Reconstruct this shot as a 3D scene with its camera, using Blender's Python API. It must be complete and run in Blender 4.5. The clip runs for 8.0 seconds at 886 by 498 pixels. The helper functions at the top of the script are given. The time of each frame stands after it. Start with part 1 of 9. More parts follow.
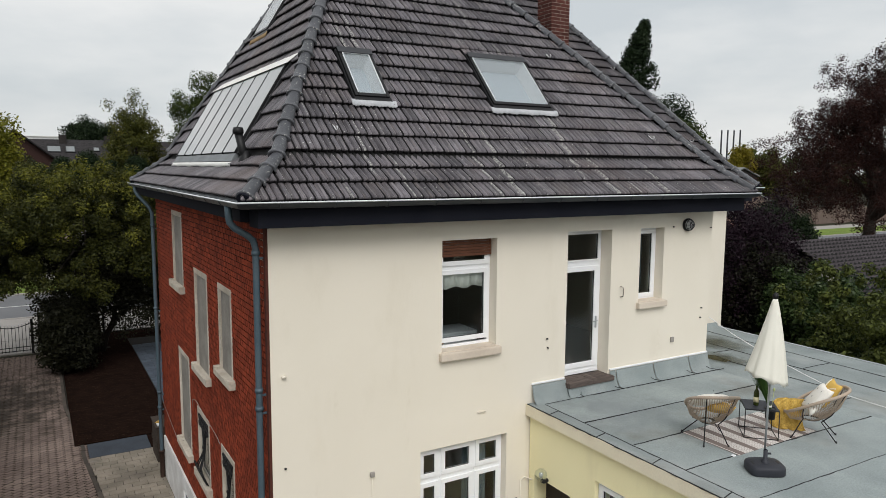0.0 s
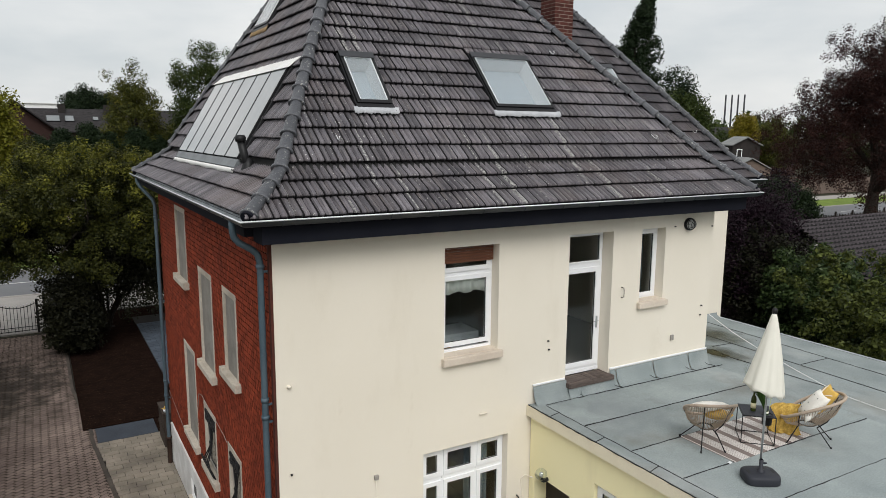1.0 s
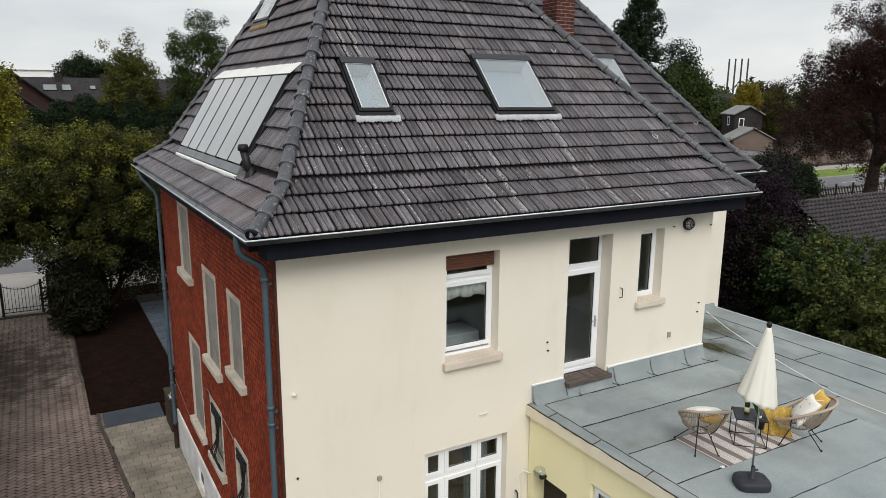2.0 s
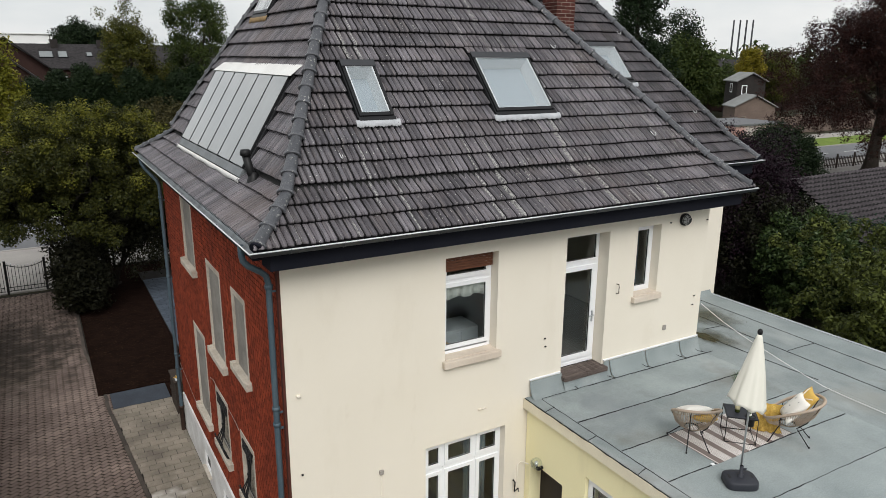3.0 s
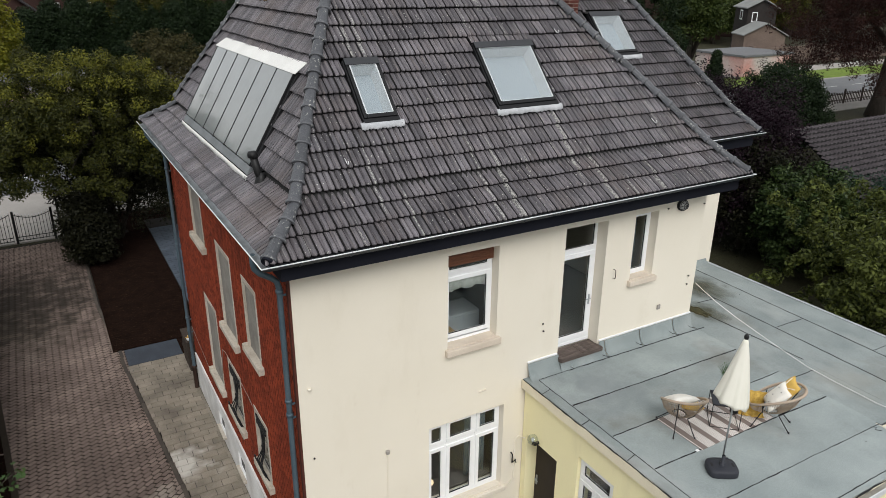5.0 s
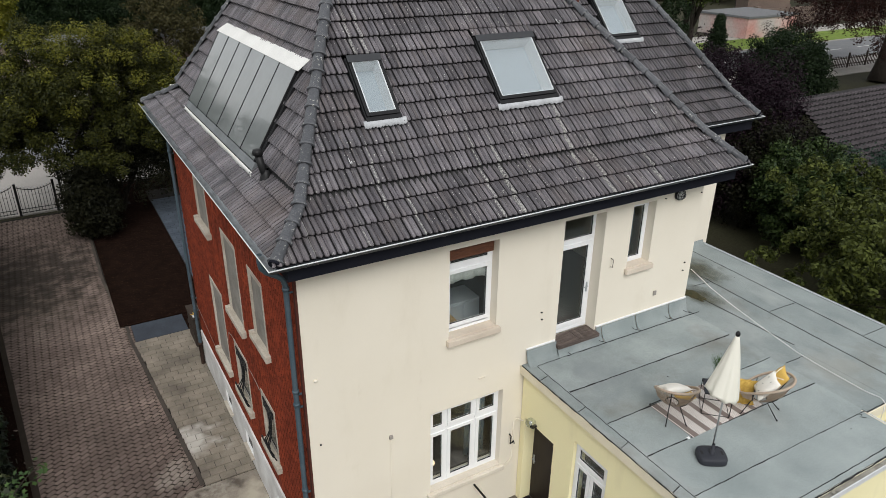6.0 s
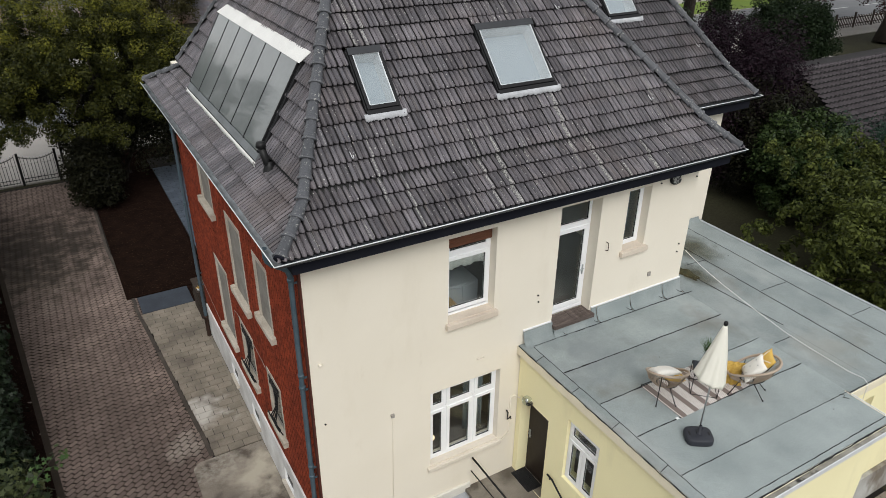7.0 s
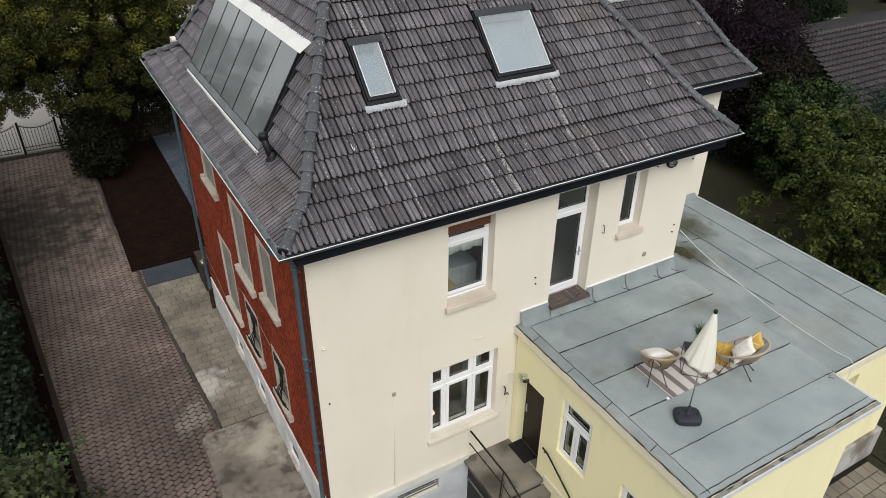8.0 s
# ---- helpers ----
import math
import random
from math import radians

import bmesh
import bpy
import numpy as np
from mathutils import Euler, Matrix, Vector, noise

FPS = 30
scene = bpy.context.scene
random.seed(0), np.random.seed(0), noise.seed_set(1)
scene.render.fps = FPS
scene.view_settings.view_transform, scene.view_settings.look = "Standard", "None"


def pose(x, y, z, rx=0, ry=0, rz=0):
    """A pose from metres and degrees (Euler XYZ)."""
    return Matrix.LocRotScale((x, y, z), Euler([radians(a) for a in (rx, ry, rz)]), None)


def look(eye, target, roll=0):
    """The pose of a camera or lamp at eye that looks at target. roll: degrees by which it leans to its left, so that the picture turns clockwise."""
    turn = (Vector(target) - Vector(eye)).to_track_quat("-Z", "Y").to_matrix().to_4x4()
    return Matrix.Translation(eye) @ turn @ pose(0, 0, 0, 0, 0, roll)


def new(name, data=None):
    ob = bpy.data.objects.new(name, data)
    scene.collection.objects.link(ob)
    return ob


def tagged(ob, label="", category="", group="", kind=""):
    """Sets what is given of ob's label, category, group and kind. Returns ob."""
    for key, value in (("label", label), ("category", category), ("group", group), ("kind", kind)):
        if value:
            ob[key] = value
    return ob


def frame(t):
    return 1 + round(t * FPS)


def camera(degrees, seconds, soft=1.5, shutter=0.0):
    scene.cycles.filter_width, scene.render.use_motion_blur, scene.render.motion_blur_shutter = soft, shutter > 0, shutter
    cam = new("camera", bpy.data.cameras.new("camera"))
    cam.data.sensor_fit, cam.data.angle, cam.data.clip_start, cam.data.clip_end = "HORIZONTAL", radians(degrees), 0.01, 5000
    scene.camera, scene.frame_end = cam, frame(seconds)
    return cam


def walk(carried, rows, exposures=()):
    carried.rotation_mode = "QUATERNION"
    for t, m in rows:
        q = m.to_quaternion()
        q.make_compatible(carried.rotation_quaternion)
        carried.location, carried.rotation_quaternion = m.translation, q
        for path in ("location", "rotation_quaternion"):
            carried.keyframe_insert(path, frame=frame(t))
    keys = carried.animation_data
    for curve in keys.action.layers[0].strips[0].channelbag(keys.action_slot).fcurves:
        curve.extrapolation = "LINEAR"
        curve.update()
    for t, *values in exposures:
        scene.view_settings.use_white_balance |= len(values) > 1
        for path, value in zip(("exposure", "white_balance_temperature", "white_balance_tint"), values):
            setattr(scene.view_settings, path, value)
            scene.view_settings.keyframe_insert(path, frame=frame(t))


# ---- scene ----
cam = camera(64.7, 8.0, soft=0.5)
PATH = [
    (0, (-2.561, -9.236, 8.095), (-1.558, -7.521, 7.863), 0.4),
    (0.5, (-2.559, -9.219, 8.423), (-1.561, -7.509, 8.142), 0.4),
    (1, (-2.57, -9.206, 8.752), (-1.577, -7.502, 8.422), 0.4),
    (1.5, (-2.589, -9.203, 9.091), (-1.6, -7.506, 8.713), 0.4),
    (3, (-2.627, -9.263, 10.076), (-1.655, -7.596, 9.549), 0.4),
    (3.5, (-2.646, -9.276, 10.387), (-1.682, -7.621, 9.81), 0.4),
    (4, (-2.657, -9.278, 10.706), (-1.702, -7.638, 10.076), 0.5),
    (4.5, (-2.648, -9.258, 11.021), (-1.703, -7.632, 10.339), 0.5),
    (6, (-2.696, -9.238, 12.016), (-1.782, -7.671, 11.173), 0.6),
    (6.5, (-2.714, -9.284, 12.331), (-1.814, -7.739, 11.434), 0.6),
    (7, (-2.714, -9.299, 12.664), (-1.829, -7.781, 11.711), 0.6),
    (7.5, (-2.723, -9.304, 12.985), (-1.852, -7.812, 11.977), 0.6),
    (8, (-2.704, -9.303, 13.292), (-1.85, -7.839, 12.231), 0.6),
]
walk(cam, [(t, look(eye, target, roll)) for t, eye, target, roll in PATH],
     exposures=[(0.0, 0.24), (1.5, 0.31), (3.5, 0.35), (5.0, 0.35), (6.5, 0.31), (8.0, 0.30)])

# ---------------------------------------------------------------- world, sun
world = bpy.data.worlds.new("overcast_sky")
scene.world = world
world.use_nodes = True
wn, wl = world.node_tree.nodes, world.node_tree.links
wn.clear()
SUN_EL, SUN_AZ = 45.0, 200.0   # degrees; azimuth clockwise from +y
sky = wn.new("ShaderNodeTexSky")
sky.sky_type = "NISHITA"
sky.sun_disc = False
sky.sun_elevation, sky.sun_rotation = radians(SUN_EL), radians(SUN_AZ)
sky.dust_density, sky.air_density = 4.0, 1.0
sky_gain = wn.new("ShaderNodeMix"); sky_gain.data_type = "RGBA"; sky_gain.blend_type = "MULTIPLY"
sky_gain.inputs[0].default_value = 1.0
sky_gain.inputs[7].default_value = (0.10, 0.10, 0.10, 1)
coord = wn.new("ShaderNodeTexCoord")
mapn = wn.new("ShaderNodeMapping"); mapn.inputs["Scale"].default_value = (1.0, 1.0, 3.2)
cloud = wn.new("ShaderNodeTexNoise"); cloud.inputs["Scale"].default_value = 2.4
cloud.inputs["Detail"].default_value = 6; cloud.inputs["Roughness"].default_value = 0.52
ramp = wn.new("ShaderNodeValToRGB")
ramp.color_ramp.elements[0].position, ramp.color_ramp.elements[0].color = 0.34, (0.68, 0.725, 0.75, 1)
ramp.color_ramp.elements[1].position, ramp.color_ramp.elements[1].color = 0.66, (0.98, 0.98, 0.965, 1)
cover = wn.new("ShaderNodeMix"); cover.data_type = "RGBA"; cover.inputs[0].default_value = 0.9
bg = wn.new("ShaderNodeBackground"); bg.inputs["Strength"].default_value = 0.80
wo = wn.new("ShaderNodeOutputWorld")
wl.new(sky.outputs[0], sky_gain.inputs[6])
wl.new(coord.outputs["Generated"], mapn.inputs["Vector"])
wl.new(mapn.outputs[0], cloud.inputs["Vector"])
wl.new(cloud.outputs[0], ramp.inputs[0])
wl.new(sky_gain.outputs[2], cover.inputs[6]); wl.new(ramp.outputs[0], cover.inputs[7])
wl.new(cover.outputs[2], bg.inputs["Color"]); wl.new(bg.outputs[0], wo.inputs["Surface"])

sun_data = bpy.data.lights.new("sun", "SUN")
sun_data.energy, sun_data.angle, sun_data.color = 1.7, radians(35), (1.0, 0.985, 0.97)
sun = new("sun", sun_data)
az, el = radians(SUN_AZ), radians(SUN_EL)
sun.matrix_world = look((0, 0, 60), Vector((0, 0, 60)) - Vector((math.sin(az) * math.cos(el), math.cos(az) * math.cos(el), math.sin(el))))

# ---------------------------------------------------------------- building helpers
WORLD = {}


def thing(name, at=(0, 0, 0), label="", category="", group="", kind=""):
    ob = new(name)
    ob.empty_display_size = 0.1
    ob.location = at
    WORLD[ob] = Matrix.Translation(at)
    return tagged(ob, label, category, group, kind)


def attach(ob, parent, label=""):
    WORLD[ob] = Matrix.Identity(4)
    if parent is not None:
        ob.parent = parent
        ob.matrix_parent_inverse = WORLD[parent].inverted()
    return tagged(ob, label)


def part(name, bm, material, parent, label="", smooth=False):
    me = bpy.data.meshes.new(name)
    bmesh.ops.recalc_face_normals(bm, faces=bm.faces)
    bm.to_mesh(me)
    bm.free()
    for m in (material if isinstance(material, (list, tuple)) else [material]):
        me.materials.append(m)
    if smooth:
        me.shade_smooth()
    return attach(new(name, me), parent, label)


def raw(name, verts, faces, material, parent=None, label="", smooth=False, slots=None):
    me = bpy.data.meshes.new(name)
    me.from_pydata([tuple(v) for v in verts], [], [tuple(f) for f in faces])
    for m in (material if isinstance(material, (list, tuple)) else [material]):
        me.materials.append(m)
    if slots:
        me.polygons.foreach_set("material_index", slots)
    if smooth:
        me.shade_smooth()
    return attach(new(name, me), parent, label)


def box(bm, x0, x1, y0, y1, z0, z1, bevel=0.0, m=None, mat=0):
    g = bmesh.ops.create_cube(bm, size=1.0, matrix=Matrix.Translation(((x0 + x1) / 2, (y0 + y1) / 2, (z0 + z1) / 2)) @ Matrix.Diagonal((abs(x1 - x0), abs(y1 - y0), abs(z1 - z0), 1)))
    vs = g["verts"]
    fs = list({f for v in vs for f in v.link_faces})
    for f in fs:
        f.material_index = mat
    if bevel:
        r = bmesh.ops.bevel(bm, geom=list({e for v in vs for e in v.link_edges}), offset=bevel, segments=2, affect="EDGES", profile=0.6)
        vs = list({v for f in r["faces"] for v in f.verts} | {v for v in vs if v.is_valid})
    if m is not None:
        bmesh.ops.transform(bm, matrix=m, verts=[v for v in vs if v.is_valid])
    return vs


def boxed(x0, x1, y0, y1, z0, z1, bevel=0.0, m=None):
    bm = bmesh.new()
    box(bm, x0, x1, y0, y1, z0, z1, bevel, m)
    return bm


def tube(bm, points, radius, sides=8, caps=True, mat=0):
    """A round bar along points; radius is one number or one for each point."""
    pts = [Vector(p) for p in points]
    rad = radius if isinstance(radius, (list, tuple)) else [radius] * len(pts)
    rings, up = [], None
    for i, p in enumerate(pts):
        d = (pts[min(i + 1, len(pts) - 1)] - pts[max(i - 1, 0)]).normalized()
        if up is None:
            up = Vector((0, 0, 1)) if abs(d.z) < 0.9 else Vector((1, 0, 0))
        side = d.cross(up).normalized()
        up = side.cross(d).normalized()
        rings.append([bm.verts.new(p + rad[i] * (math.cos(a) * side + math.sin(a) * up)) for a in [2 * math.pi * k / sides for k in range(sides)]])
    for a, b in zip(rings, rings[1:]):
        for k in range(sides):
            f = bm.faces.new((a[k], a[(k + 1) % sides], b[(k + 1) % sides], b[k]))
            f.smooth, f.material_index = True, mat
    if caps:
        for r in (rings[0][::-1], rings[-1]):
            bm.faces.new(r).material_index = mat
    return bm


def tubed(points, radius, sides=8):
    return tube(bmesh.new(), points, radius, sides)


def lathe(profile, segments=24, at=(0, 0, 0), squash=1.0):
    """A turned shape: profile of (radius, height)."""
    bm = bmesh.new()
    rings = []
    for r, z in profile:
        if r < 1e-5:
            rings.append([bm.verts.new((at[0], at[1], at[2] + z))])
        else:
            rings.append([bm.verts.new((at[0] + r * math.cos(2 * math.pi * k / segments), at[1] + squash * r * math.sin(2 * math.pi * k / segments), at[2] + z)) for k in range(segments)])
    for a, b in zip(rings, rings[1:]):
        for k in range(segments):
            q = [a[k % len(a)], a[(k + 1) % len(a)], b[(k + 1) % len(b)], b[k % len(b)]]
            q = list(dict.fromkeys(q))
            if len(q) > 2:
                try:
                    bm.faces.new(q).smooth = True
                except ValueError:
                    pass
    return bm


# ---------------------------------------------------------------- materials
def material(name, colour, rough=0.7, colour2=None, scale=6.0, amount=0.5, fine=60.0, fine_amount=0.25, bump=0.15, bump_scale=None,
             metal=0.0, piece=0.0, island=False, stretch=(1, 1, 1), spec=0.22, position=False, transmission=0.0, coat=0.0, hue=0.0):
    """A surface of two tones in broad patches, fine grain, relief, and a change from piece to piece."""
    m = bpy.data.materials.new(name)
    m.use_nodes = True
    n, l = m.node_tree.nodes, m.node_tree.links
    p = n["Principled BSDF"]
    p.inputs["Roughness"].default_value, p.inputs["Metallic"].default_value = rough, metal
    p.inputs["Specular IOR Level"].default_value = spec
    p.inputs["Transmission Weight"].default_value = transmission
    p.inputs["Coat Weight"].default_value = coat
    if position:
        src = n.new("ShaderNodeNewGeometry").outputs["Position"]
    else:
        src = n.new("ShaderNodeTexCoord").outputs["Object"]
    mp = n.new("ShaderNodeMapping"); mp.inputs["Scale"].default_value = stretch
    l.new(src, mp.inputs["Vector"])
    a = n.new("ShaderNodeTexNoise"); a.inputs["Scale"].default_value = scale; a.inputs["Detail"].default_value = 5
    b = n.new("ShaderNodeTexNoise"); b.inputs["Scale"].default_value = fine; b.inputs["Detail"].default_value = 3
    l.new(mp.outputs[0], a.inputs["Vector"]); l.new(mp.outputs[0], b.inputs["Vector"])
    r = n.new("ShaderNodeMapRange"); r.inputs[1].default_value, r.inputs[2].default_value = 0.32, 0.68
    r.inputs[3].default_value, r.inputs[4].default_value = 0.0, amount
    l.new(a.outputs[0], r.inputs[0])
    c2 = colour2 or tuple(c * 0.6 for c in colour)
    mix = n.new("ShaderNodeMix"); mix.data_type = "RGBA"
    mix.inputs[6].default_value, mix.inputs[7].default_value = (*colour, 1), (*c2, 1)
    l.new(r.outputs[0], mix.inputs[0])
    hsv = n.new("ShaderNodeHueSaturation")
    l.new(mix.outputs[2], hsv.inputs["Color"])
    v = n.new("ShaderNodeMapRange"); v.inputs[1].default_value, v.inputs[2].default_value = 0.25, 0.75
    v.inputs[3].default_value, v.inputs[4].default_value = 1 - fine_amount, 1 + fine_amount
    l.new(b.outputs[0], v.inputs[0])
    val = v.outputs[0]
    if piece or hue:
        rnd = n.new("ShaderNodeNewGeometry").outputs["Random Per Island"] if island else n.new("ShaderNodeObjectInfo").outputs["Random"]
        pr = n.new("ShaderNodeMapRange"); pr.inputs[3].default_value, pr.inputs[4].default_value = 1 - piece, 1 + piece
        l.new(rnd, pr.inputs[0])
        mul = n.new("ShaderNodeMath"); mul.operation = "MULTIPLY"
        l.new(val, mul.inputs[0]); l.new(pr.outputs[0], mul.inputs[1])
        val = mul.outputs[0]
        if hue:
            wn_ = n.new("ShaderNodeTexWhiteNoise"); wn_.noise_dimensions = "1D"
            l.new(rnd, wn_.inputs["W"])
            hr = n.new("ShaderNodeMapRange"); hr.inputs[3].default_value, hr.inputs[4].default_value = 0.5 - hue, 0.5 + hue
            l.new(wn_.outputs["Value"], hr.inputs[0]); l.new(hr.outputs[0], hsv.inputs["Hue"])
    l.new(val, hsv.inputs["Value"])
    l.new(hsv.outputs[0], p.inputs["Base Color"])
    if bump:
        bp = n.new("ShaderNodeBump"); bp.inputs["Strength"].default_value = bump; bp.inputs["Distance"].default_value = 0.01
        if bump_scale:
            c = n.new("ShaderNodeTexNoise"); c.inputs["Scale"].default_value = bump_scale; c.inputs["Detail"].default_value = 4
            l.new(mp.outputs[0], c.inputs["Vector"]); l.new(c.outputs[0], bp.inputs["Height"])
        else:
            l.new(b.outputs[0], bp.inputs["Height"])
        l.new(bp.outputs[0], p.inputs["Normal"])
    return m


def stain(m, colour, scale, lo, hi, amount, stretch=(1, 1, 1), detail=6, rough=0.6, gate=0.0):
    """Lay stains of another colour over a surface, in world-sized patches; gate: scale of finer gaps within them."""
    n, l = m.node_tree.nodes, m.node_tree.links
    p = n["Principled BSDF"]
    src = p.inputs["Base Color"].links[0].from_socket
    pos = n.new("ShaderNodeNewGeometry").outputs["Position"]
    mp = n.new("ShaderNodeMapping"); mp.inputs["Scale"].default_value = stretch
    mp.inputs["Location"].default_value = (scale * 3.1, scale * 1.7, amount * 5)
    l.new(pos, mp.inputs["Vector"])
    a = n.new("ShaderNodeTexNoise"); a.inputs["Scale"].default_value = scale
    a.inputs["Detail"].default_value, a.inputs["Roughness"].default_value = detail, rough
    l.new(mp.outputs[0], a.inputs["Vector"])
    r = n.new("ShaderNodeMapRange"); r.inputs[1].default_value, r.inputs[2].default_value, r.inputs[4].default_value = lo, hi, amount
    l.new(a.outputs[0], r.inputs[0])
    fac = r.outputs[0]
    if gate:
        g = n.new("ShaderNodeTexNoise"); g.inputs["Scale"].default_value, g.inputs["Detail"].default_value = gate, 4
        l.new(pos, g.inputs["Vector"])
        gr = n.new("ShaderNodeMapRange"); gr.inputs[1].default_value, gr.inputs[2].default_value = 0.42, 0.60
        l.new(g.outputs[0], gr.inputs[0])
        mu = n.new("ShaderNodeMath"); mu.operation = "MULTIPLY"
        l.new(fac, mu.inputs[0]); l.new(gr.outputs[0], mu.inputs[1])
        fac = mu.outputs[0]
    mx = n.new("ShaderNodeMix"); mx.data_type = "RGBA"; mx.inputs[7].default_value = (*colour, 1)
    l.new(fac, mx.inputs[0]); l.new(src, mx.inputs[6]); l.new(mx.outputs[2], p.inputs["Base Color"])
    return m


def leaf_material(name, colour, colour2, rough=0.55):
    """Leaves: two greens mixed from leaf to leaf, with some light passing through."""
    m = bpy.data.materials.new(name)
    m.use_nodes = True
    n, l = m.node_tree.nodes, m.node_tree.links
    p = n["Principled BSDF"]
    p.inputs["Roughness"].default_value = rough
    p.inputs["Specular IOR Level"].default_value = 0.15
    rnd = n.new("ShaderNodeNewGeometry").outputs["Random Per Island"]
    pos = n.new("ShaderNodeTexCoord").outputs["Object"]
    big = n.new("ShaderNodeTexNoise"); big.inputs["Scale"].default_value = 0.9; big.inputs["Detail"].default_value = 3
    l.new(pos, big.inputs["Vector"])
    add = n.new("ShaderNodeMath"); add.operation = "MULTIPLY_ADD"; add.inputs[1].default_value = 0.80
    l.new(rnd, add.inputs[0])
    br = n.new("ShaderNodeMapRange"); br.inputs[1].default_value, br.inputs[2].default_value = 0.35, 0.65; br.inputs[4].default_value = 0.30
    l.new(big.outputs[0], br.inputs[0]); l.new(br.outputs[0], add.inputs[2])
    mix = n.new("ShaderNodeMix"); mix.data_type = "RGBA"
    mix.inputs[6].default_value, mix.inputs[7].default_value = (*colour, 1), (*colour2, 1)
    l.new(add.outputs[0], mix.inputs[0])
    l.new(mix.outputs[2], p.inputs["Base Color"])
    tr = n.new("ShaderNodeBsdfTranslucent"); l.new(mix.outputs[2], tr.inputs["Color"])
    ms = n.new("ShaderNodeMixShader"); ms.inputs[0].default_value = 0.25
    out = n["Material Output"]
    l.new(p.outputs[0], ms.inputs[1]); l.new(tr.outputs[0], ms.inputs[2]); l.new(ms.outputs[0], out.inputs["Surface"])
    return m


def glass_material(name, tint=(0.92, 0.95, 0.94), rough=0.0, mirror=0.12):
    """Window glass: clear, with a constant share of coating reflection besides its own."""
    m = bpy.data.materials.new(name)
    m.use_nodes = True
    n, l = m.node_tree.nodes, m.node_tree.links
    n.remove(n["Principled BSDF"])
    fr0 = n.new("ShaderNodeLayerWeight"); fr0.inputs[0].default_value = 0.5
    fr = n.new("ShaderNodeMath"); fr.operation = "POWER"; fr.inputs[1].default_value = 4.0
    l.new(fr0.outputs["Facing"], fr.inputs[0])
    ad = n.new("ShaderNodeMath"); ad.operation = "ADD"; ad.use_clamp = True; ad.inputs[1].default_value = mirror
    t = n.new("ShaderNodeBsdfTransparent"); t.inputs[0].default_value = (*tint, 1)
    g = n.new("ShaderNodeBsdfGlossy"); g.inputs["Roughness"].default_value = rough
    mx = n.new("ShaderNodeMixShader")
    l.new(fr.outputs[0], ad.inputs[0]); l.new(ad.outputs[0], mx.inputs[0])
    l.new(t.outputs[0], mx.inputs[1]); l.new(g.outputs[0], mx.inputs[2])
    l.new(mx.outputs[0], n["Material Output"].inputs["Surface"])
    return m


def stain_and_shade_patch(m, x, y, reach, colour, amount, z=0.0):
    """A patch of another colour with a ragged edge round (x, y), for stains and painted shade."""
    n, l = m.node_tree.nodes, m.node_tree.links
    p = n["Principled BSDF"]
    src = p.inputs["Base Color"].links[0].from_socket
    pos = n.new("ShaderNodeNewGeometry").outputs["Position"]
    d = n.new("ShaderNodeVectorMath"); d.operation = "DISTANCE"; d.inputs[1].default_value = (x, y, z)
    l.new(pos, d.inputs[0])
    a = n.new("ShaderNodeTexNoise"); a.inputs["Scale"].default_value, a.inputs["Detail"].default_value = 2.2, 6
    l.new(pos, a.inputs["Vector"])
    s = n.new("ShaderNodeMath"); s.operation = "MULTIPLY_ADD"; s.inputs[1].default_value = 2.6 * reach
    l.new(a.outputs[0], s.inputs[0]); l.new(d.outputs["Value"], s.inputs[2])
    r = n.new("ShaderNodeMapRange"); r.inputs[1].default_value, r.inputs[2].default_value = 1.45 * reach, 2.3 * reach
    r.inputs[3].default_value, r.inputs[4].default_value = amount, 0.0
    l.new(s.outputs[0], r.inputs[0])
    mx = n.new("ShaderNodeMix"); mx.data_type = "RGBA"; mx.inputs[7].default_value = (*colour, 1)
    l.new(r.outputs[0], mx.inputs[0]); l.new(src, mx.inputs[6]); l.new(mx.outputs[2], p.inputs["Base Color"])


M_CREAM = material("cream_render", (0.772, 0.720, 0.620), 0.9, (0.712, 0.658, 0.554), 0.55, 0.6, 90, 0.03, 0.12, 140, position=True)
stain(M_CREAM, (0.60, 0.54, 0.43), 1.4, 0.60, 0.80, 0.35, (1, 1, 0.35))
M_YELLOW = material("yellow_render", (0.90, 0.835, 0.53), 0.9, (0.85, 0.78, 0.485), 0.6, 0.6, 90, 0.04, 0.12, 140, position=True)
stain(M_CREAM, (0.50, 0.425, 0.31), 2.6, 0.64, 0.80, 0.30, (1, 1, 0.22), gate=11)
stain(M_YELLOW, (0.68, 0.62, 0.39), 1.6, 0.56, 0.74, 0.4, (1, 1, 0.3))
M_STONE = material("pale_stone", (0.72, 0.665, 0.58), 0.85, (0.58, 0.515, 0.43), 1.4, 0.7, 40, 0.1, 0.25)
M_STONE_G = material("weathered_grey_stone", (0.55, 0.50, 0.425), 0.9, (0.34, 0.295, 0.24), 2.2, 0.7, 30, 0.15, 0.35)
M_PVC = material("white_pvc", (0.82, 0.83, 0.84), 0.35, (0.76, 0.77, 0.78), 2, 0.4, 30, 0.02, 0.0)
M_FASCIA = material("anthracite_paint", (0.010, 0.011, 0.017), 0.7, (0.016, 0.017, 0.023), 1.5, 0.6, 40, 0.1, 0.05, spec=0.08)
M_GUTTER = material("dark_zinc_gutter", (0.09, 0.10, 0.115), 0.5, (0.06, 0.068, 0.078), 3, 0.7, 50, 0.08, 0.05, metal=0.35)
M_ZINC = material("weathered_zinc", (0.50, 0.53, 0.55), 0.42, (0.33, 0.36, 0.38), 3, 0.7, 50, 0.08, 0.05, metal=0.65)
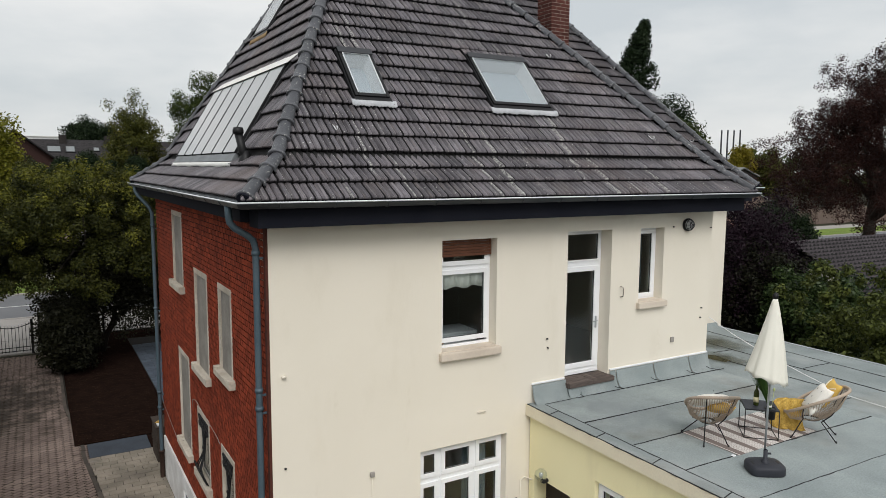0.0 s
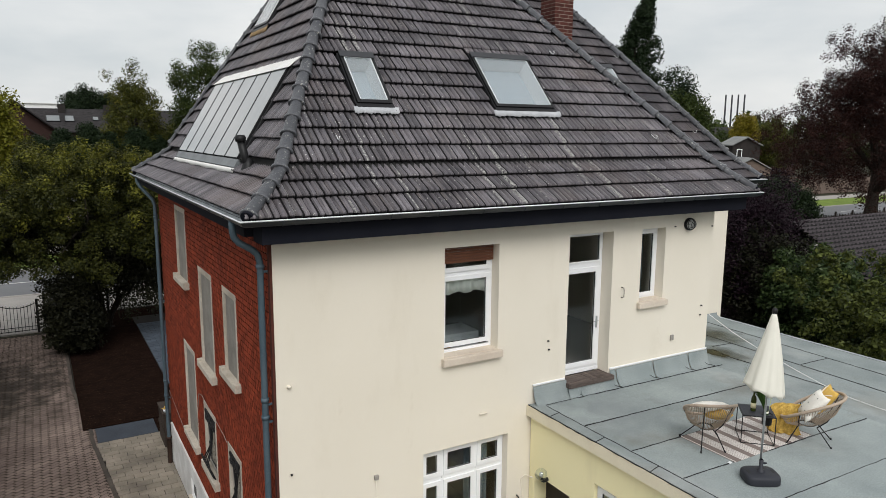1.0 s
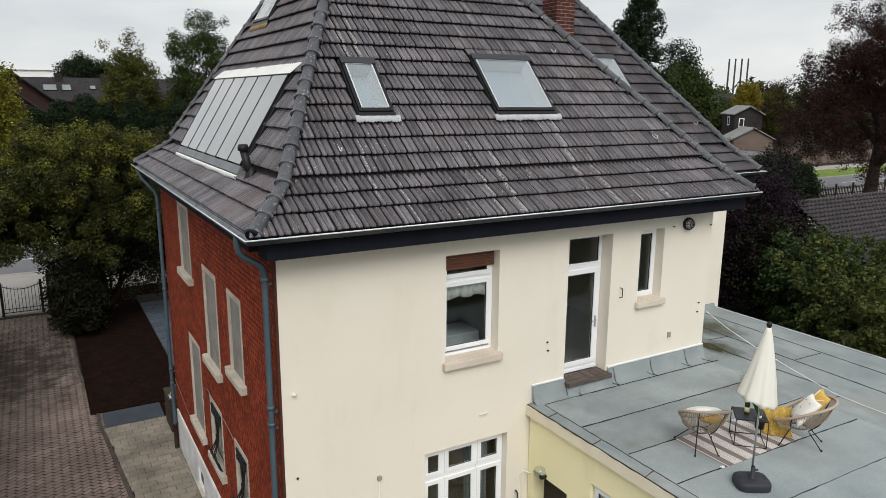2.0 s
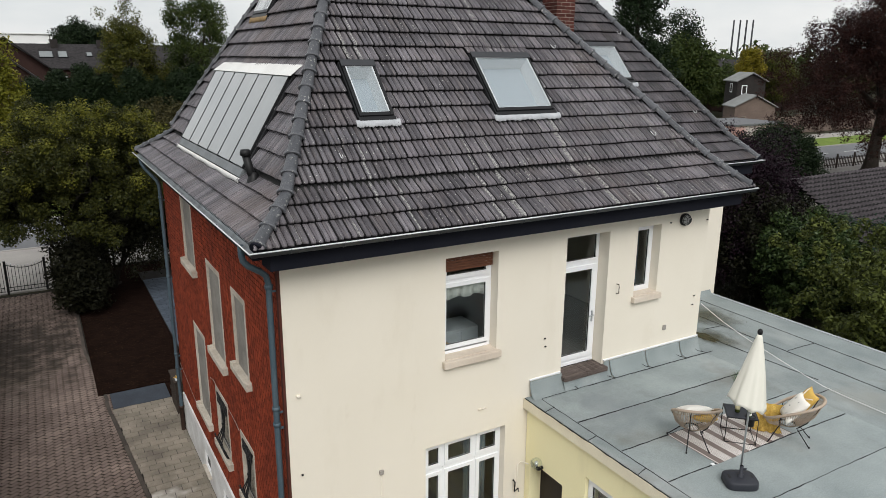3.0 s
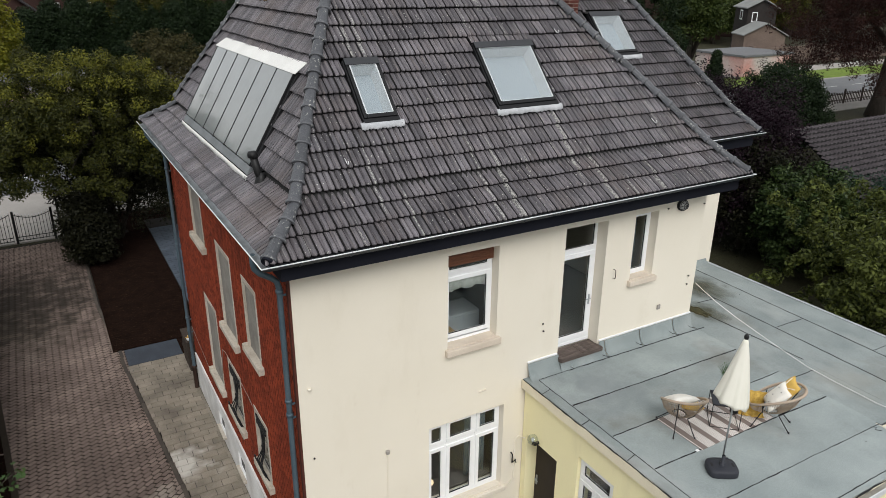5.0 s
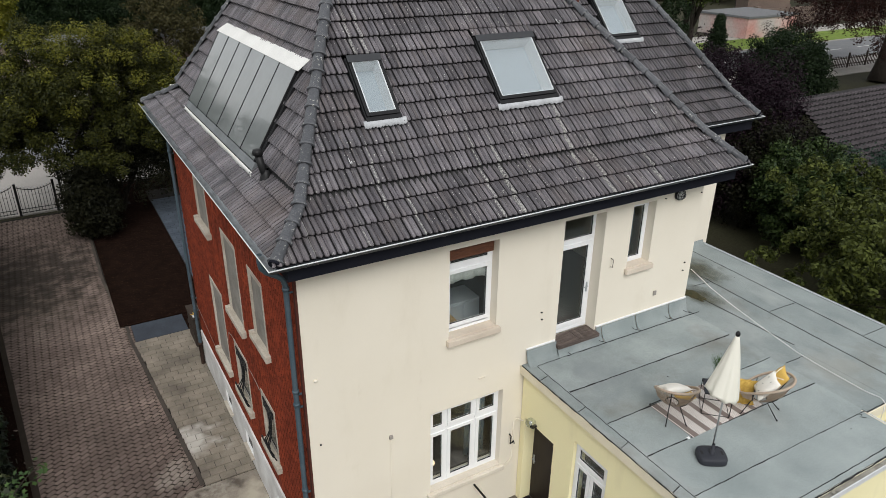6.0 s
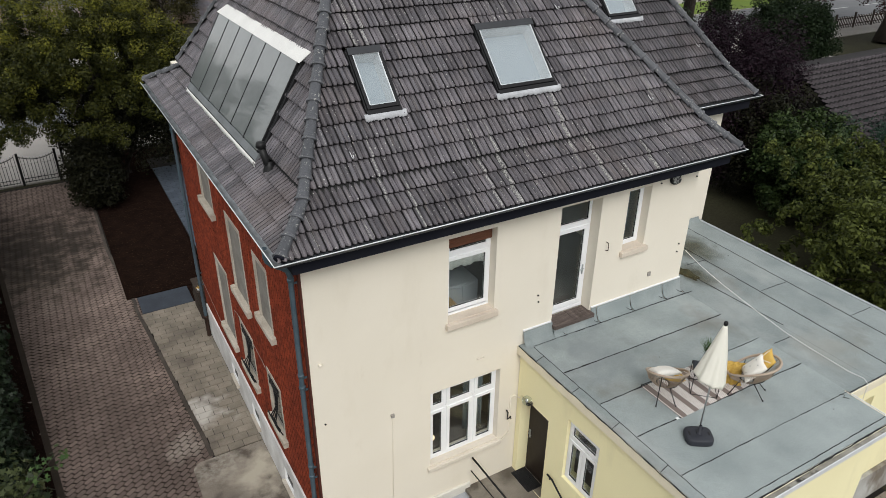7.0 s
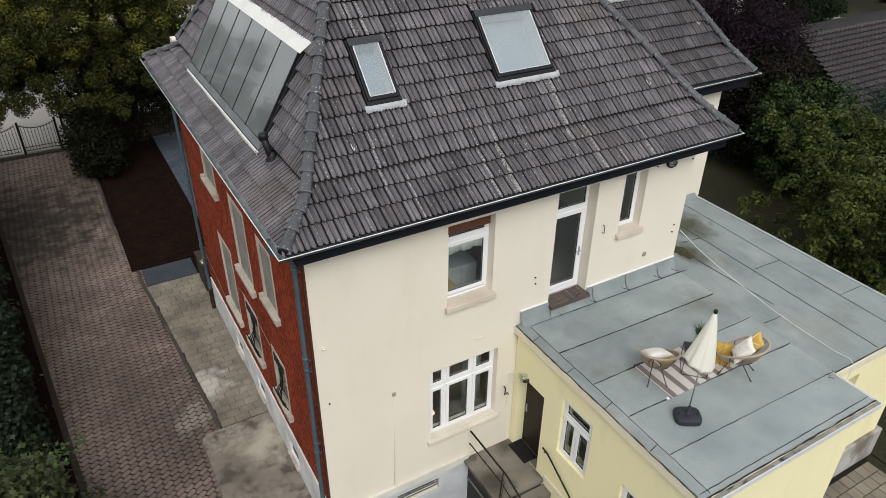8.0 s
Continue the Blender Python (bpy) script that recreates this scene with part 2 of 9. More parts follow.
M_PIPE = material("blue_grey_zinc_pipe", (0.070, 0.105, 0.130), 0.5, (0.11, 0.145, 0.17), 2.5, 0.6, 40, 0.1, 0.05, metal=0.25)
M_LEAD = material("bright_lead_flashing", (0.50, 0.51, 0.53), 0.6, (0.33, 0.34, 0.36), 6, 0.8, 50, 0.12, 0.3)
M_FRAME_D = material("dark_grey_aluminium", (0.011, 0.011, 0.012), 0.4, (0.018, 0.018, 0.020), 3, 0.5, 50, 0.06, 0.0)
M_BLACK = material("black_painted_steel", (0.012, 0.012, 0.013), 0.45, (0.02, 0.02, 0.02), 8, 0.5, 60, 0.1, 0.0)
# dark plaster colour keeps the rooms behind the glass dim
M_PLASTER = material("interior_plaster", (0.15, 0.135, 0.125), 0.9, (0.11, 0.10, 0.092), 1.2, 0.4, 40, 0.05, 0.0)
M_WHITE = material("white_lining", (0.80, 0.80, 0.79), 0.6, (0.74, 0.74, 0.73), 2, 0.4, 40, 0.02, 0.0)
M_DARKWOOD = material("dark_brown_door", (0.022, 0.016, 0.013), 0.5, (0.035, 0.025, 0.02), 3, 0.5, 60, 0.1, 0.0, stretch=(8, 8, 1))
M_SHUTTER = material("brown_shutter_slats", (0.15, 0.062, 0.035), 0.6, (0.10, 0.042, 0.026), 4, 0.6, 60, 0.08, 0.0)
M_WOOD_OLD = material("weathered_deck_wood", (0.135, 0.108, 0.094), 0.85, (0.060, 0.046, 0.042), 5, 0.8, 60, 0.25, 0.3, piece=0.2, stretch=(1, 6, 6))
M_GLASS = glass_material("window_glass", mirror=0.045)
M_GLASS_S = glass_material("skylight_glass", (0.90, 0.93, 0.95), mirror=0.15)
M_FROST = material("frosted_roof_glass", (0.105, 0.120, 0.120), 0.30, (0.055, 0.068, 0.068), 1.1, 0.95, 7, 0.14, 0.0, spec=0.5, position=True, coat=1.0)
M_FROST.node_tree.nodes["Principled BSDF"].inputs["IOR"].default_value = 2.6

# ---------------------------------------------------------------- roof shape
class Slope:
    """A roof slope with a flared foot. base: the tile edge at the eaves; up: plan direction up the slope; along: along the eaves."""

    def __init__(self, base, up, flare_run, slope):
        self.base, self.up = Vector((*base, 0)), Vector((*up, 0))
        self.along = Vector((up[1], -up[0], 0))
        self.run, self.slope = flare_run, slope
        self.rise = FLARE_TOP - EAVE
        self.foot = math.hypot(flare_run, self.rise)

    def height(self, x, y):
        d = (x - self.base.x) * self.up.x + (y - self.base.y) * self.up.y
        return EAVE + self.rise * d / self.run if d < self.run else FLARE_TOP + self.slope * (d - self.run)

    def at(self, a, s, lift=0.0):
        """The place a metres along the eaves and s metres up the slope, lift metres above it, and the slope's angle there."""
        if s < self.foot:
            ang = math.atan2(self.rise, self.run)
            d, z = s * math.cos(ang), EAVE + s * math.sin(ang)
        else:
            ang = math.atan(self.slope)
            d, z = self.run + (s - self.foot) * math.cos(ang), FLARE_TOP + (s - self.foot) * math.sin(ang)
        p = self.base + self.along * a + self.up * (d - lift * math.sin(ang))
        return Vector((p.x, p.y, z + lift * math.cos(ang))), ang

    def matrix(self, a, s, lift=0.0, tilt=0.0):
        """Local x along the eaves, y up the slope, z off the roof."""
        p, ang = self.at(a, s, lift)
        ang += tilt
        y = self.up * math.cos(ang) + Vector((0, 0, math.sin(ang)))
        x = self.along
        z = x.cross(y)
        return Matrix(((x.x, y.x, z.x, p.x), (x.y, y.y, z.y, p.y), (x.z, y.z, z.z, p.z), (0, 0, 0, 1)))


EAVE, FLARE_TOP = 7.68, 8.137
S_FRONT = Slope((0.0, -0.5), (0, 1), 0.60, 1.07)     # along +x
S_LEFT = Slope((-0.30, 0.0), (1, 0), 0.58, 1.67)     # along -y
S_RIGHT = Slope((9.50, 0.0), (-1, 0), 0.52, 1.23)
S_BACK = Slope((0.0, 10.6), (0, -1), 1.15, 1.39)
W_FRONT = Slope((0.0, 2.0), (0, 1), 0.60, 1.07)
W_RIGHT = Slope((13.15, 0.0), (-1, 0), 0.40, 1.60)
W_BACK = Slope((0.0, 12.2), (0, -1), 0.60, 1.07)
MAIN, WING = (S_FRONT, S_LEFT, S_RIGHT, S_BACK), (W_FRONT, W_RIGHT, W_BACK)
TILE_W, COURSE = 0.20, 0.333


def roof_main(x, y):
    return min(s.height(x, y) for s in MAIN)


def roof_wing(x, y):
    return min(s.height(x, y) for s in WING)


def tile_material(name, across, lichen, tone=1.0, island=False):
    """Weathered concrete: tile by tile shades, streaks down the slope, and pale lichen. across: the world axis along the eaves."""
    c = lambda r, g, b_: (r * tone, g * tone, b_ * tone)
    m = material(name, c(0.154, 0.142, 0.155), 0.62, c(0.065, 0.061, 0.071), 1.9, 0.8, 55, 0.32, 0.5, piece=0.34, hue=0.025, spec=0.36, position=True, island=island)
    fast = (46, 1.6, 1.6) if across == "x" else (1.6, 40, 1.6)
    stain(m, c(0.046, 0.043, 0.047), 1.0, 0.50, 0.64, 0.75, fast, 4)
    stain(m, c(0.215, 0.188, 0.178), 1.1, 0.54, 0.68, 0.55, fast, 4)
    stain(m, c(0.150, 0.112, 0.098), 0.7, 0.50, 0.72, 0.40)
    if lichen:
        stain(m, (0.42, 0.42, 0.39), 1.0, 0.62, 0.66, 0.85, (9.5, 0.22, 0.22), 3, gate=34)
        n, l = m.node_tree.nodes, m.node_tree.links
        p = n["Principled BSDF"]
        src = p.inputs["Base Color"].links[0].from_socket
        pos = n.new("ShaderNodeNewGeometry").outputs["Position"]
        v = n.new("ShaderNodeTexVoronoi"); v.inputs["Scale"].default_value = 19
        l.new(pos, v.inputs["Vector"])
        sep = n.new("ShaderNodeSeparateColor"); l.new(v.outputs["Color"], sep.inputs[0])
        size = n.new("ShaderNodeMapRange"); size.inputs[1].default_value, size.inputs[3].default_value, size.inputs[4].default_value = 0.30, 0.0, 0.26
        l.new(sep.outputs[0], size.inputs[0])
        sub_ = n.new("ShaderNodeMath"); sub_.operation = "SUBTRACT"; l.new(size.outputs[0], sub_.inputs[0]); l.new(v.outputs["Distance"], sub_.inputs[1])
        th = n.new("ShaderNodeMapRange"); th.inputs[1].default_value, th.inputs[2].default_value = 0.0, 0.05
        l.new(sub_.outputs[0], th.inputs[0])
        pn = n.new("ShaderNodeTexNoise"); pn.inputs["Scale"].default_value, pn.inputs["Detail"].default_value = 0.9, 5
        l.new(pos, pn.inputs["Vector"])
        pr = n.new("ShaderNodeMapRange"); pr.inputs[1].default_value, pr.inputs[2].default_value, pr.inputs[4].default_value = 0.36, 0.50, 0.95
        l.new(pn.outputs[0], pr.inputs[0])
        mu = n.new("ShaderNodeMath"); mu.operation = "MULTIPLY"; l.new(th.outputs[0], mu.inputs[0]); l.new(pr.outputs[0], mu.inputs[1])
        mx = n.new("ShaderNodeMix"); mx.data_type = "RGBA"; mx.inputs[7].default_value = (0.44, 0.44, 0.41, 1)
        l.new(mu.outputs[0], mx.inputs[0]); l.new(src, mx.inputs[6]); l.new(mx.outputs[2], p.inputs["Base Color"])
    return m


M_TILE = tile_material("weathered_concrete_roof_tile", "x", True)
M_TILE_L = tile_material("weathered_concrete_roof_tile_joined", "x", True, 1.0, True)
M_TILE_S = tile_material("weathered_concrete_side_tile", "y", False, 1.0, True)
# wing tiles: the main tile's colours at 0.66, so this roof reads darker
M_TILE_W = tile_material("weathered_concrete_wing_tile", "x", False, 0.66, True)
M_RIDGE = material("dark_grey_hip_tile", (0.082, 0.085, 0.094), 0.42, (0.042, 0.044, 0.050), 3, 0.7, 40, 0.25, 0.35, piece=0.22, spec=0.4)
stain(M_RIDGE, (0.44, 0.44, 0.41), 26.0, 0.60, 0.64, 0.8, detail=3, gate=5)
# near-black nose feet and grooves: moss, plus painted shade under each course
M_NOSE = material("moss_and_shade_tile_edge", (0.016, 0.015, 0.017), 0.95, (0.030, 0.028, 0.029), 9, 0.8, 60, 0.4, 0.4, position=True)
M_DECK = material("roof_underlay", (0.03, 0.03, 0.03), 0.9)


def tile_shape(valley=False):
    """One interlocking tile with two flat ribs and rounded noses: local x across, y up the slope, z off the roof. Verts, faces, slots."""
    rib = [(0.000, -0.014, 0.048), (0.011, 0.004, 0.030), (0.025, 0.024, 0.011), (0.047, 0.035, 0.0), (0.069, 0.024, 0.011), (0.083, 0.004, 0.030), (0.094, -0.014, 0.048)]
    if valley:
        rib = [(0.000, 0.018, 0.006), (0.005, 0.036, 0.002), (0.035, 0.040, 0.0), (0.065, 0.036, 0.002), (0.071, 0.024, 0.006), (0.075, 0.018, 0.008), (0.098, 0.018, 0.008)]
    prof = rib + [(x + 0.100, z, b) for x, z, b in rib]
    length = 0.37
    v, f, mi = [], [], []
    n = len(prof)
    for x, z, back in prof:                       # foot of the nose
        v.append((x, back + 0.012, z - 0.062))
    for x, z, back in prof:
        v.append((x, back, z - 0.010))
    for x, z, back in prof:
        v.append((x, back + 0.007, z + 0.004))
    for x, z, back in prof:
        v.append((x, back + 0.045, z + 0.005))
    for x, z, back in prof:
        v.append((x, length, z - 0.060))
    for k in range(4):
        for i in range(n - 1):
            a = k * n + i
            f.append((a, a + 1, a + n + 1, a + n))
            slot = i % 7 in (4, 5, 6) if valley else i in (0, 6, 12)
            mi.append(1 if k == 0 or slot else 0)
    return v, f, mi


TILE_V, TILE_F, TILE_M = tile_shape()
TILE_SIDE, TILE_SIDE_M = tile_shape(True)[0::2]


def lay_tiles(roof, slope, lo, hi, s_max, single, holes=(), name="roof_tile", seed=1, mat=None):
    """Lay courses of tiles on a slope. lo, hi: the least and greatest place along the eaves as a function of the plan run d.
    single: a test for tiles built one by one; the others are joined. holes: rectangles (a0, a1, s0, s1) left open."""
    rng = random.Random(seed)
    TV, TM = (TILE_SIDE, TILE_SIDE_M) if mat is M_TILE_S else (TILE_V, TILE_M)
    shared = bpy.data.meshes.new(name)
    shared.from_pydata(TV, [], TILE_F)
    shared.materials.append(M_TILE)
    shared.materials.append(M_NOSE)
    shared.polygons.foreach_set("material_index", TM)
    V, F, MI = [], [], []
    s, count = -0.03, 0
    while s < s_max:
        p, ang = slope.at(0, s)
        d0 = (p - slope.base).dot(slope.up)
        d1 = d0 + COURSE * math.cos(ang)
        a_lo, a_hi = min(lo(d0), lo(d1)), max(hi(d0), hi(d1))
        j0 = math.floor(a_lo / TILE_W)
        for j in range(j0, math.ceil(a_hi / TILE_W) + 1):
            a = j * TILE_W + rng.uniform(-0.004, 0.004)
            if a + TILE_W < a_lo or a > a_hi:
                continue
            mid = a + TILE_W / 2
            beside = [h for h in holes if h[2] < s + COURSE * 0.6 < h[3]]
            if any(h[0] <= a + 0.01 and a + TILE_W - 0.01 <= h[1] for h in beside):
                continue
            edges = [(h[k], 1 - 2 * k) for h in beside for k in (0, 1) if a < h[k] < a + TILE_W]
            head = [h[3] for h in holes if h[0] - 0.05 < mid < h[1] + 0.05 and s < h[3] < s + COURSE]
            m = slope.matrix(a, (max(head) + 0.03 if head else s) + rng.uniform(-0.005, 0.005), 0.026 + rng.uniform(0, 0.005), rng.uniform(-0.008, 0.008)) @ pose(0, 0, 0, 0, 0, rng.uniform(-0.5, 0.5))
            if s < 0 and slope is S_FRONT:
                m = m @ Matrix.Translation((0, -0.05, 0)) @ Matrix.Diagonal((1, 1.16, 1, 1))
            inside = a > max(lo(d0), lo(d1)) + 0.02 and a + TILE_W < min(hi(d0), hi(d1)) - 0.02
            if inside and single(a, s) and count < 300 and not edges:
                ob = new(name, shared)
                attach(ob, roof)
                ob.matrix_basis = m
                ob.matrix_parent_inverse = WORLD[roof].inverted()
                count += 1
            elif inside and not edges:
                k = len(V)
                V += [m @ Vector(q) for q in TV]
                F += [tuple(k + q for q in f) for f in TILE_F]
                MI += TM
            else:
                b = bmesh.new()
                vs = [b.verts.new(m @ Vector(q)) for q in TV]
                for f, q in zip(TILE_F, TM):
                    b.faces.new([vs[c] for c in f]).material_index = q
                for e, sign in edges:
                    bmesh.ops.bisect_plane(b, geom=b.verts[:] + b.edges[:] + b.faces[:], plane_co=slope.base + slope.along * e, plane_no=slope.along * sign, clear_outer=True)
                for fn, sign in ((lo, 1), (hi, -1)) if not inside else ():
                    q0 = slope.base + slope.along * fn(d0) + slope.up * d0
                    q1 = slope.base + slope.along * fn(d1) + slope.up * d1
                    t = (q1 - q0).normalized()
                    nrm = Vector((t.y, -t.x, 0))
                    if nrm.dot(slope.along) < 0:
                        nrm = -nrm
                    bmesh.ops.bisect_plane(b, geom=b.verts[:] + b.edges[:] + b.faces[:], plane_co=q0, plane_no=nrm * sign, clear_inner=True)
                k = len(V)
                b.verts.index_update()
                V += [v.co.copy() for v in b.verts]
                F += [tuple(k + v.index for v in f.verts) for f in b.faces]
                MI += [f.material_index for f in b.faces]
                b.free()
        s += COURSE
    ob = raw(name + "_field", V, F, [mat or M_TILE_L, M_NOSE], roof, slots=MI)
    tagged(ob, "weathered grey concrete roof tiles", "", "", "stuff")
    return ob


def piecewise(run, a0, a1, ratio):
    """Along-eaves place of a hip: from a0 at the eaves to a1 at the end of the flare, then moving by ratio for each metre of run."""
    return lambda d: a0 + (a1 - a0) * d / run if d < run else a1 + (d - run) * ratio


def hip_tiles(roof, points, name="hip_tile", seed=3):
    """Half-round hip tiles, overlapping upwards along a polyline."""
    rng = random.Random(seed)
    L, R, n = 0.40, 0.100, 11
    V, F = [], []
    for (y, r) in ((0.0, R + 0.018), (0.010, R + 0.027), (0.038, R + 0.024), (0.050, R + 0.002), (L, R - 0.018)):
        for k in range(n):
            a = math.pi * (-0.10 + 1.20 * k / (n - 1))
            V.append((r * math.cos(a), y, r * 0.85 * math.sin(a)))
    for k in range(n):
        a = math.pi * (-0.10 + 1.20 * k / (n - 1))
        V.append(((R - 0.005) * math.cos(a), 0.0, (R - 0.005) * 0.85 * math.sin(a)))
    for j in range(4):
        for k in range(n - 1):
            F.append((j * n + k, j * n + k + 1, (j + 1) * n + k + 1, (j + 1) * n + k))
    for k in range(n - 1):
        F.append((5 * n + k, 5 * n + k + 1, k + 1, k))
    me = bpy.data.meshes.new(name)
    me.from_pydata(V, [], F)
    me.materials.append(M_RIDGE)
    me.shade_smooth()
    pts = [Vector(p) for p in points]
    way = (pts[1] - pts[0]).normalized()
    pts[0] = pts[0] - way * 0.07
    # dark plug stands for the shade inside the hollow end tile
    part("hip_end_shade", tubed([pts[0] - way * 0.035 + Vector((0, 0, -0.004)), pts[0] + way * 0.04 + Vector((0, 0, -0.004))], 0.093, 16), M_FASCIA, roof)
    seg = [(b - a).length for a, b in zip(pts, pts[1:])]
    total, d = sum(seg), 0.0
    while d < total - 0.1:
        k, e = 0, d
        while k < len(seg) - 1 and e > seg[k]:
            e -= seg[k]
            k += 1
        t = (pts[k + 1] - pts[k]).normalized()
        p = pts[k] + t * e
        x = t.cross(Vector((0, 0, 1))).normalized()
        z = x.cross(t)
        m = Matrix(((x.x, t.x, z.x, p.x), (x.y, t.y, z.y, p.y), (x.z, t.z, z.z, p.z), (0, 0, 0, 1)))
        ob = new(name, me)
        attach(ob, roof)
        ob.matrix_basis = m @ pose(0, 0, rng.uniform(-0.004, 0.008), 2.2 + rng.uniform(-0.6, 0.6), rng.uniform(-3, 3), rng.uniform(-1, 1))
        d += 0.34
    return total


# ---------------------------------------------------------------- walls with openings
def wall(name, width, height, thick, openings, m, mat, parent, label="", top=None):
    """A wall panel in the local plane x right, z up, y into the wall, with rectangular openings (x0, x1, z0, z1) through it."""
    xs = sorted({0, width, *[o[0] for o in openings], *[o[1] for o in openings]})
    zs = sorted({0, height, *[o[2] for o in openings], *[o[3] for o in openings]})
    solid = {}
    for i in range(len(xs) - 1):
        for k in range(len(zs) - 1):
            cx, cz = (xs[i] + xs[i + 1]) / 2, (zs[k] + zs[k + 1]) / 2
            solid[i, k] = not any(o[0] < cx < o[1] and o[2] < cz < o[3] for o in openings)
    bm = bmesh.new()
    cache = {}

    def vert(x, y, z):
        if (x, y, z) not in cache:
            cache[x, y, z] = bm.verts.new(m @ Vector((x, y, z)))
        return cache[x, y, z]

    for (i, k), s in solid.items():
        if not s:
            continue
        x0, x1, z0, z1 = xs[i], xs[i + 1], zs[k], zs[k + 1]
        bm.faces.new([vert(x0, 0, z0), vert(x1, 0, z0), vert(x1, 0, z1), vert(x0, 0, z1)])
        bm.faces.new([vert(x0, thick, z0), vert(x0, thick, z1), vert(x1, thick, z1), vert(x1, thick, z0)])
        for di, dk, a, b in ((-1, 0, (x0, z0), (x0, z1)), (1, 0, (x1, z1), (x1, z0)), (0, -1, (x1, z0), (x0, z0)), (0, 1, (x0, z1), (x1, z1))):
            if not solid.get((i + di, k + dk), False):
                bm.faces.new([vert(a[0], 0, a[1]), vert(b[0], 0, b[1]), vert(b[0], thick, b[1]), vert(a[0], thick, a[1])])
    return part(name, bm, mat, parent, label)


FRONT = lambda x, z: Matrix.Translation((x, 0.02, z))                     # faces -y
LEFT = lambda y, z, x=0.08: Matrix.Translation((x, y, z)) @ pose(0, 0, 0, 0, 0, -90)  # faces -x; local x runs towards -y


def bar_frame(bm, x0, x1, z0, z1, w, y0, y1, m, bevel=0.006):
    """Four bars round a rectangle."""
    box(bm, x0, x1, y0, y1, z0, z0 + w, bevel, m)
    box(bm, x0, x1, y0, y1, z1 - w, z1, bevel, m)
    box(bm, x0, x0 + w, y0 + 0.002, y1 - 0.002, z0 + w, z1 - w, bevel, m)
    box(bm, x1 - w, x1, y0 + 0.002, y1 - 0.002, z0 + w, z1 - w, bevel, m)


def sash(parent, x0, x1, z0, z1, m, depth, w=0.075, mat=None):
    """One casement: its own frame and pane."""
    bm = bmesh.new()
    bar_frame(bm, x0, x1, z0, z1, w, depth - 0.02, depth + 0.045, m)
    part("sash_frame", bm, mat or M_PVC, parent)
    gl = part("pane", boxed(x0 + w - 0.01, x1 - w + 0.01, depth + 0.008, depth + 0.022, z0 + w - 0.01, z1 - w + 0.01, 0, m), M_GLASS, parent)
    gl.visible_shadow = False
    bm = bmesh.new()
    bar_frame(bm, x0 + w - 0.012, x1 - w + 0.012, z0 + w - 0.012, z1 - w + 0.012, 0.014, depth + 0.001, depth + 0.03, m, 0)
    part("rubber_seal", bm, M_BLACK, parent)


def pvc_window(house, w, h, m, depth, sashes, label, sill=None, sill_mat=None):
    """A white window set depth metres into its opening of w x h. sashes: rectangles (x0, x1, z0, z1)."""
    win = thing_part("window", house, label)
    bm = bmesh.new()
    bar_frame(bm, 0.004, w - 0.004, 0.004, h - 0.004, 0.055, depth, depth + 0.07, m)
    for a in sashes:
        for b in sashes:
            if 0 < b[0] - a[1] < 0.12 and min(a[3], b[3]) - max(a[2], b[2]) > 0.1:
                box(bm, a[1] - 0.01, b[0] + 0.01, depth + 0.002, depth + 0.068, max(a[2], b[2]) - 0.02, min(a[3], b[3]) + 0.02, 0.004, m)
            if 0 < b[2] - a[3] < 0.12 and min(a[1], b[1]) - max(a[0], b[0]) > 0.1:
                box(bm, max(a[0], b[0]) - 0.02, min(a[1], b[1]) + 0.02, depth + 0.004, depth + 0.066, a[3] - 0.01, b[2] + 0.01, 0.004, m)
    part("window_frame", bm, M_PVC, win)
    for q in sashes:
        sash(win, *q, m, depth)
    if sill:
        out, side, th, drop = sill
        bm = bmesh.new()
        box(bm, -side, w + side, -out, 0.0 - 0.001, -th - drop, -drop, 0.02, m)
        box(bm, 0.003, w - 0.003, -0.02, depth + 0.02, -th * 0.6 - drop, 0.014, 0.004, m)
        part("sill", bm, sill_mat or M_SILL, win)
    return win


M_SILL = material("cream_painted_sill", (0.66, 0.585, 0.49), 0.85, (0.50, 0.42, 0.345), 1.6, 0.8, 40, 0.06, 0.1, position=True)


def thing_part(name, parent, label=""):
    """An Empty that gathers the pieces of a part."""
    ob = new(name)
    ob.empty_display_size = 0.1
    ob.parent = parent
    ob.matrix_parent_inverse = WORLD[parent].inverted()
    WORLD[ob] = Matrix.Identity(4)
    return tagged(ob, label)


house = thing("house", (4.5, 5.0, 0.0), "old house with cream and red walls under a dark hip roof", "house")
X0, X1, Y1 = 0.08, 9.04, 9.75

# front wall: openings for kitchen window, terrace door, narrow window, ground-floor window, cellar window
F_OPEN = [(2.76, 3.79, 5.20, 6.97), (5.27, 6.29, 4.28, 7.01), (7.0, 7.62, 5.62, 7.0), (2.39, 4.04, 1.75, 3.65), (1.55, 2.6, 0.06, 0.40)]
wall("wall", X1 - X0 - 0.04, 7.9, 0.36, [(a - 0.04, b - 0.04, c, d) for a, b, c, d in F_OPEN], FRONT(X0 + 0.04, 0.0), M_CREAM, house, "cream rendered wall with stains under the eaves")
# left wall, local x from its back end towards the front corner
L_LEN = Y1 - 0.38
LW = {"A": (6.22, 7.28, 5.50, 7.02), "B": (3.88, 4.93, 4.15, 6.02), "C": (2.07, 2.88, 4.60, 6.02), "D": (5.90, 6.99, 1.92, 3.98), "E": (4.07, 5.04, 1.92, 3.18), "F": (2.15, 2.97, 1.84, 3.11)}
L_OPEN = [(Y1 - y1, Y1 - y0, z0, z1) for y0, y1, z0, z1 in LW.values()]
M_BACKING = material("dark_mortar_bed", (0.05, 0.022, 0.016), 0.95)
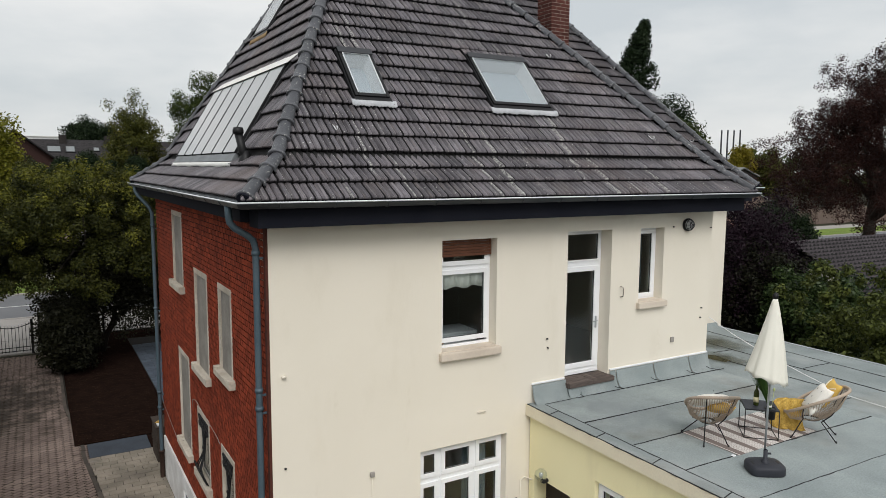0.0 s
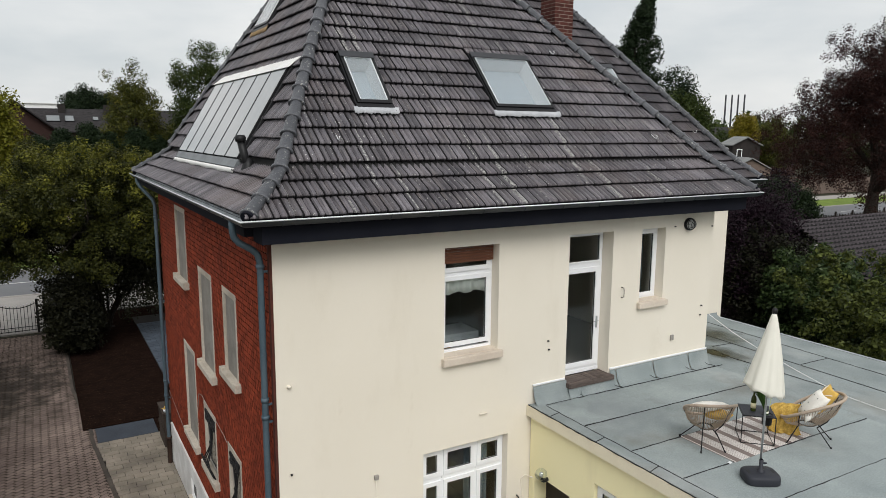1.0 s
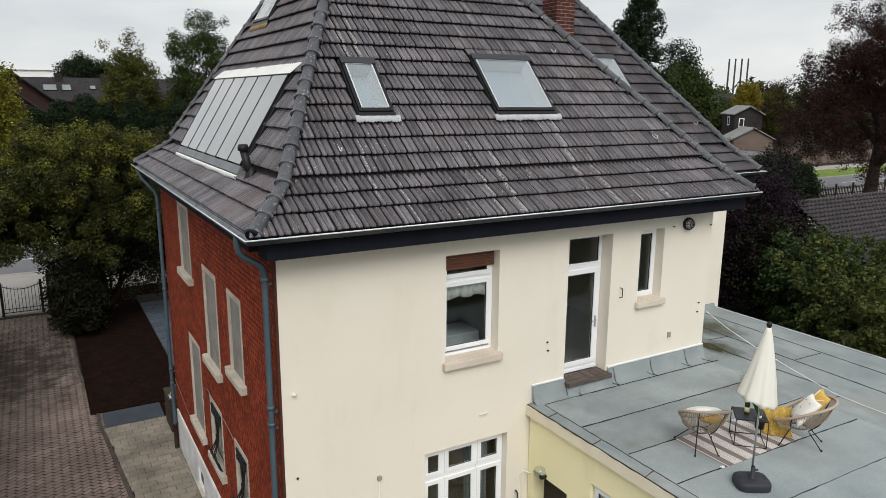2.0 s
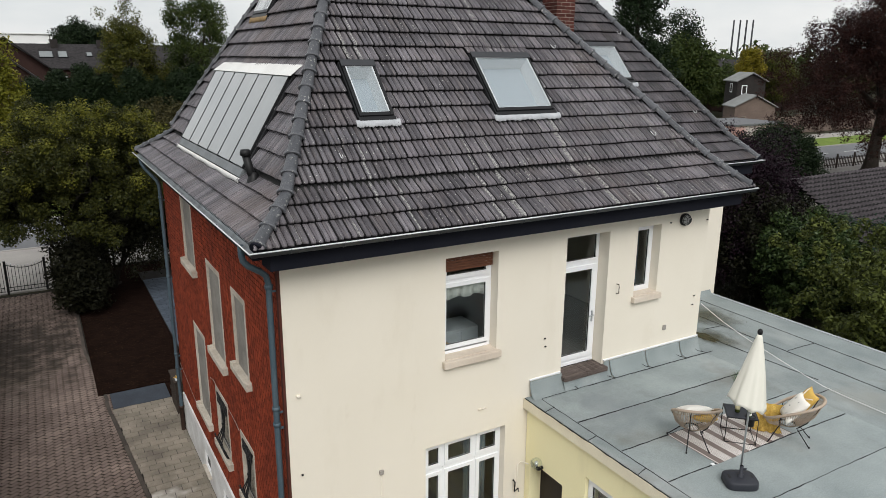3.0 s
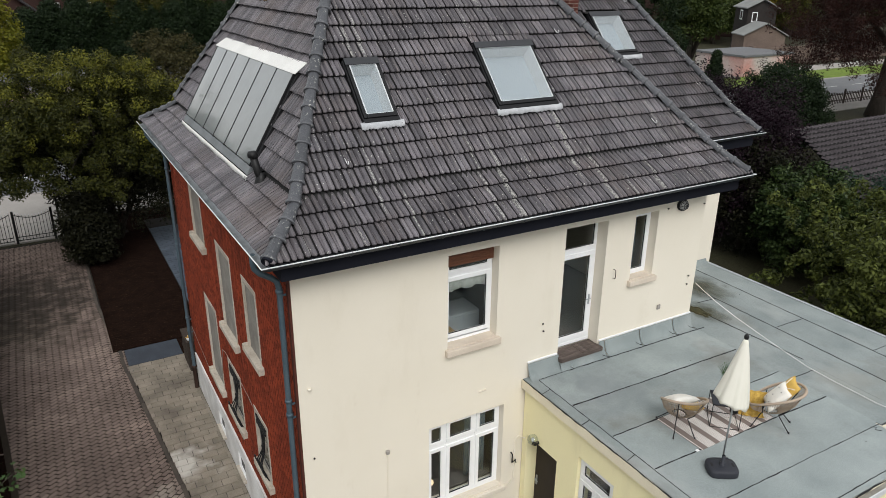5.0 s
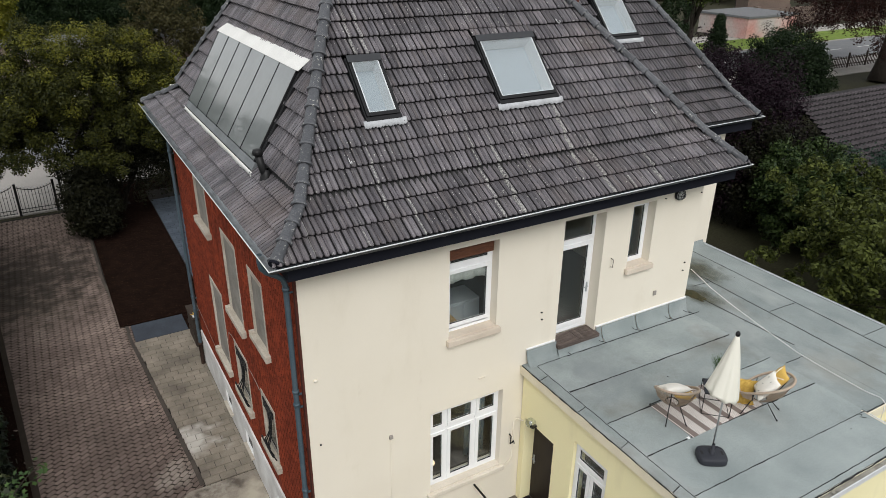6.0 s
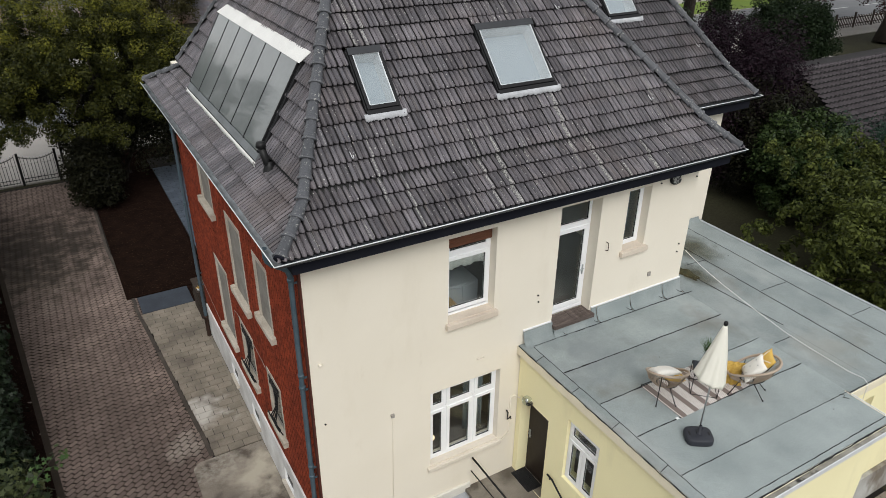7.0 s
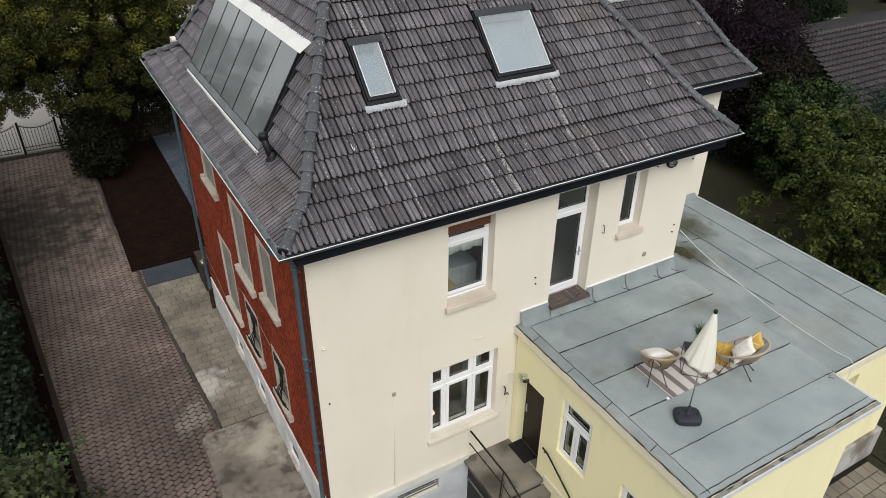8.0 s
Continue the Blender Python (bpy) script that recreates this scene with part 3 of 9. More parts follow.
wall("wall", L_LEN, 7.9, 0.36, L_OPEN, LEFT(Y1, 0.0, X0 + 0.02), M_BACKING, house, "wall hung with small red clay tiles")
wall("wall", 7.0, 7.9, 0.36, [], Matrix.Translation((X1, 0.38, 0)) @ pose(0, 0, 0, 0, 0, 90), M_CREAM, house)
wall("wall", 12.0, 7.9, 0.36, [], Matrix.Translation((X1 + 3.5, Y1 + 1.75, 0)) @ pose(0, 0, 0, 0, 0, 180), M_CREAM, house)
# wing
wall("wall", 3.5, 7.9, 0.36, [], Matrix.Translation((X1 + 0.002, 2.4, 0)), M_CREAM, house, "cream rendered wall of the set-back wing")
wall("wall", 9.4, 7.9, 0.36, [], Matrix.Translation((X1 + 3.5, 2.4 + 0.36, 0)) @ pose(0, 0, 0, 0, 0, 90), M_CREAM, house)
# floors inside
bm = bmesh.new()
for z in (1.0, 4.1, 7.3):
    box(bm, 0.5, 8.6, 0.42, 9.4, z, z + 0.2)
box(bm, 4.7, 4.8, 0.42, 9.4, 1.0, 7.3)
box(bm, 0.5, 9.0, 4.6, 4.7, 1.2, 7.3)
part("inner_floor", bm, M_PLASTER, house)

# ---- roof
roof = thing_part("roof", house, "hip roof of weathered dark grey concrete tiles with flared eaves")
SKY1, SKY2 = (1.82, 2.41, 1.03, 1.80), (4.41, 5.68, 1.03, 1.94)     # x0, x1, y0, y1 of the two front skylights
WSKY = (9.5, 10.48, 3.90, 4.72)
GLASSROOF = (0.35, 1.24, 2.28, 7.50)


def s_of(slope, d):
    """Slope length at the plan run d."""
    return slope.foot * d / slope.run if d < slope.run else slope.foot + (d - slope.run) * math.hypot(1, slope.slope)


def hole(slope, a0, a1, d0, d1):
    return (a0, a1, s_of(slope, d0), s_of(slope, d1))


h1 = hole(S_FRONT, SKY1[0] - 0.02, SKY1[1] + 0.02, SKY1[2] + 0.5 - 0.05, SKY1[3] + 0.5)
h2 = hole(S_FRONT, SKY2[0] - 0.02, SKY2[1] + 0.02, SKY2[2] + 0.5 - 0.05, SKY2[3] + 0.5)
f_lo, f_hi = piecewise(0.60, -0.30, 0.28, 1.07 / 1.67), piecewise(0.60, 9.50, 8.98, -1.07 / 1.23)
lay_tiles(roof, S_FRONT, f_lo, f_hi, s_of(S_FRONT, 5.75), lambda a, s: s < 3.2 or a < 6, (h1, h2), seed=11)
# left slope: along runs towards -y
l_lo, l_hi = piecewise(0.58, -10.6, -9.45, 1.67 / 1.39), piecewise(0.58, 0.5, -0.10, -1.67 / 1.07)
h3 = hole(S_LEFT, -GLASSROOF[3], -GLASSROOF[2], GLASSROOF[0] + 0.3 - 0.02, GLASSROOF[1] + 0.3 - 0.02)
LSKY = (1.95, 2.75, 5.75, 6.85)
h4 = hole(S_LEFT, -LSKY[3], -LSKY[2], LSKY[0] + 0.3, LSKY[1] + 0.3)
lay_tiles(roof, S_LEFT, l_lo, l_hi, s_of(S_LEFT, 3.85), lambda a, s: False, (h3, h4), seed=12, mat=M_TILE_S)
r_lo, r_hi = piecewise(0.52, -0.5, 0.10, 1.23 / 1.07), piecewise(0.52, 10.6, 9.45, -1.23 / 1.39)
lay_tiles(roof, S_RIGHT, r_lo, r_hi, s_of(S_RIGHT, 4.95), lambda a, s: False, (), seed=13, mat=M_TILE_S)
h5 = hole(W_FRONT, WSKY[0] - 0.02, WSKY[1] + 0.02, WSKY[2] - 2.0 - 0.05, WSKY[3] - 2.0)
w_lo, w_hi = lambda d: 8.8 - max(0.0, d) * 0.62, piecewise(0.60, 13.15, 12.75, -1.07 / 1.60)
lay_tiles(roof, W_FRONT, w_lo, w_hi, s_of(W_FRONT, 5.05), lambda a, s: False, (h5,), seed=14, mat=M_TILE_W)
wr_lo, wr_hi = piecewise(0.40, 2.0, 2.6, 1.60 / 1.07), piecewise(0.40, 12.2, 11.6, -1.60 / 1.07)
lay_tiles(roof, W_RIGHT, wr_lo, wr_hi, s_of(W_RIGHT, 3.3), lambda a, s: False, (), seed=15, mat=M_TILE_S)


def hip_points(pa, pb, ra, rb, lift=0.05):
    """Eaves corner, end of the flare, top."""
    return [(*pa, EAVE + lift), (*pb, FLARE_TOP + lift), (*ra, rb + lift)]


def up_hip(pb, dx, dy, slope_y, z_top):
    t = (z_top - FLARE_TOP) / (slope_y * abs(dy))
    return (pb[0] + dx * t, pb[1] + dy * t)


hip_tiles(roof, hip_points((-0.26, -0.44), (0.28, 0.10), up_hip((0.28, 0.10), 1.07 / 1.67, 1, 1.07, 13.7), 13.7), seed=21)
hip_tiles(roof, hip_points((9.45, -0.44), (8.98, 0.10), up_hip((8.98, 0.10), -1.07 / 1.23, 1, 1.07, 13.7), 13.7), seed=22)
hip_tiles(roof, hip_points((-0.26, 10.54), (0.28, 9.45), up_hip((0.28, 9.45), 1.39 / 1.67, -1, 1.39, 13.7), 13.7), seed=23)
hip_tiles(roof, hip_points((13.10, 2.06), (12.75, 2.60), up_hip((12.75, 2.60), -1.07 / 1.60, 1, 1.07, 12.95), 12.95), seed=24)

# boarding under the tiles, open at the skylights
V, F, idx = [], [], {}
STEP = 0.1
nx, ny = int((13.15 + 0.30) / STEP), int((12.2 + 0.5) / STEP)


def deck_z(x, y):
    zs = []
    if -0.31 <= x <= 9.51 and -0.51 <= y <= 10.61:
        zs.append(roof_main(x, y))
    if 5.0 <= x <= 13.16 and 1.99 <= y <= 12.2:
        zs.append(roof_wing(x, y))
    return max(zs) - 0.055 if zs else None


def open_at(x, y):
    for a in (SKY1, SKY2, WSKY):
        if a[0] - 0.06 < x < a[1] + 0.06 and a[2] - 0.06 < y < a[3] + 0.06:
            return True
    return False


for i in range(nx + 1):
    for j in range(ny + 1):
        x, y = -0.30 + i * STEP, -0.5 + j * STEP
        z = deck_z(x, y)
        if z is not None:
            idx[i, j] = len(V)
            V.append((x, y, z))
for i in range(nx):
    for j in range(ny):
        q = [(i, j), (i + 1, j), (i + 1, j + 1), (i, j + 1)]
        if all(c in idx for c in q) and not open_at(-0.25 + i * STEP, -0.45 + j * STEP):
            F.append([idx[c] for c in q])
raw("roof_boarding", V, F, M_DECK, roof)


M_GUTTER_L = material("weathered_side_gutter", (0.40, 0.43, 0.45), 0.45, (0.17, 0.18, 0.185), 4, 0.8, 50, 0.1, 0.05, metal=0.4)
M_BEAD = material("bright_zinc_bead", (0.74, 0.76, 0.78), 0.45, (0.55, 0.57, 0.59), 3, 0.6, 50, 0.06, 0.0, metal=0.15)


# ---- eaves: fascia boxes, gutters, downpipes
def gutter(points, label="", runs=()):
    """A half-round zinc gutter with a bright bead on its outer lip; points run with the house on their left."""
    bm = bmesh.new()
    pts = [Vector(p) for p in points]
    prof = [(0.0, 0.075), (0.004, 0.0), (0.03, -0.045), (0.07, -0.055), (0.11, -0.04), (0.135, 0.0), (0.138, 0.012), (0.15, 0.014), (0.15, -0.002), (0.139, -0.006), (0.112, -0.05), (0.07, -0.066), (0.026, -0.055), (-0.004, 0.0)]
    rings = []
    for i, p in enumerate(pts):
        d0 = (pts[i] - pts[i - 1]).normalized() if i else (pts[1] - pts[0]).normalized()
        d1 = (pts[i + 1] - pts[i]).normalized() if i < len(pts) - 1 else d0
        n0, n1 = Vector((d0.y, -d0.x, 0)), Vector((d1.y, -d1.x, 0))
        mit = (n0 + n1) / (1 + n0.dot(n1))
        rings.append([bm.verts.new(p + mit * o + Vector((0, 0, z))) for o, z in prof])
    for a, b in zip(rings, rings[1:]):
        for k in range(len(prof)):
            kk = (k + 1) % len(prof)
            f = bm.faces.new((a[k], a[kk], b[kk], b[k]))
            f.smooth = True
            f.material_index = runs[rings.index(a)] if runs else 0
    for r in (rings[0], rings[-1]):
        bm.faces.new(r)
    bead = bmesh.new()
    tube(bead, [r[7].co + Vector((0, 0, 0.002)) for r in rings], 0.011, 8)
    g = part("gutter", bm, [M_GUTTER, M_GUTTER_L], house, label)
    part("bead", bead, M_BEAD, g, "bright zinc bead")
    for (p, q), gap in zip(zip(pts, pts[1:]), (0.9, 0.76, 0.9)):
        along = (q - p).normalized()
        out = Vector((along.y, -along.x, 0))
        for k in range(int((q - p).length / gap)):
            c = p + along * (0.4 + gap * k)
            strap = tubed([c + out * o + Vector((0, 0, z)) for o, z in ((0.02, -0.055), (0.07, -0.070), (0.115, -0.052), (0.142, -0.008), (0.152, 0.016), (0.135, 0.024))], 0.008, 5)
            part("strap", strap, M_GUTTER, g)
    return g


GZ = 7.625
gutter([(-0.29, 10.64, GZ), (-0.29, -0.47, GZ), (9.47, -0.47, GZ), (9.47, 1.9, GZ)], "weathered zinc half-round gutter", (1, 0, 0))
gutter([(9.3, 2.03, GZ), (13.12, 2.03, GZ), (13.12, 11.8, GZ)], "weathered zinc half-round gutter")
bm = bmesh.new()
box(bm, -0.12, 9.42, -0.40, 0.015, 7.30, 7.60, 0.008)
part("fascia", bm, M_FASCIA, house, "anthracite boarded eaves box")
bm = bmesh.new()
box(bm, -0.24, 0.06, 0.02, 10.5, 7.36, 7.60, 0.008)
part("fascia", bm, M_FASCIA, house, "anthracite boarded eaves box")
bm = bmesh.new()
box(bm, 9.05, 9.42, 0.02, 2.0, 7.30, 7.60, 0.008)
part("fascia", bm, M_FASCIA, house)
bm = bmesh.new()
box(bm, 9.43, 13.05, 2.06, 2.39, 7.30, 7.60, 0.008)
box(bm, 12.58, 13.0, 2.4, 12.0, 7.30, 7.60, 0.008)
part("fascia", bm, M_FASCIA, house)

def downpipe(points, collars, boot=None, r=0.046):
    """A round zinc pipe with collars; boot: the z up to which an iron standpipe stands."""
    pipe = part("downpipe", tubed(points, r, 14), M_PIPE, house, "blue-grey zinc downpipe with a swan neck")
    x, y = points[-1][0], points[-1][1]
    for z in collars:
        part("collar", lathe([(r + 0.002, -0.03), (r + 0.012, -0.028), (r + 0.012, 0.028), (r + 0.002, 0.03)], 14, (x, y, z)), M_PIPE, pipe)
        part("bracket", boxed(x - 0.02, x + 0.02 + 0.08, y - 0.015, y + 0.015, z - 0.09, z - 0.06, 0.004), M_PIPE, pipe)
    if boot:
        part("standpipe", lathe([(r + 0.012, 0), (r + 0.012, boot - 0.06), (r + 0.03, boot - 0.055), (r + 0.03, boot), (r + 0.004, boot)], 14, (x, y, 0.0)), M_RUST, pipe, "rust-brown iron standpipe")
    return pipe


M_RUST = material("rust_brown_iron", (0.055, 0.032, 0.024), 0.8, (0.03, 0.02, 0.016), 6, 0.7, 50, 0.2, 0.2)
downpipe([(-0.36, 0.14, 7.58), (-0.36, 0.14, 7.44), (-0.345, 0.14, 7.35), (-0.28, 0.135, 7.27), (-0.12, 0.125, 7.17), (-0.045, 0.12, 7.10), (-0.015, 0.12, 6.98), (-0.015, 0.12, 5.0), (-0.015, 0.12, 1.0), (-0.015, 0.12, 0.05)], (6.93, 5.02, 4.76, 2.9, 2.65))
downpipe([(-0.36, 9.85, 7.58), (-0.355, 9.85, 7.46), (-0.30, 9.80, 7.34), (-0.18, 9.66, 7.18), (-0.07, 9.54, 7.04), (-0.03, 9.5, 6.9), (-0.03, 9.5, 0.6), (-0.03, 9.5, 0.2)], (6.6, 4.5, 2.3, 1.9), 0.75)
downpipe([(9.40, 0.9, 7.58), (9.38, 0.9, 7.36), (9.30, 0.9, 7.2), (9.17, 0.9, 7.08), (9.11, 0.9, 6.9), (9.11, 0.9, 4.3)], (6.8,), None, 0.045)

# ---------------------------------------------------------------- front windows and terrace door
m = FRONT(X0 + 2.76, 5.20)
win = pvc_window(house, 1.03, 1.77, m, 0.20, [(0.05, 0.98, 0.10, 1.27), (0.05, 0.98, 1.335, 1.72)], "white window with a half-lowered brown shutter", (0.10, 0.055, 0.13, 0.0))
for k in range(6):
    part("shutter_slat", boxed(0.01, 1.02, 0.155, 0.175, 1.485 + k * 0.047, 1.529 + k * 0.047, 0.008, m), M_SHUTTER, win, "brown roller shutter slat")
m = FRONT(X0 + 5.27, 4.28)
door = thing_part("terrace_door", house, "white glazed terrace door with a fanlight")
bm = bmesh.new()
bar_frame(bm, 0.004, 1.016, 0.14, 2.72, 0.06, 0.27, 0.34, m)
box(bm, 0.064, 0.956, 0.272, 0.338, 2.05, 2.16, 0.004, m)
box(bm, 0.004, 1.016, 0.262, 0.338, 0.074, 0.1395, 0.004, m)
part("door_frame", bm, M_PVC, door)
sash(door, 0.06, 0.96, 0.19, 2.06, m, 0.27, 0.095)
sash(door, 0.06, 0.96, 2.15, 2.67, m, 0.27, 0.03)
bm = bmesh.new()
box(bm, 0.895, 0.925, 0.225, 0.25, 0.90, 1.12, 0.006, m)
tube(bm, [m @ Vector(p) for p in ((0.91, 0.235, 1.04), (0.91, 0.19, 1.04), (0.80, 0.19, 1.035))], 0.010, 8)
part("handle", bm, M_ZINC, door, "brushed metal lever handle")
m = FRONT(X0 + 7.0, 5.62)
pvc_window(house, 0.62, 1.38, m, 0.20, [(0.05, 0.57, 0.05, 1.33)], "narrow white window with a pale stone sill", (0.10, 0.06, 0.12, 0.0))
m = FRONT(X0 + 2.39, 1.75)
win = pvc_window(house, 1.65, 1.90, m, 0.14, [(0.05, 0.40, 0.06, 1.30), (0.45, 1.06, 0.06, 1.30), (1.11, 1.60, 0.06, 1.30), (0.05, 0.40, 1.38, 1.84), (0.45, 1.06, 1.38, 1.84), (1.11, 1.60, 1.38, 1.84)],
                 "white three-part window with top lights", (0.09, 0.08, 0.11, 0.02), M_STONE)
m = FRONT(X0 + 1.55, 0.06)
win = thing_part("cellar_window", house, "low barred cellar window")
bm = bmesh.new()
bar_frame(bm, 0.0, 1.05, 0.0, 0.34, 0.04, 0.12, 0.17, m)
part("window_frame", bm, M_PVC, win)
part("pane", boxed(0.03, 1.02, 0.14, 0.15, 0.03, 0.31, 0, m), M_GLASS, win)
for z in (0.09, 0.17, 0.25):
    part("bar", tubed([m @ Vector((-0.02, 0.04, z)), m @ Vector((1.07, 0.04, z))], 0.012), M_BLACK, win)
M_PLINTHF = material("pale_base_paint", (0.58, 0.60, 0.62), 0.85, (0.42, 0.435, 0.45), 2, 0.7, 40, 0.08, 0.15, position=True)
M_COURSE = material("pale_course_paint", (0.70, 0.68, 0.62), 0.88, (0.54, 0.52, 0.47), 1.8, 0.7, 40, 0.08, 0.15, position=True)
# string course and white skirting at the terrace
bm = bmesh.new()
box(bm, X0, 3.45, -0.045, 0.018, 0.67, 0.80, 0.012)
box(bm, X0, 3.45, -0.025, 0.018, 0.56, 0.668, 0.006)
part("string_course", bm, M_COURSE, house, "pale moulded string course")
wall("plinth", 3.36, 0.555, 0.012, [(1.55, 2.6, 0.06, 0.40)], Matrix.Translation((X0, 0.006, 0.0)), M_PLINTHF, house, "pale painted base of the wall")
bm = bmesh.new()
for x0, x1 in ((4.62, 5.33), (6.40, 9.05)):
    box(bm, x0, x1, -0.010, 0.018, 4.412, 4.442, 0.004)
part("skirting", bm, M_PVC, house, "white skirting strip above the terrace felt")
M_CABGREY = material("grey_blue_cabinet", (0.42, 0.45, 0.47), 0.5, (0.36, 0.385, 0.40), 2, 0.5, 40, 0.04, 0.0)
# rooms behind the glass: curtains and furniture
M_CLOTH_W = material("white_net_curtain", (0.75, 0.75, 0.73), 0.9, (0.62, 0.62, 0.6), 6, 0.4, 40, 0.04, 0.0)
M_CURT = material("grey_blue_curtain", (0.20, 0.25, 0.28), 0.9, (0.12, 0.15, 0.18), 3, 0.5, 40, 0.04, 0.0, stretch=(6, 6, 0.5))


def curtain(name, x0, x1, y, z0, z1, mat, label, waves=9, amp=0.025):
    V, F = [], []
    n = waves * 8
    for k in range(n + 1):
        x = x0 + (x1 - x0) * k / n
        dy = amp * math.sin(2 * math.pi * waves * k / n) + 0.4 * amp * math.sin(5.3 * k / n)
        for z in (z0 + 0.02 * math.sin(3 * k / n * 6), z1):
            V.append((x, y + dy, z))
    for k in range(n):
        F.append((2 * k, 2 * k + 2, 2 * k + 3, 2 * k + 1))
    ob = raw(name, V, F, mat, None, smooth=True)
    mod = ob.modifiers.new("thickness", "SOLIDIFY")
    mod.thickness = 0.004
    return tagged(ob, label, "curtain")


curtain("net_curtain", 2.82, 3.82, 0.31, 6.16, 6.52, M_CLOTH_W, "white net half curtain behind the kitchen window", 7, 0.012)
curtain("curtain", 3.55, 4.02, 0.52, 1.7, 3.6, M_CURT, "grey-blue curtain behind the ground floor window", 5, 0.03)
curtain("curtain", 7.60, 7.72, 0.62, 5.5, 7.0, M_CURT, "grey-blue curtain edge behind the narrow window", 3)
cab = thing("kitchen_cabinet", (3.35, 1.4, 4.3), "grey-blue kitchen cabinet behind the window", "cabinet")
part("body", boxed(3.40, 4.20, 1.1, 1.7, 4.3, 5.20, 0.01), M_CABGREY, cab)
part("door", boxed(3.42, 3.78, 1.08, 1.10, 4.35, 5.15, 0.006), M_CABGREY, cab)
part("door", boxed(3.82, 4.18, 1.08, 1.10, 4.35, 5.15, 0.006), M_CABGREY, cab)
dt = thing("dining_table", (3.2, 0.8, 4.3), "pale wooden table behind the kitchen window", "table")
M_OAK = material("pale_oak", (0.42, 0.29, 0.15), 0.5, (0.34, 0.22, 0.11), 4, 0.6, 40, 0.1, 0.05, stretch=(1, 6, 6))
part("tabletop", boxed(2.75, 3.45, 0.45, 1.02, 5.02, 5.06, 0.006), M_OAK, dt)
for x in (2.8, 3.34):
    for y in (0.5, 0.91):
        part("leg", boxed(x, x + 0.06, y, y + 0.06, 4.3, 5.018, 0.004), M_OAK, dt)
lampm = bpy.data.materials.new("lit_bulb")
lampm.use_nodes = True
lampm.node_tree.nodes["Principled BSDF"].inputs["Emission Color"].default_value = (1.0, 0.62, 0.28, 1)
lampm.node_tree.nodes["Principled BSDF"].inputs["Emission Strength"].default_value = 0.8
tagged(part("inner_window_ledge", boxed(2.45, 4.1, 0.382, 0.72, 1.78, 1.82, 0.006), M_PLASTER, None), "inner window ledge", "ledge", "", "structure")
lamp = thing("table_lamp", (2.75, 0.455, 1.825), "small lit table lamp on the inner window ledge", "lamp")
part("foot", lathe([(0.0, 0), (0.05, 0), (0.05, 0.015), (0.012, 0.03), (0.012, 0.14), (0, 0.14)], 14, (2.75, 0.455, 1.825)), M_WOOD_OLD, lamp)
part("bulb", lathe([(0.0, 0.14), (0.04, 0.15), (0.06, 0.19), (0.055, 0.23), (0.03, 0.26), (0, 0.265)], 14, (2.75, 0.455, 1.825)), lampm, lamp, "warm glowing globe", True)
# ---------------------------------------------------------------- left wall: stone surrounds, sashes, grilles
M_OLDFRAME = material("grey_weathered_paint", (0.33, 0.31, 0.28), 0.8, (0.22, 0.20, 0.18), 4, 0.7, 40, 0.1, 0.1)


def scroll(r, turns=1.25, n=16):
    return [(r * (1 - 0.62 * k / n) * math.cos(2 * math.pi * turns * k / n), r * (1 - 0.62 * k / n) * math.sin(2 * math.pi * turns * k / n)) for k in range(n + 1)]


M_PANEL = material("dusty_grey_panel", (0.30, 0.28, 0.25), 0.85, (0.19, 0.175, 0.155), 2.5, 0.8, 30, 0.12, 0.2, position=True)
M_REVEAL = material("brown_grey_reveal", (0.25, 0.215, 0.175), 0.9, (0.16, 0.135, 0.11), 3, 0.8, 30, 0.15, 0.3, position=True)


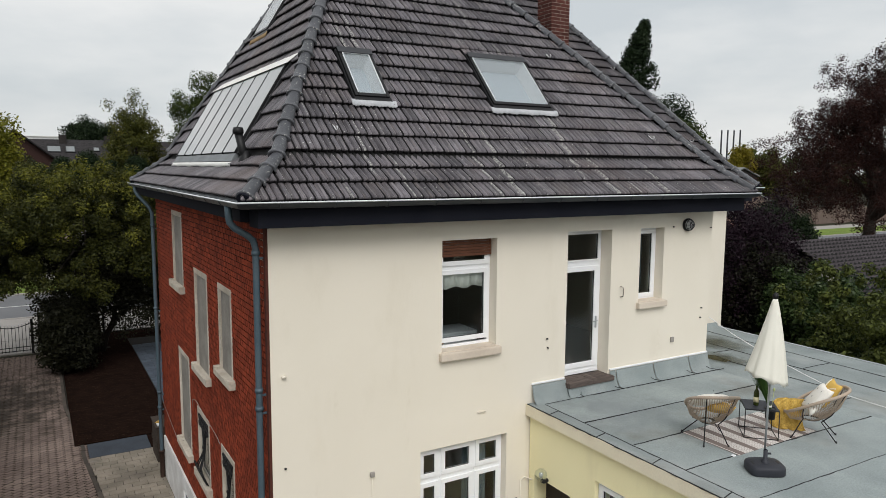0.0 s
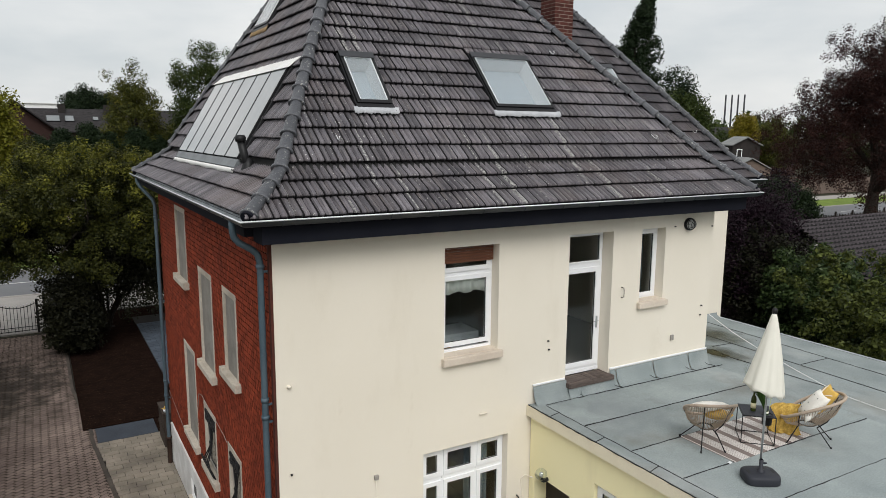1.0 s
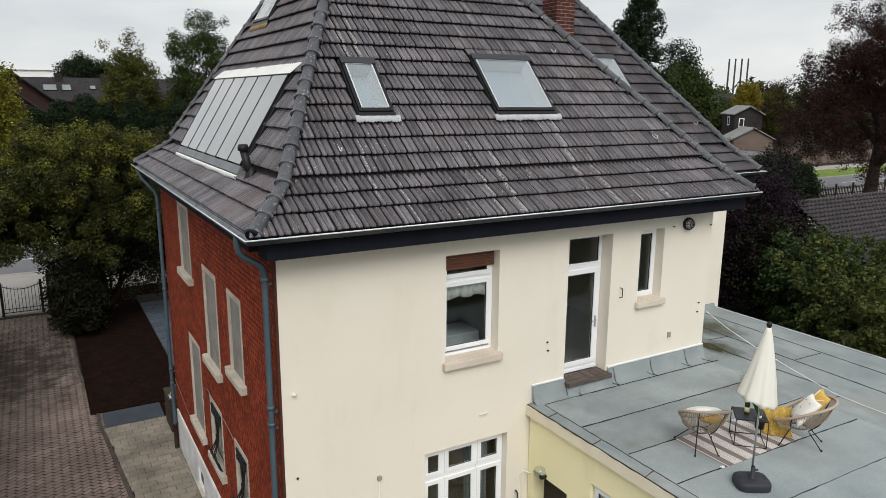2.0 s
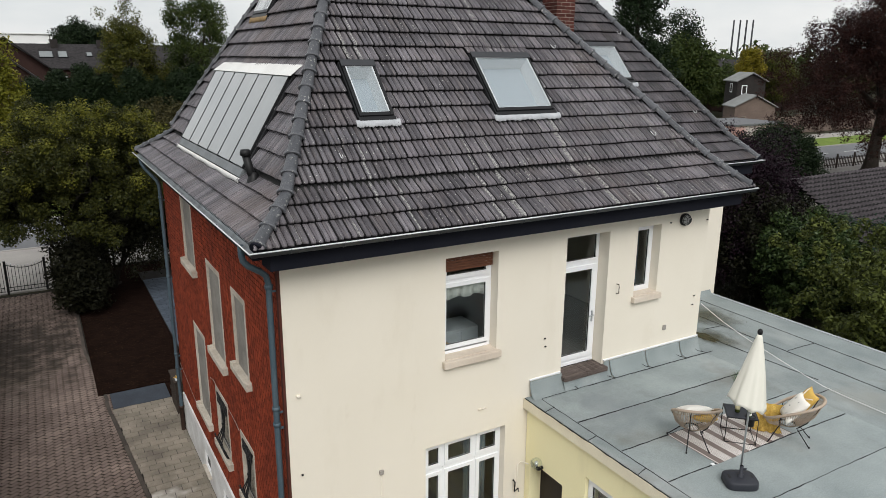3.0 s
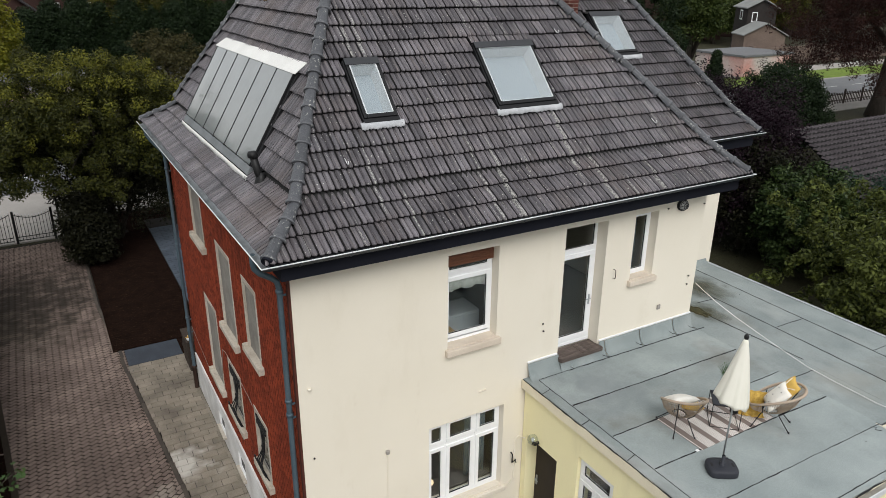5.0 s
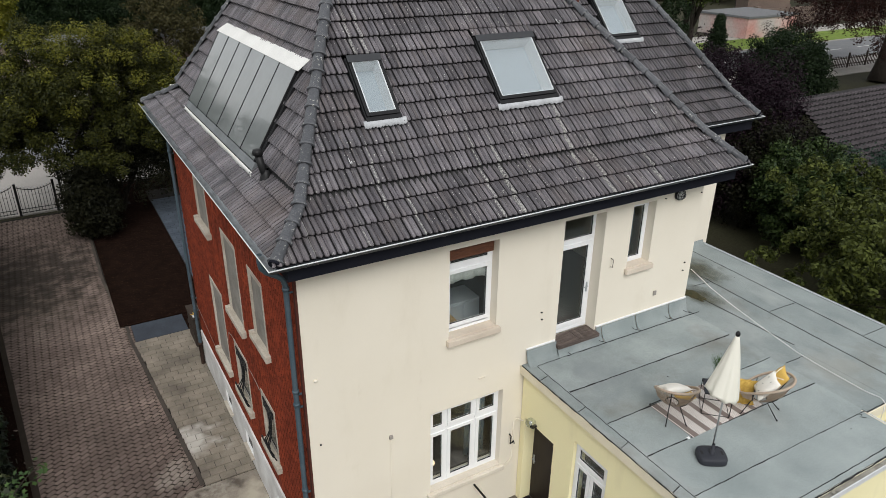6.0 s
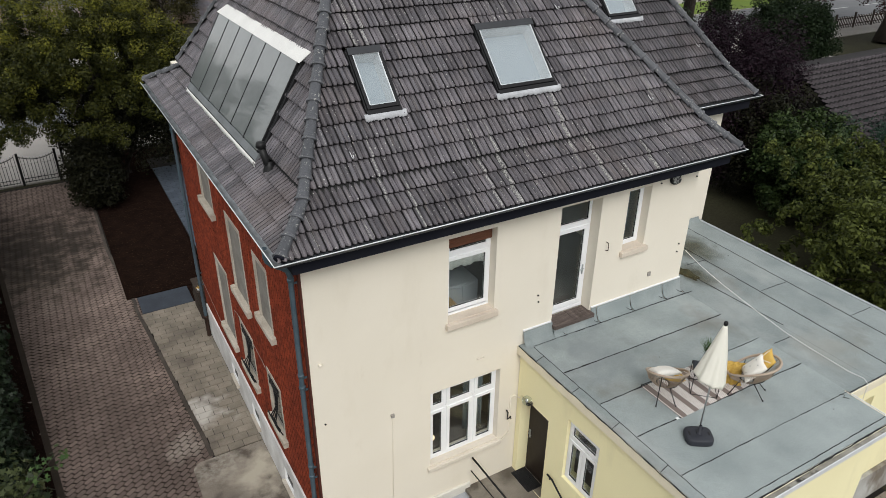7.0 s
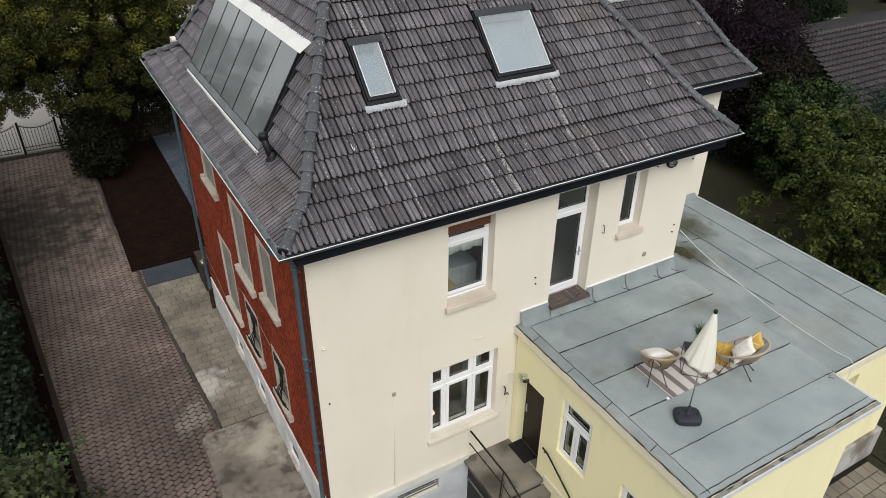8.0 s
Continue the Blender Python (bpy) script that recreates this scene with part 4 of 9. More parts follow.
def stone_window(y0, y1, z0, z1, grille, blind, label):
    w, h = y1 - y0, z1 - z0
    m = LEFT(y1, z0)
    win = thing_part("window", house, label)
    for nm, q in (("jamb", (-0.060, 0.012, 0.0, h - 0.012)), ("jamb", (w - 0.012, w + 0.060, 0.0, h - 0.012)), ("lintel", (-0.066, w + 0.066, h - 0.010, h + 0.095))):
        bm = bmesh.new()
        box(bm, q[0], q[1], -0.004, 0.124, q[2], q[3], 0.008, m)
        part(nm, bm, M_STONE_G, win)
    bm = bmesh.new()
    box(bm, -0.13, w + 0.19, -0.10, 0.10, -0.10, 0.006, 0.012, m)
    for x in (-0.13, w + 0.07):
        box(bm, x, x + 0.12, -0.10, 0.09, -0.002, 0.05, 0.008, m)
    part("sill", bm, M_STONE_G, win)
    # lining of the reveal
    bm = bmesh.new()
    box(bm, 0.003, 0.02, 0.165, 0.335, 0.003, h - 0.003, 0.002, m)
    box(bm, w - 0.02, w - 0.003, 0.165, 0.335, 0.003, h - 0.003, 0.002, m)
    box(bm, 0.02, w - 0.02, 0.165, 0.335, h - 0.02, h - 0.003, 0.002, m)
    box(bm, 0.02, w - 0.02, 0.102, 0.335, 0.003, 0.03, 0.002, m)
    part("reveal", bm, M_REVEAL, win, "brown-grey plastered reveal")
    if blind:
        part("closed_panel", boxed(0.013, w - 0.013, 0.038, 0.075, 0.008, h - 0.013, 0.004, m), M_PANEL, win, "grey closed panel")
    else:
        sash(win, 0.013, w - 0.013, 0.031, h - 0.013, m, 0.07, 0.06, M_OLDFRAME)
    if grille:
        belly = lambda z: 0.012 - 0.115 * math.exp(-((z / h - 0.20) / 0.17) ** 2)
        for row, zc in enumerate((0.09, 0.20, h - 0.22, h - 0.10)):
            for k, xc in enumerate([0.10 + 0.125 * j for j in range(int((w - 0.08) / 0.125))]):
                bm = bmesh.new()
                flip = -1 if (row + k) % 2 else 1
                tube(bm, [m @ Vector((xc + flip * a, belly(zc + b) - 0.01, zc + b)) for a, b in scroll(0.072)], 0.0135, 6)
                part("scroll", bm, M_BLACK, win)
        for xc in (0.10, 0.34 * w, 0.66 * w, w - 0.10):
            part("bar", tubed([m @ Vector((w * 0.5 + (xc - w * 0.5) * (0.16 + 0.84 * abs(2 * t - 1) ** 1.6), belly(h * t), 0.02 + (h - 0.04) * t)) for t in (0, 0.08, 0.16, 0.24, 0.34, 0.44, 0.54, 0.64, 0.76, 0.88, 1.0)], 0.0135, 6), M_BLACK, win)
        part("knot", lathe([(0.0, -0.05), (0.03, -0.02), (0.035, 0.02), (0.0, 0.05)], 8, tuple(m @ Vector((w * 0.5, -0.005, h * 0.52)))), M_BLACK, win)
    return win


for k, (y0, y1, z0, z1) in LW.items():
    stone_window(y0, y1, z0, z1, k in "EF", k in "ABCD", {"A": "tall window in a grey stone surround", "B": "tall stair window in a flaking stone surround", "C": "narrow window in a grey stone surround",
                 "D": "tall window in a grey stone surround", "E": "window with a black scrolled iron grille", "F": "window with a black scrolled iron grille"}[k])

# white plinth with cellar windows
M_PLINTH = material("white_plinth_paint", (0.80, 0.80, 0.79), 0.85, (0.48, 0.46, 0.44), 1.6, 0.7, 30, 0.06, 0.2, position=True)
PL = [(y0, y1) for y0, y1 in ((1.9, 2.5), (4.4, 5.0), (6.3, 6.9))]
wall("plinth", 9.6, 1.1, 0.05, [(9.6 - b, 9.6 - a, 0.32, 0.75) for a, b in PL], LEFT(9.6, 0.0, X0 - 0.032), M_PLINTH, house, "white painted plinth")
for a, b in PL:
    mm = LEFT(b, 0.32, X0 - 0.032)
    win = thing_part("cellar_window", house, "small cellar window in the plinth")
    bm = bmesh.new()
    bar_frame(bm, 0, b - a, 0, 0.43, 0.05, 0.03, 0.05, mm, 0.003)
    part("window_frame", bm, M_PVC, win)
    part("pane", boxed(0.04, b - a - 0.04, 0.042, 0.05, 0.04, 0.39, 0, mm), M_FRAME_D, win)
    part("sill", boxed(-0.05, b - a + 0.05, -0.08, 0.0, -0.06, 0.0, 0.01, mm), M_STONE_G, win)

# thin cable across the tiles
tagged(part("cable", tubed([(0.02, 9.3, 2.1), (0.03, 7.2, 1.75), (0.03, 5.7, 2.4), (0.03, 5.3, 3.35), (0.03, 5.0, 3.42), (0.03, 3.1, 3.3), (0.03, 2.9, 3.25)], 0.005, 6), M_OLDFRAME, None), "thin white cable pinned along the tiled wall", "cable")


# ---------------------------------------------------------------- skylights
def skylight(slope, a0, a1, d0, d1, label, blind=0.55, apron=True, lead=None):
    """A roof window on a slope: dark frame, top cover, glass, white lining and a lead apron."""
    s0, s1 = s_of(slope, d0), s_of(slope, d1)
    m = slope.matrix(a0, s0, 0.0)
    w, h = a1 - a0, s1 - s0
    win = thing_part("skylight", house, label)
    fw, fb, ft = 0.055, 0.070, 0.115
    bm = bmesh.new()
    for q in ((0.0, fw, 0.0, h), (w - fw, w, 0.0, h), (fw + 0.002, w - fw - 0.002, 0.0, fb), (fw + 0.002, w - fw - 0.002, h - ft, h)):
        box(bm, q[0], q[1], q[2], q[3], -0.04, 0.100, 0.01, m)
    part("frame", bm, M_FRAME_D, win, "dark grey metal frame")
    part("top_cover", boxed(-0.012, w + 0.012, h - 0.125, h + 0.012, 0.102, 0.122, 0.010, m), M_FRAME_T, win, "mid-grey metal head cover")
    for x in (-0.026, w + 0.003):
        part("side_flashing", boxed(x, x + 0.023, -0.02, h, -0.02, 0.070, 0.006, m), M_FRAME_D, win)
    for x in (fw + 0.004, w - fw - 0.014):
        part("glazing_trim", boxed(x - 0.003, x + 0.013, fb, h - ft, 0.097, 0.107, 0.002, m), M_BEAD, win, "thin bright glazing trim")
    part("glazing_trim", boxed(fw, w - fw, h - ft - 0.012, h - ft + 0.002, 0.097, 0.107, 0.002, m), M_BEAD, win, "thin bright glazing trim")
    bm = bmesh.new()
    for q in ((fw, fw + 0.016, fb, h - ft), (w - fw - 0.016, w - fw, fb, h - ft), (fw + 0.016, w - fw - 0.016, fb, fb + 0.016), (fw + 0.016, w - fw - 0.016, h - ft - 0.016, h - ft)):
        box(bm, q[0], q[1], q[2], q[3], -0.40, 0.086, 0, m)
    part("lining", bm, M_WHITE, win, "white inner lining")
    gl = part("pane", boxed(fw + 0.001, w - fw - 0.001, fb + 0.001, h - ft - 0.001, 0.088, 0.096, 0, m), M_GLASS_S, win)
    gl.visible_shadow = False
    # added pale sheet gives the pane the brightness of reflected sky
    part("pane_backing", boxed(fw + 0.016, w - fw - 0.016, fb + 0.016, h - ft - 0.016, -0.20, -0.19, 0, m), M_PANE_BACK, win, "pale grey backing added behind the pane")
    part("bottom_flashing", boxed(-0.026, w + 0.026, -0.085, -0.003, 0.02, 0.080, 0.006, m), M_FRAME_D, win)
    if apron:
        V, F = [], []
        n = 40
        for k in range(n + 1):
            x = -0.09 + (w + 0.18) * k / n
            for y, z in ((-0.07, 0.076), (-0.125, 0.066 + 0.003 * math.sin(k * 1.3)), (-0.190 + 0.012 * math.sin(k * 2.1) + 0.008 * math.sin(k * 5.7), 0.052 + 0.004 * math.sin(k * 1.3))):
                V.append(m @ Vector((x, y, z)))
        for k in range(n):
            for r in range(2):
                a = 3 * k + r
                F.append((a, a + 1, a + 4, a + 3))
        ob = raw("apron", V, F, lead or M_LEAD, win, "pleated lead apron", True)
        md = ob.modifiers.new("thickness", "SOLIDIFY")
        md.thickness, md.offset = 0.004, 1
    return win


M_FRAME_T = material("mid_grey_metal_cover", (0.045, 0.047, 0.052), 0.4, (0.030, 0.031, 0.034), 3, 0.5, 50, 0.06, 0.0)
M_OCHRE = material("ochre_stained_lead", (0.30, 0.20, 0.09), 0.7, (0.20, 0.13, 0.07), 5, 0.7, 40, 0.15, 0.2)
M_PANE_BACK = material("pale_pane_backing", (0.37, 0.41, 0.43), 0.8, (0.33, 0.37, 0.39), 1.0, 0.4, 30, 0.02, 0.0)
skylight(S_FRONT, SKY1[0], SKY1[1], SKY1[2] + 0.5, SKY1[3] + 0.5, "narrow dark framed skylight")
skylight(S_FRONT, SKY2[0], SKY2[1], SKY2[2] + 0.5, SKY2[3] + 0.5, "large dark framed skylight")
skylight(W_FRONT, WSKY[0], WSKY[1], WSKY[2] - 2.0, WSKY[3] - 2.0, "dark framed skylight on the wing roof")
skylight(S_LEFT, -LSKY[3], -LSKY[2], LSKY[0] + 0.3, LSKY[1] + 0.3, "skylight high on the steep slope with an ochre apron", lead=M_OCHRE)

# glazed roof on the steep side: six frosted panes, dark joints, white top cover and foot
m = S_LEFT.matrix(-GLASSROOF[3], s_of(S_LEFT, GLASSROOF[0] + 0.3), 0.0)
gw, gh = GLASSROOF[3] - GLASSROOF[2], s_of(S_LEFT, GLASSROOF[1] + 0.3) - s_of(S_LEFT, GLASSROOF[0] + 0.3)
M_SHEET = material("pale_grey_sheet_metal", (0.78, 0.775, 0.75), 0.6, (0.66, 0.655, 0.63), 1.5, 0.7, 30, 0.06, 0.05, position=True)
M_RAIL = material("dull_zinc_sheet", (0.22, 0.235, 0.245), 0.55, (0.14, 0.15, 0.155), 2.5, 0.7, 50, 0.1, 0.05, metal=0.3)
gr = thing_part("glass_roof", house, "sloping frosted glass roof light of six panes")
for k in range(6):
    x = gw * k / 6
    part("pane", boxed(x + 0.014, x + gw / 6 - 0.014, 0.02, gh - 0.02, 0.06, 0.10, 0.004, m), M_FROST, gr)
for k in range(7):
    x = gw * k / 6
    part("glazing_bar", boxed(x - 0.012, x + 0.012, 0.0, gh, 0.0, 0.108, 0.003, m), M_FRAME_D, gr)
part("bottom_rail", boxed(-0.03, gw + 0.03, -0.15, 0.0, 0.0, 0.085, 0.006, m), M_RAIL, gr, "grey zinc sill below the panes")
part("backing", boxed(0.0, gw, 0.0, gh, -0.02, 0.03, 0, m), M_FRAME_D, gr)
part("side_cheek", boxed(gw + 0.018, gw + 0.10, 0.0, gh + 0.02, 0.0, 0.07, 0.004, m), M_FRAME_D, gr)
part("side_cheek", boxed(-0.10, -0.018, 0.0, gh + 0.02, 0.0, 0.07, 0.004, m), M_FRAME_D, gr)
for x0, x1 in ((-0.12, gw / 2 - 0.004), (gw / 2 + 0.004, gw + 0.12)):
    bm = boxed(x0, x1, 0.0, 0.26, 0.0, 0.012, 0.004)
    for v in bm.verts:
        if v.co.y > 0.13 and abs(v.co.x - gw / 2) > 0.2:
            v.co.x += 0.22 if v.co.x < gw / 2 else 0.06
        v.co.z -= 0.085 * v.co.y / 0.26
    bmesh.ops.transform(bm, matrix=m @ pose(0, gh - 0.03, 0.112, 0, 0, 0), verts=bm.verts)
    part("top_cover", bm, M_SHEET, gr, "pale grey sheet metal cover")
V, F = [], []
n = 90
for k in range(n + 1):
    x = -0.12 + (gw + 0.24) * k / n
    for y, z in ((-0.165, 0.088), (-0.20, 0.084 + 0.003 * math.sin(k * 1.7)), (-0.245 + 0.006 * math.sin(k * 2.3) + 0.008 * math.sin(k * 0.31), 0.072 + 0.005 * math.sin(k * 1.7))):
        V.append(m @ Vector((x, y, z)))
for k in range(n):
    for r in range(2):
        a = 3 * k + r
        F.append((a, a + 1, a + 4, a + 3))
ob = raw("apron", V, F, M_SHEET, gr, "white lead apron", True)
md = ob.modifiers.new("thickness", "SOLIDIFY")
md.thickness, md.offset = 0.004, 1

# vent pipe with a hat beside the glass roof
p, ang = S_LEFT.at(-1.72, s_of(S_LEFT, 0.30 + 0.30), 0.0)
vent = thing_part("vent_pipe", house, "black plastic vent pipe with a cap")
part("pipe", tubed([p + Vector((0.05, 0, -0.1)), p + Vector((-0.04, 0, 0.14)), p + Vector((-0.10, 0.0, 0.42))], 0.062, 14), M_BLACK, vent)
part("collar", lathe([(0.12, -0.02), (0.09, 0.06), (0.066, 0.16), (0.06, 0.16)], 14, tuple(p + Vector((0, 0, 0)))), M_BLACK, vent)
part("cap", lathe([(0.0, 0.10), (0.07, 0.09), (0.085, 0.05), (0.085, 0.0), (0.06, -0.01), (0, -0.01)], 14, tuple(p + Vector((-0.105, 0, 0.42)))), M_BLACK, vent)

M_GALV = material("galvanised_steel", (0.66, 0.67, 0.68), 0.5, (0.52, 0.53, 0.54), 9, 0.6, 60, 0.1, 0.0)
# roof hooks and the ladder hooks on the wing
def roof_hook(slope, a, d):
    m = slope.matrix(a, s_of(slope, d), 0.05)
    bm = bmesh.new()
    tube(bm, [m @ Vector(q) for q in ((0, 0.12, 0.0), (0, 0.02, 0.02), (0, -0.02, 0.045), (0, -0.014, 0.08), (0, 0.02, 0.088))], 0.008, 6)
    part("roof_hook", bm, M_GALV, house, "galvanised roof hook")


for q in ((1.29, 0.51), (7.77, 0.54), (6.42, 2.05)):
    roof_hook(S_FRONT, q[0], q[1] + 0.5)
for q in ((11.95, 1.15), (10.9, 2.95)):
    roof_hook(W_FRONT, *q)

# ---------------------------------------------------------------- chimney of single bricks
M_BRICK = material("red_brown_chimney_brick", (0.105, 0.032, 0.024), 0.85, (0.060, 0.022, 0.018), 7, 0.7, 60, 0.2, 0.3, piece=0.28)
M_MORTAR = material("pale_mortar", (0.36, 0.32, 0.28), 0.95, (0.26, 0.23, 0.2), 8, 0.5, 60, 0.1, 0.2)
CX, CY, CW = 7.35, 3.05, 0.49
chim = thing_part("chimney", house, "red brick chimney stack with pale joints")
part("core", boxed(CX - CW / 2 + 0.008, CX + CW / 2 - 0.008, CY - CW / 2 + 0.008, CY + CW / 2 - 0.008, 9.4, 14.0), M_MORTAR, chim)
bmesh_brick = boxed(-0.115, 0.115, -0.056, 0.056, -0.0305, 0.0305, 0.004)
bme = bpy.data.meshes.new("brick"); bmesh_brick.to_mesh(bme); bmesh_brick.free(); bme.materials.append(M_BRICK)
row, z = 0, 10.0
while z < 12.6:
    for side in range(4):
        for off, half in ((-0.122, 1), (0.122, 1)) if (row + side) % 2 else ((-0.1845, 0.48), (0.0, 1), (0.1845, 0.48)):
            mm = Matrix.Translation((CX, CY, z)) @ pose(0, 0, 0, 0, 0, 90 * side) @ Matrix.Translation((off, -CW / 2 + 0.056, 0)) @ Matrix.Diagonal((half, 1, 1, 1))
            ob = attach(new("brick", bme), chim)
            ob.matrix_basis = mm
    row, z = row + 1, z + 0.0735

# ---------------------------------------------------------------- annex with the roof terrace
TZ = 4.09
annex = thing("annex", (8.0, -2.0, 0.0), "yellow rendered flat-roofed annex with a felted roof terrace", "building")
AX = 4.60
A_OPEN = [(0.14, 1.07, 0.66, 2.87), (1.63, 2.53, 1.84, 3.37), (3.46, 4.30, 1.20, 2.74)]
ALEFT = lambda yy, zz: Matrix.Translation((AX, yy, zz)) @ pose(0, 0, 0, 0, 0, -90)
wall("wall", 5.0, 3.93, 0.32, A_OPEN, ALEFT(0.0, 0.0), M_YELLOW, annex, "yellow rendered wall")
wall("wall", 4.1 - 0.32, 3.93, 0.32, [], Matrix.Translation((AX + 0.32, -5.0, 0)), M_YELLOW, annex)
wall("wall", 0.8, 3.93, 0.3, [], Matrix.Translation((9.0, -5.0, 0)) @ pose(0, 0, 0, 0, 0, 90), M_YELLOW, annex)
wall("wall", 3.28, 3.93, 0.3, [(0.5, 1.3, 2.2, 3.5)], Matrix.Translation((9.0, -4.2, 0)), M_YELLOW, annex)
M_SOCLE = material("weathered_grey_socle", (0.46, 0.46, 0.44), 0.9, (0.27, 0.25, 0.22), 1.6, 0.8, 40, 0.12, 0.25, position=True)
stain(M_SOCLE, (0.14, 0.11, 0.08), 1.4, 0.50, 0.62, 0.8, (1, 1, 0.4))
part("plinth", boxed(9.02, 12.44, -4.30, -4.203, 0.0, 0.88, 0.02), M_SOCLE, annex, "weathered grey plinth with brown streaks")
part("plinth", boxed(12.282, 12.44, -4.20, -3.6, 0.0, 0.88, 0.02), M_SOCLE, annex)
wall("wall", 6.3, 3.93, 0.3, [], Matrix.Translation((12.28, -3.9, 0)) @ pose(0, 0, 0, 0, 0, 90), M_YELLOW, annex)
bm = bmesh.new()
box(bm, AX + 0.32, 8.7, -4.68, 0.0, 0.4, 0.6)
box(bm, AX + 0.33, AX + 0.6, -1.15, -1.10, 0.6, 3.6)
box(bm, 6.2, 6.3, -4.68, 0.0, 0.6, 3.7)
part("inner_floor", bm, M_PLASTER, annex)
m = ALEFT(-1.63, 1.84)
pvc_window(annex, 0.90, 1.53, m, 0.07, [(0.05, 0.44, 0.05, 1.05), (0.46, 0.85, 0.05, 1.05), (0.05, 0.85, 1.10, 1.48)], "white double window with a top light")
m = ALEFT(-3.46, 1.20)
pvc_window(annex, 0.84, 1.54, m, 0.07, [(0.05, 0.41, 0.05, 1.06), (0.43, 0.79, 0.05, 1.06), (0.05, 0.79, 1.11, 1.49)], "white double window with a top light")
m = Matrix.Translation((9.5, -4.2, 2.2))
pvc_window(annex, 0.8, 1.3, m, 0.15, [(0.05, 0.75, 0.05, 1.25)], "white window with grey sill", (0.06, 0.04, 0.08, 0.0))
m = ALEFT(-0.14, 0.66)
M_THRESH = material("worn_threshold", (0.20, 0.18, 0.15), 0.9, (0.11, 0.10, 0.08), 3, 0.8, 40, 0.15, 0.2, position=True)
dr = thing_part("entrance_door", annex, "dark brown entrance door in a deep niche")
bm = bmesh.new()
box(bm, 0.0, 0.93, 0.27, 0.32, 0.0, 2.21, 0.0, m)
part("door_leaf", bm, M_DARKWOOD, dr)
part("threshold", boxed(0.003, 0.927, 0.003, 0.268, -0.03, 0.003, 0.0, m), M_THRESH, dr)
part("weather_bar", boxed(0.02, 0.91, 0.250, 0.27, 0.02, 0.07, 0.006, m), M_DARKWOOD, dr)
bm = bmesh.new()
box(bm, 0.05, 0.09, 0.25, 0.27, 0.95, 1.18, 0.004, m)
tube(bm, [m @ Vector(q) for q in ((0.07, 0.255, 1.1), (0.07, 0.21, 1.1), (0.17, 0.21, 1.095))], 0.011)
part("handle", bm, M_ZINC, dr, "silver lever handle and plate")

# flat roof: slab, cream edge board, felt strips one metre wide with dark seams
M_FELT = material("grey_green_slate_felt", (0.294, 0.329, 0.328), 0.85, (0.204, 0.236, 0.237), 1.3, 0.8, 48, 0.16, 0.8, 80, piece=0.10, position=True)
stain(M_FELT, (0.37, 0.39, 0.385), 0.8, 0.54, 0.70, 0.6, (1, 0.6, 1))
stain(M_FELT, (0.14, 0.125, 0.10), 0.55, 0.60, 0.74, 0.5)
# felt darker at the left, towards the house
stain_and_shade_patch(M_FELT, 5.6, -1.0, 1.1, (0.185, 0.205, 0.215), 0.55, 4.1)
stain_and_shade_patch(M_FELT, 9.9, -3.2, 0.9, (0.235, 0.235, 0.205), 0.45, 4.1)
M_BITUMEN = material("black_bitumen_seam", (0.016, 0.017, 0.018), 0.7, (0.03, 0.03, 0.03), 20, 0.5, 80, 0.2, 0.2)
flat = thing_part("flat_roof", annex, "flat roof of grey slated felt strips with black seams")
bm = bmesh.new()
box(bm, AX - 0.07, 9.06, -5.10, 0.015, 3.935, TZ - 0.012)
box(bm, 9.062, 12.38, -4.28, 2.39, 3.935, TZ - 0.012)
part("slab", bm, M_STONE, flat)
M_EDGE = material("cream_edge_board", (0.80, 0.74, 0.58), 0.8, (0.68, 0.61, 0.47), 2, 0.6, 40, 0.05, 0.1, position=True)
bm = bmesh.new()
box(bm, AX - 0.095, AX - 0.072, -5.12, 0.015, 3.90, TZ + 0.005, 0.004)
box(bm, AX - 0.072, 9.085, -5.125, -5.102, 3.90, TZ + 0.005, 0.004)
box(bm, 9.062, 9.085, -5.10, -4.302, 3.90, TZ + 0.004, 0.004)
box(bm, 9.087, 12.405, -4.302, -4.282, 3.90, TZ + 0.005, 0.004)
box(bm, 12.382, 12.405, -4.28, 2.39, 3.90, TZ + 0.005, 0.004)
part("edge_board", bm, M_EDGE, flat, "cream painted edge board")


def felt(x0, x1, y0, y1, z, lift=0.0):
    """One felt strip: a thin sheet, slightly wavy, its far edge lapped over the next."""
    nx_, ny_ = max(2, int((x1 - x0) / 0.25)), max(2, int((y1 - y0) / 0.2))
    bm = bmesh.new()
    vs = [[bm.verts.new((x0 + (x1 - x0) * i / nx_, y0 + (y1 - y0) * j / ny_, z + 0.006 + lift + 0.003 * noise.noise(Vector((i * 0.31 + x0, j * 0.37 + y0, 3.1))))) for j in range(ny_ + 1)] for i in range(nx_ + 1)]
    for i in range(nx_):
        for j in range(ny_):
            bm.faces.new((vs[i][j], vs[i + 1][j], vs[i + 1][j + 1], vs[i][j + 1]))
    ext = bmesh.ops.extrude_face_region(bm, geom=bm.faces[:])
    for v in [g for g in ext["geom"] if isinstance(g, bmesh.types.BMVert)]:
        v.co.z = z - 0.008
    part("felt_strip", bm, M_FELT, flat)


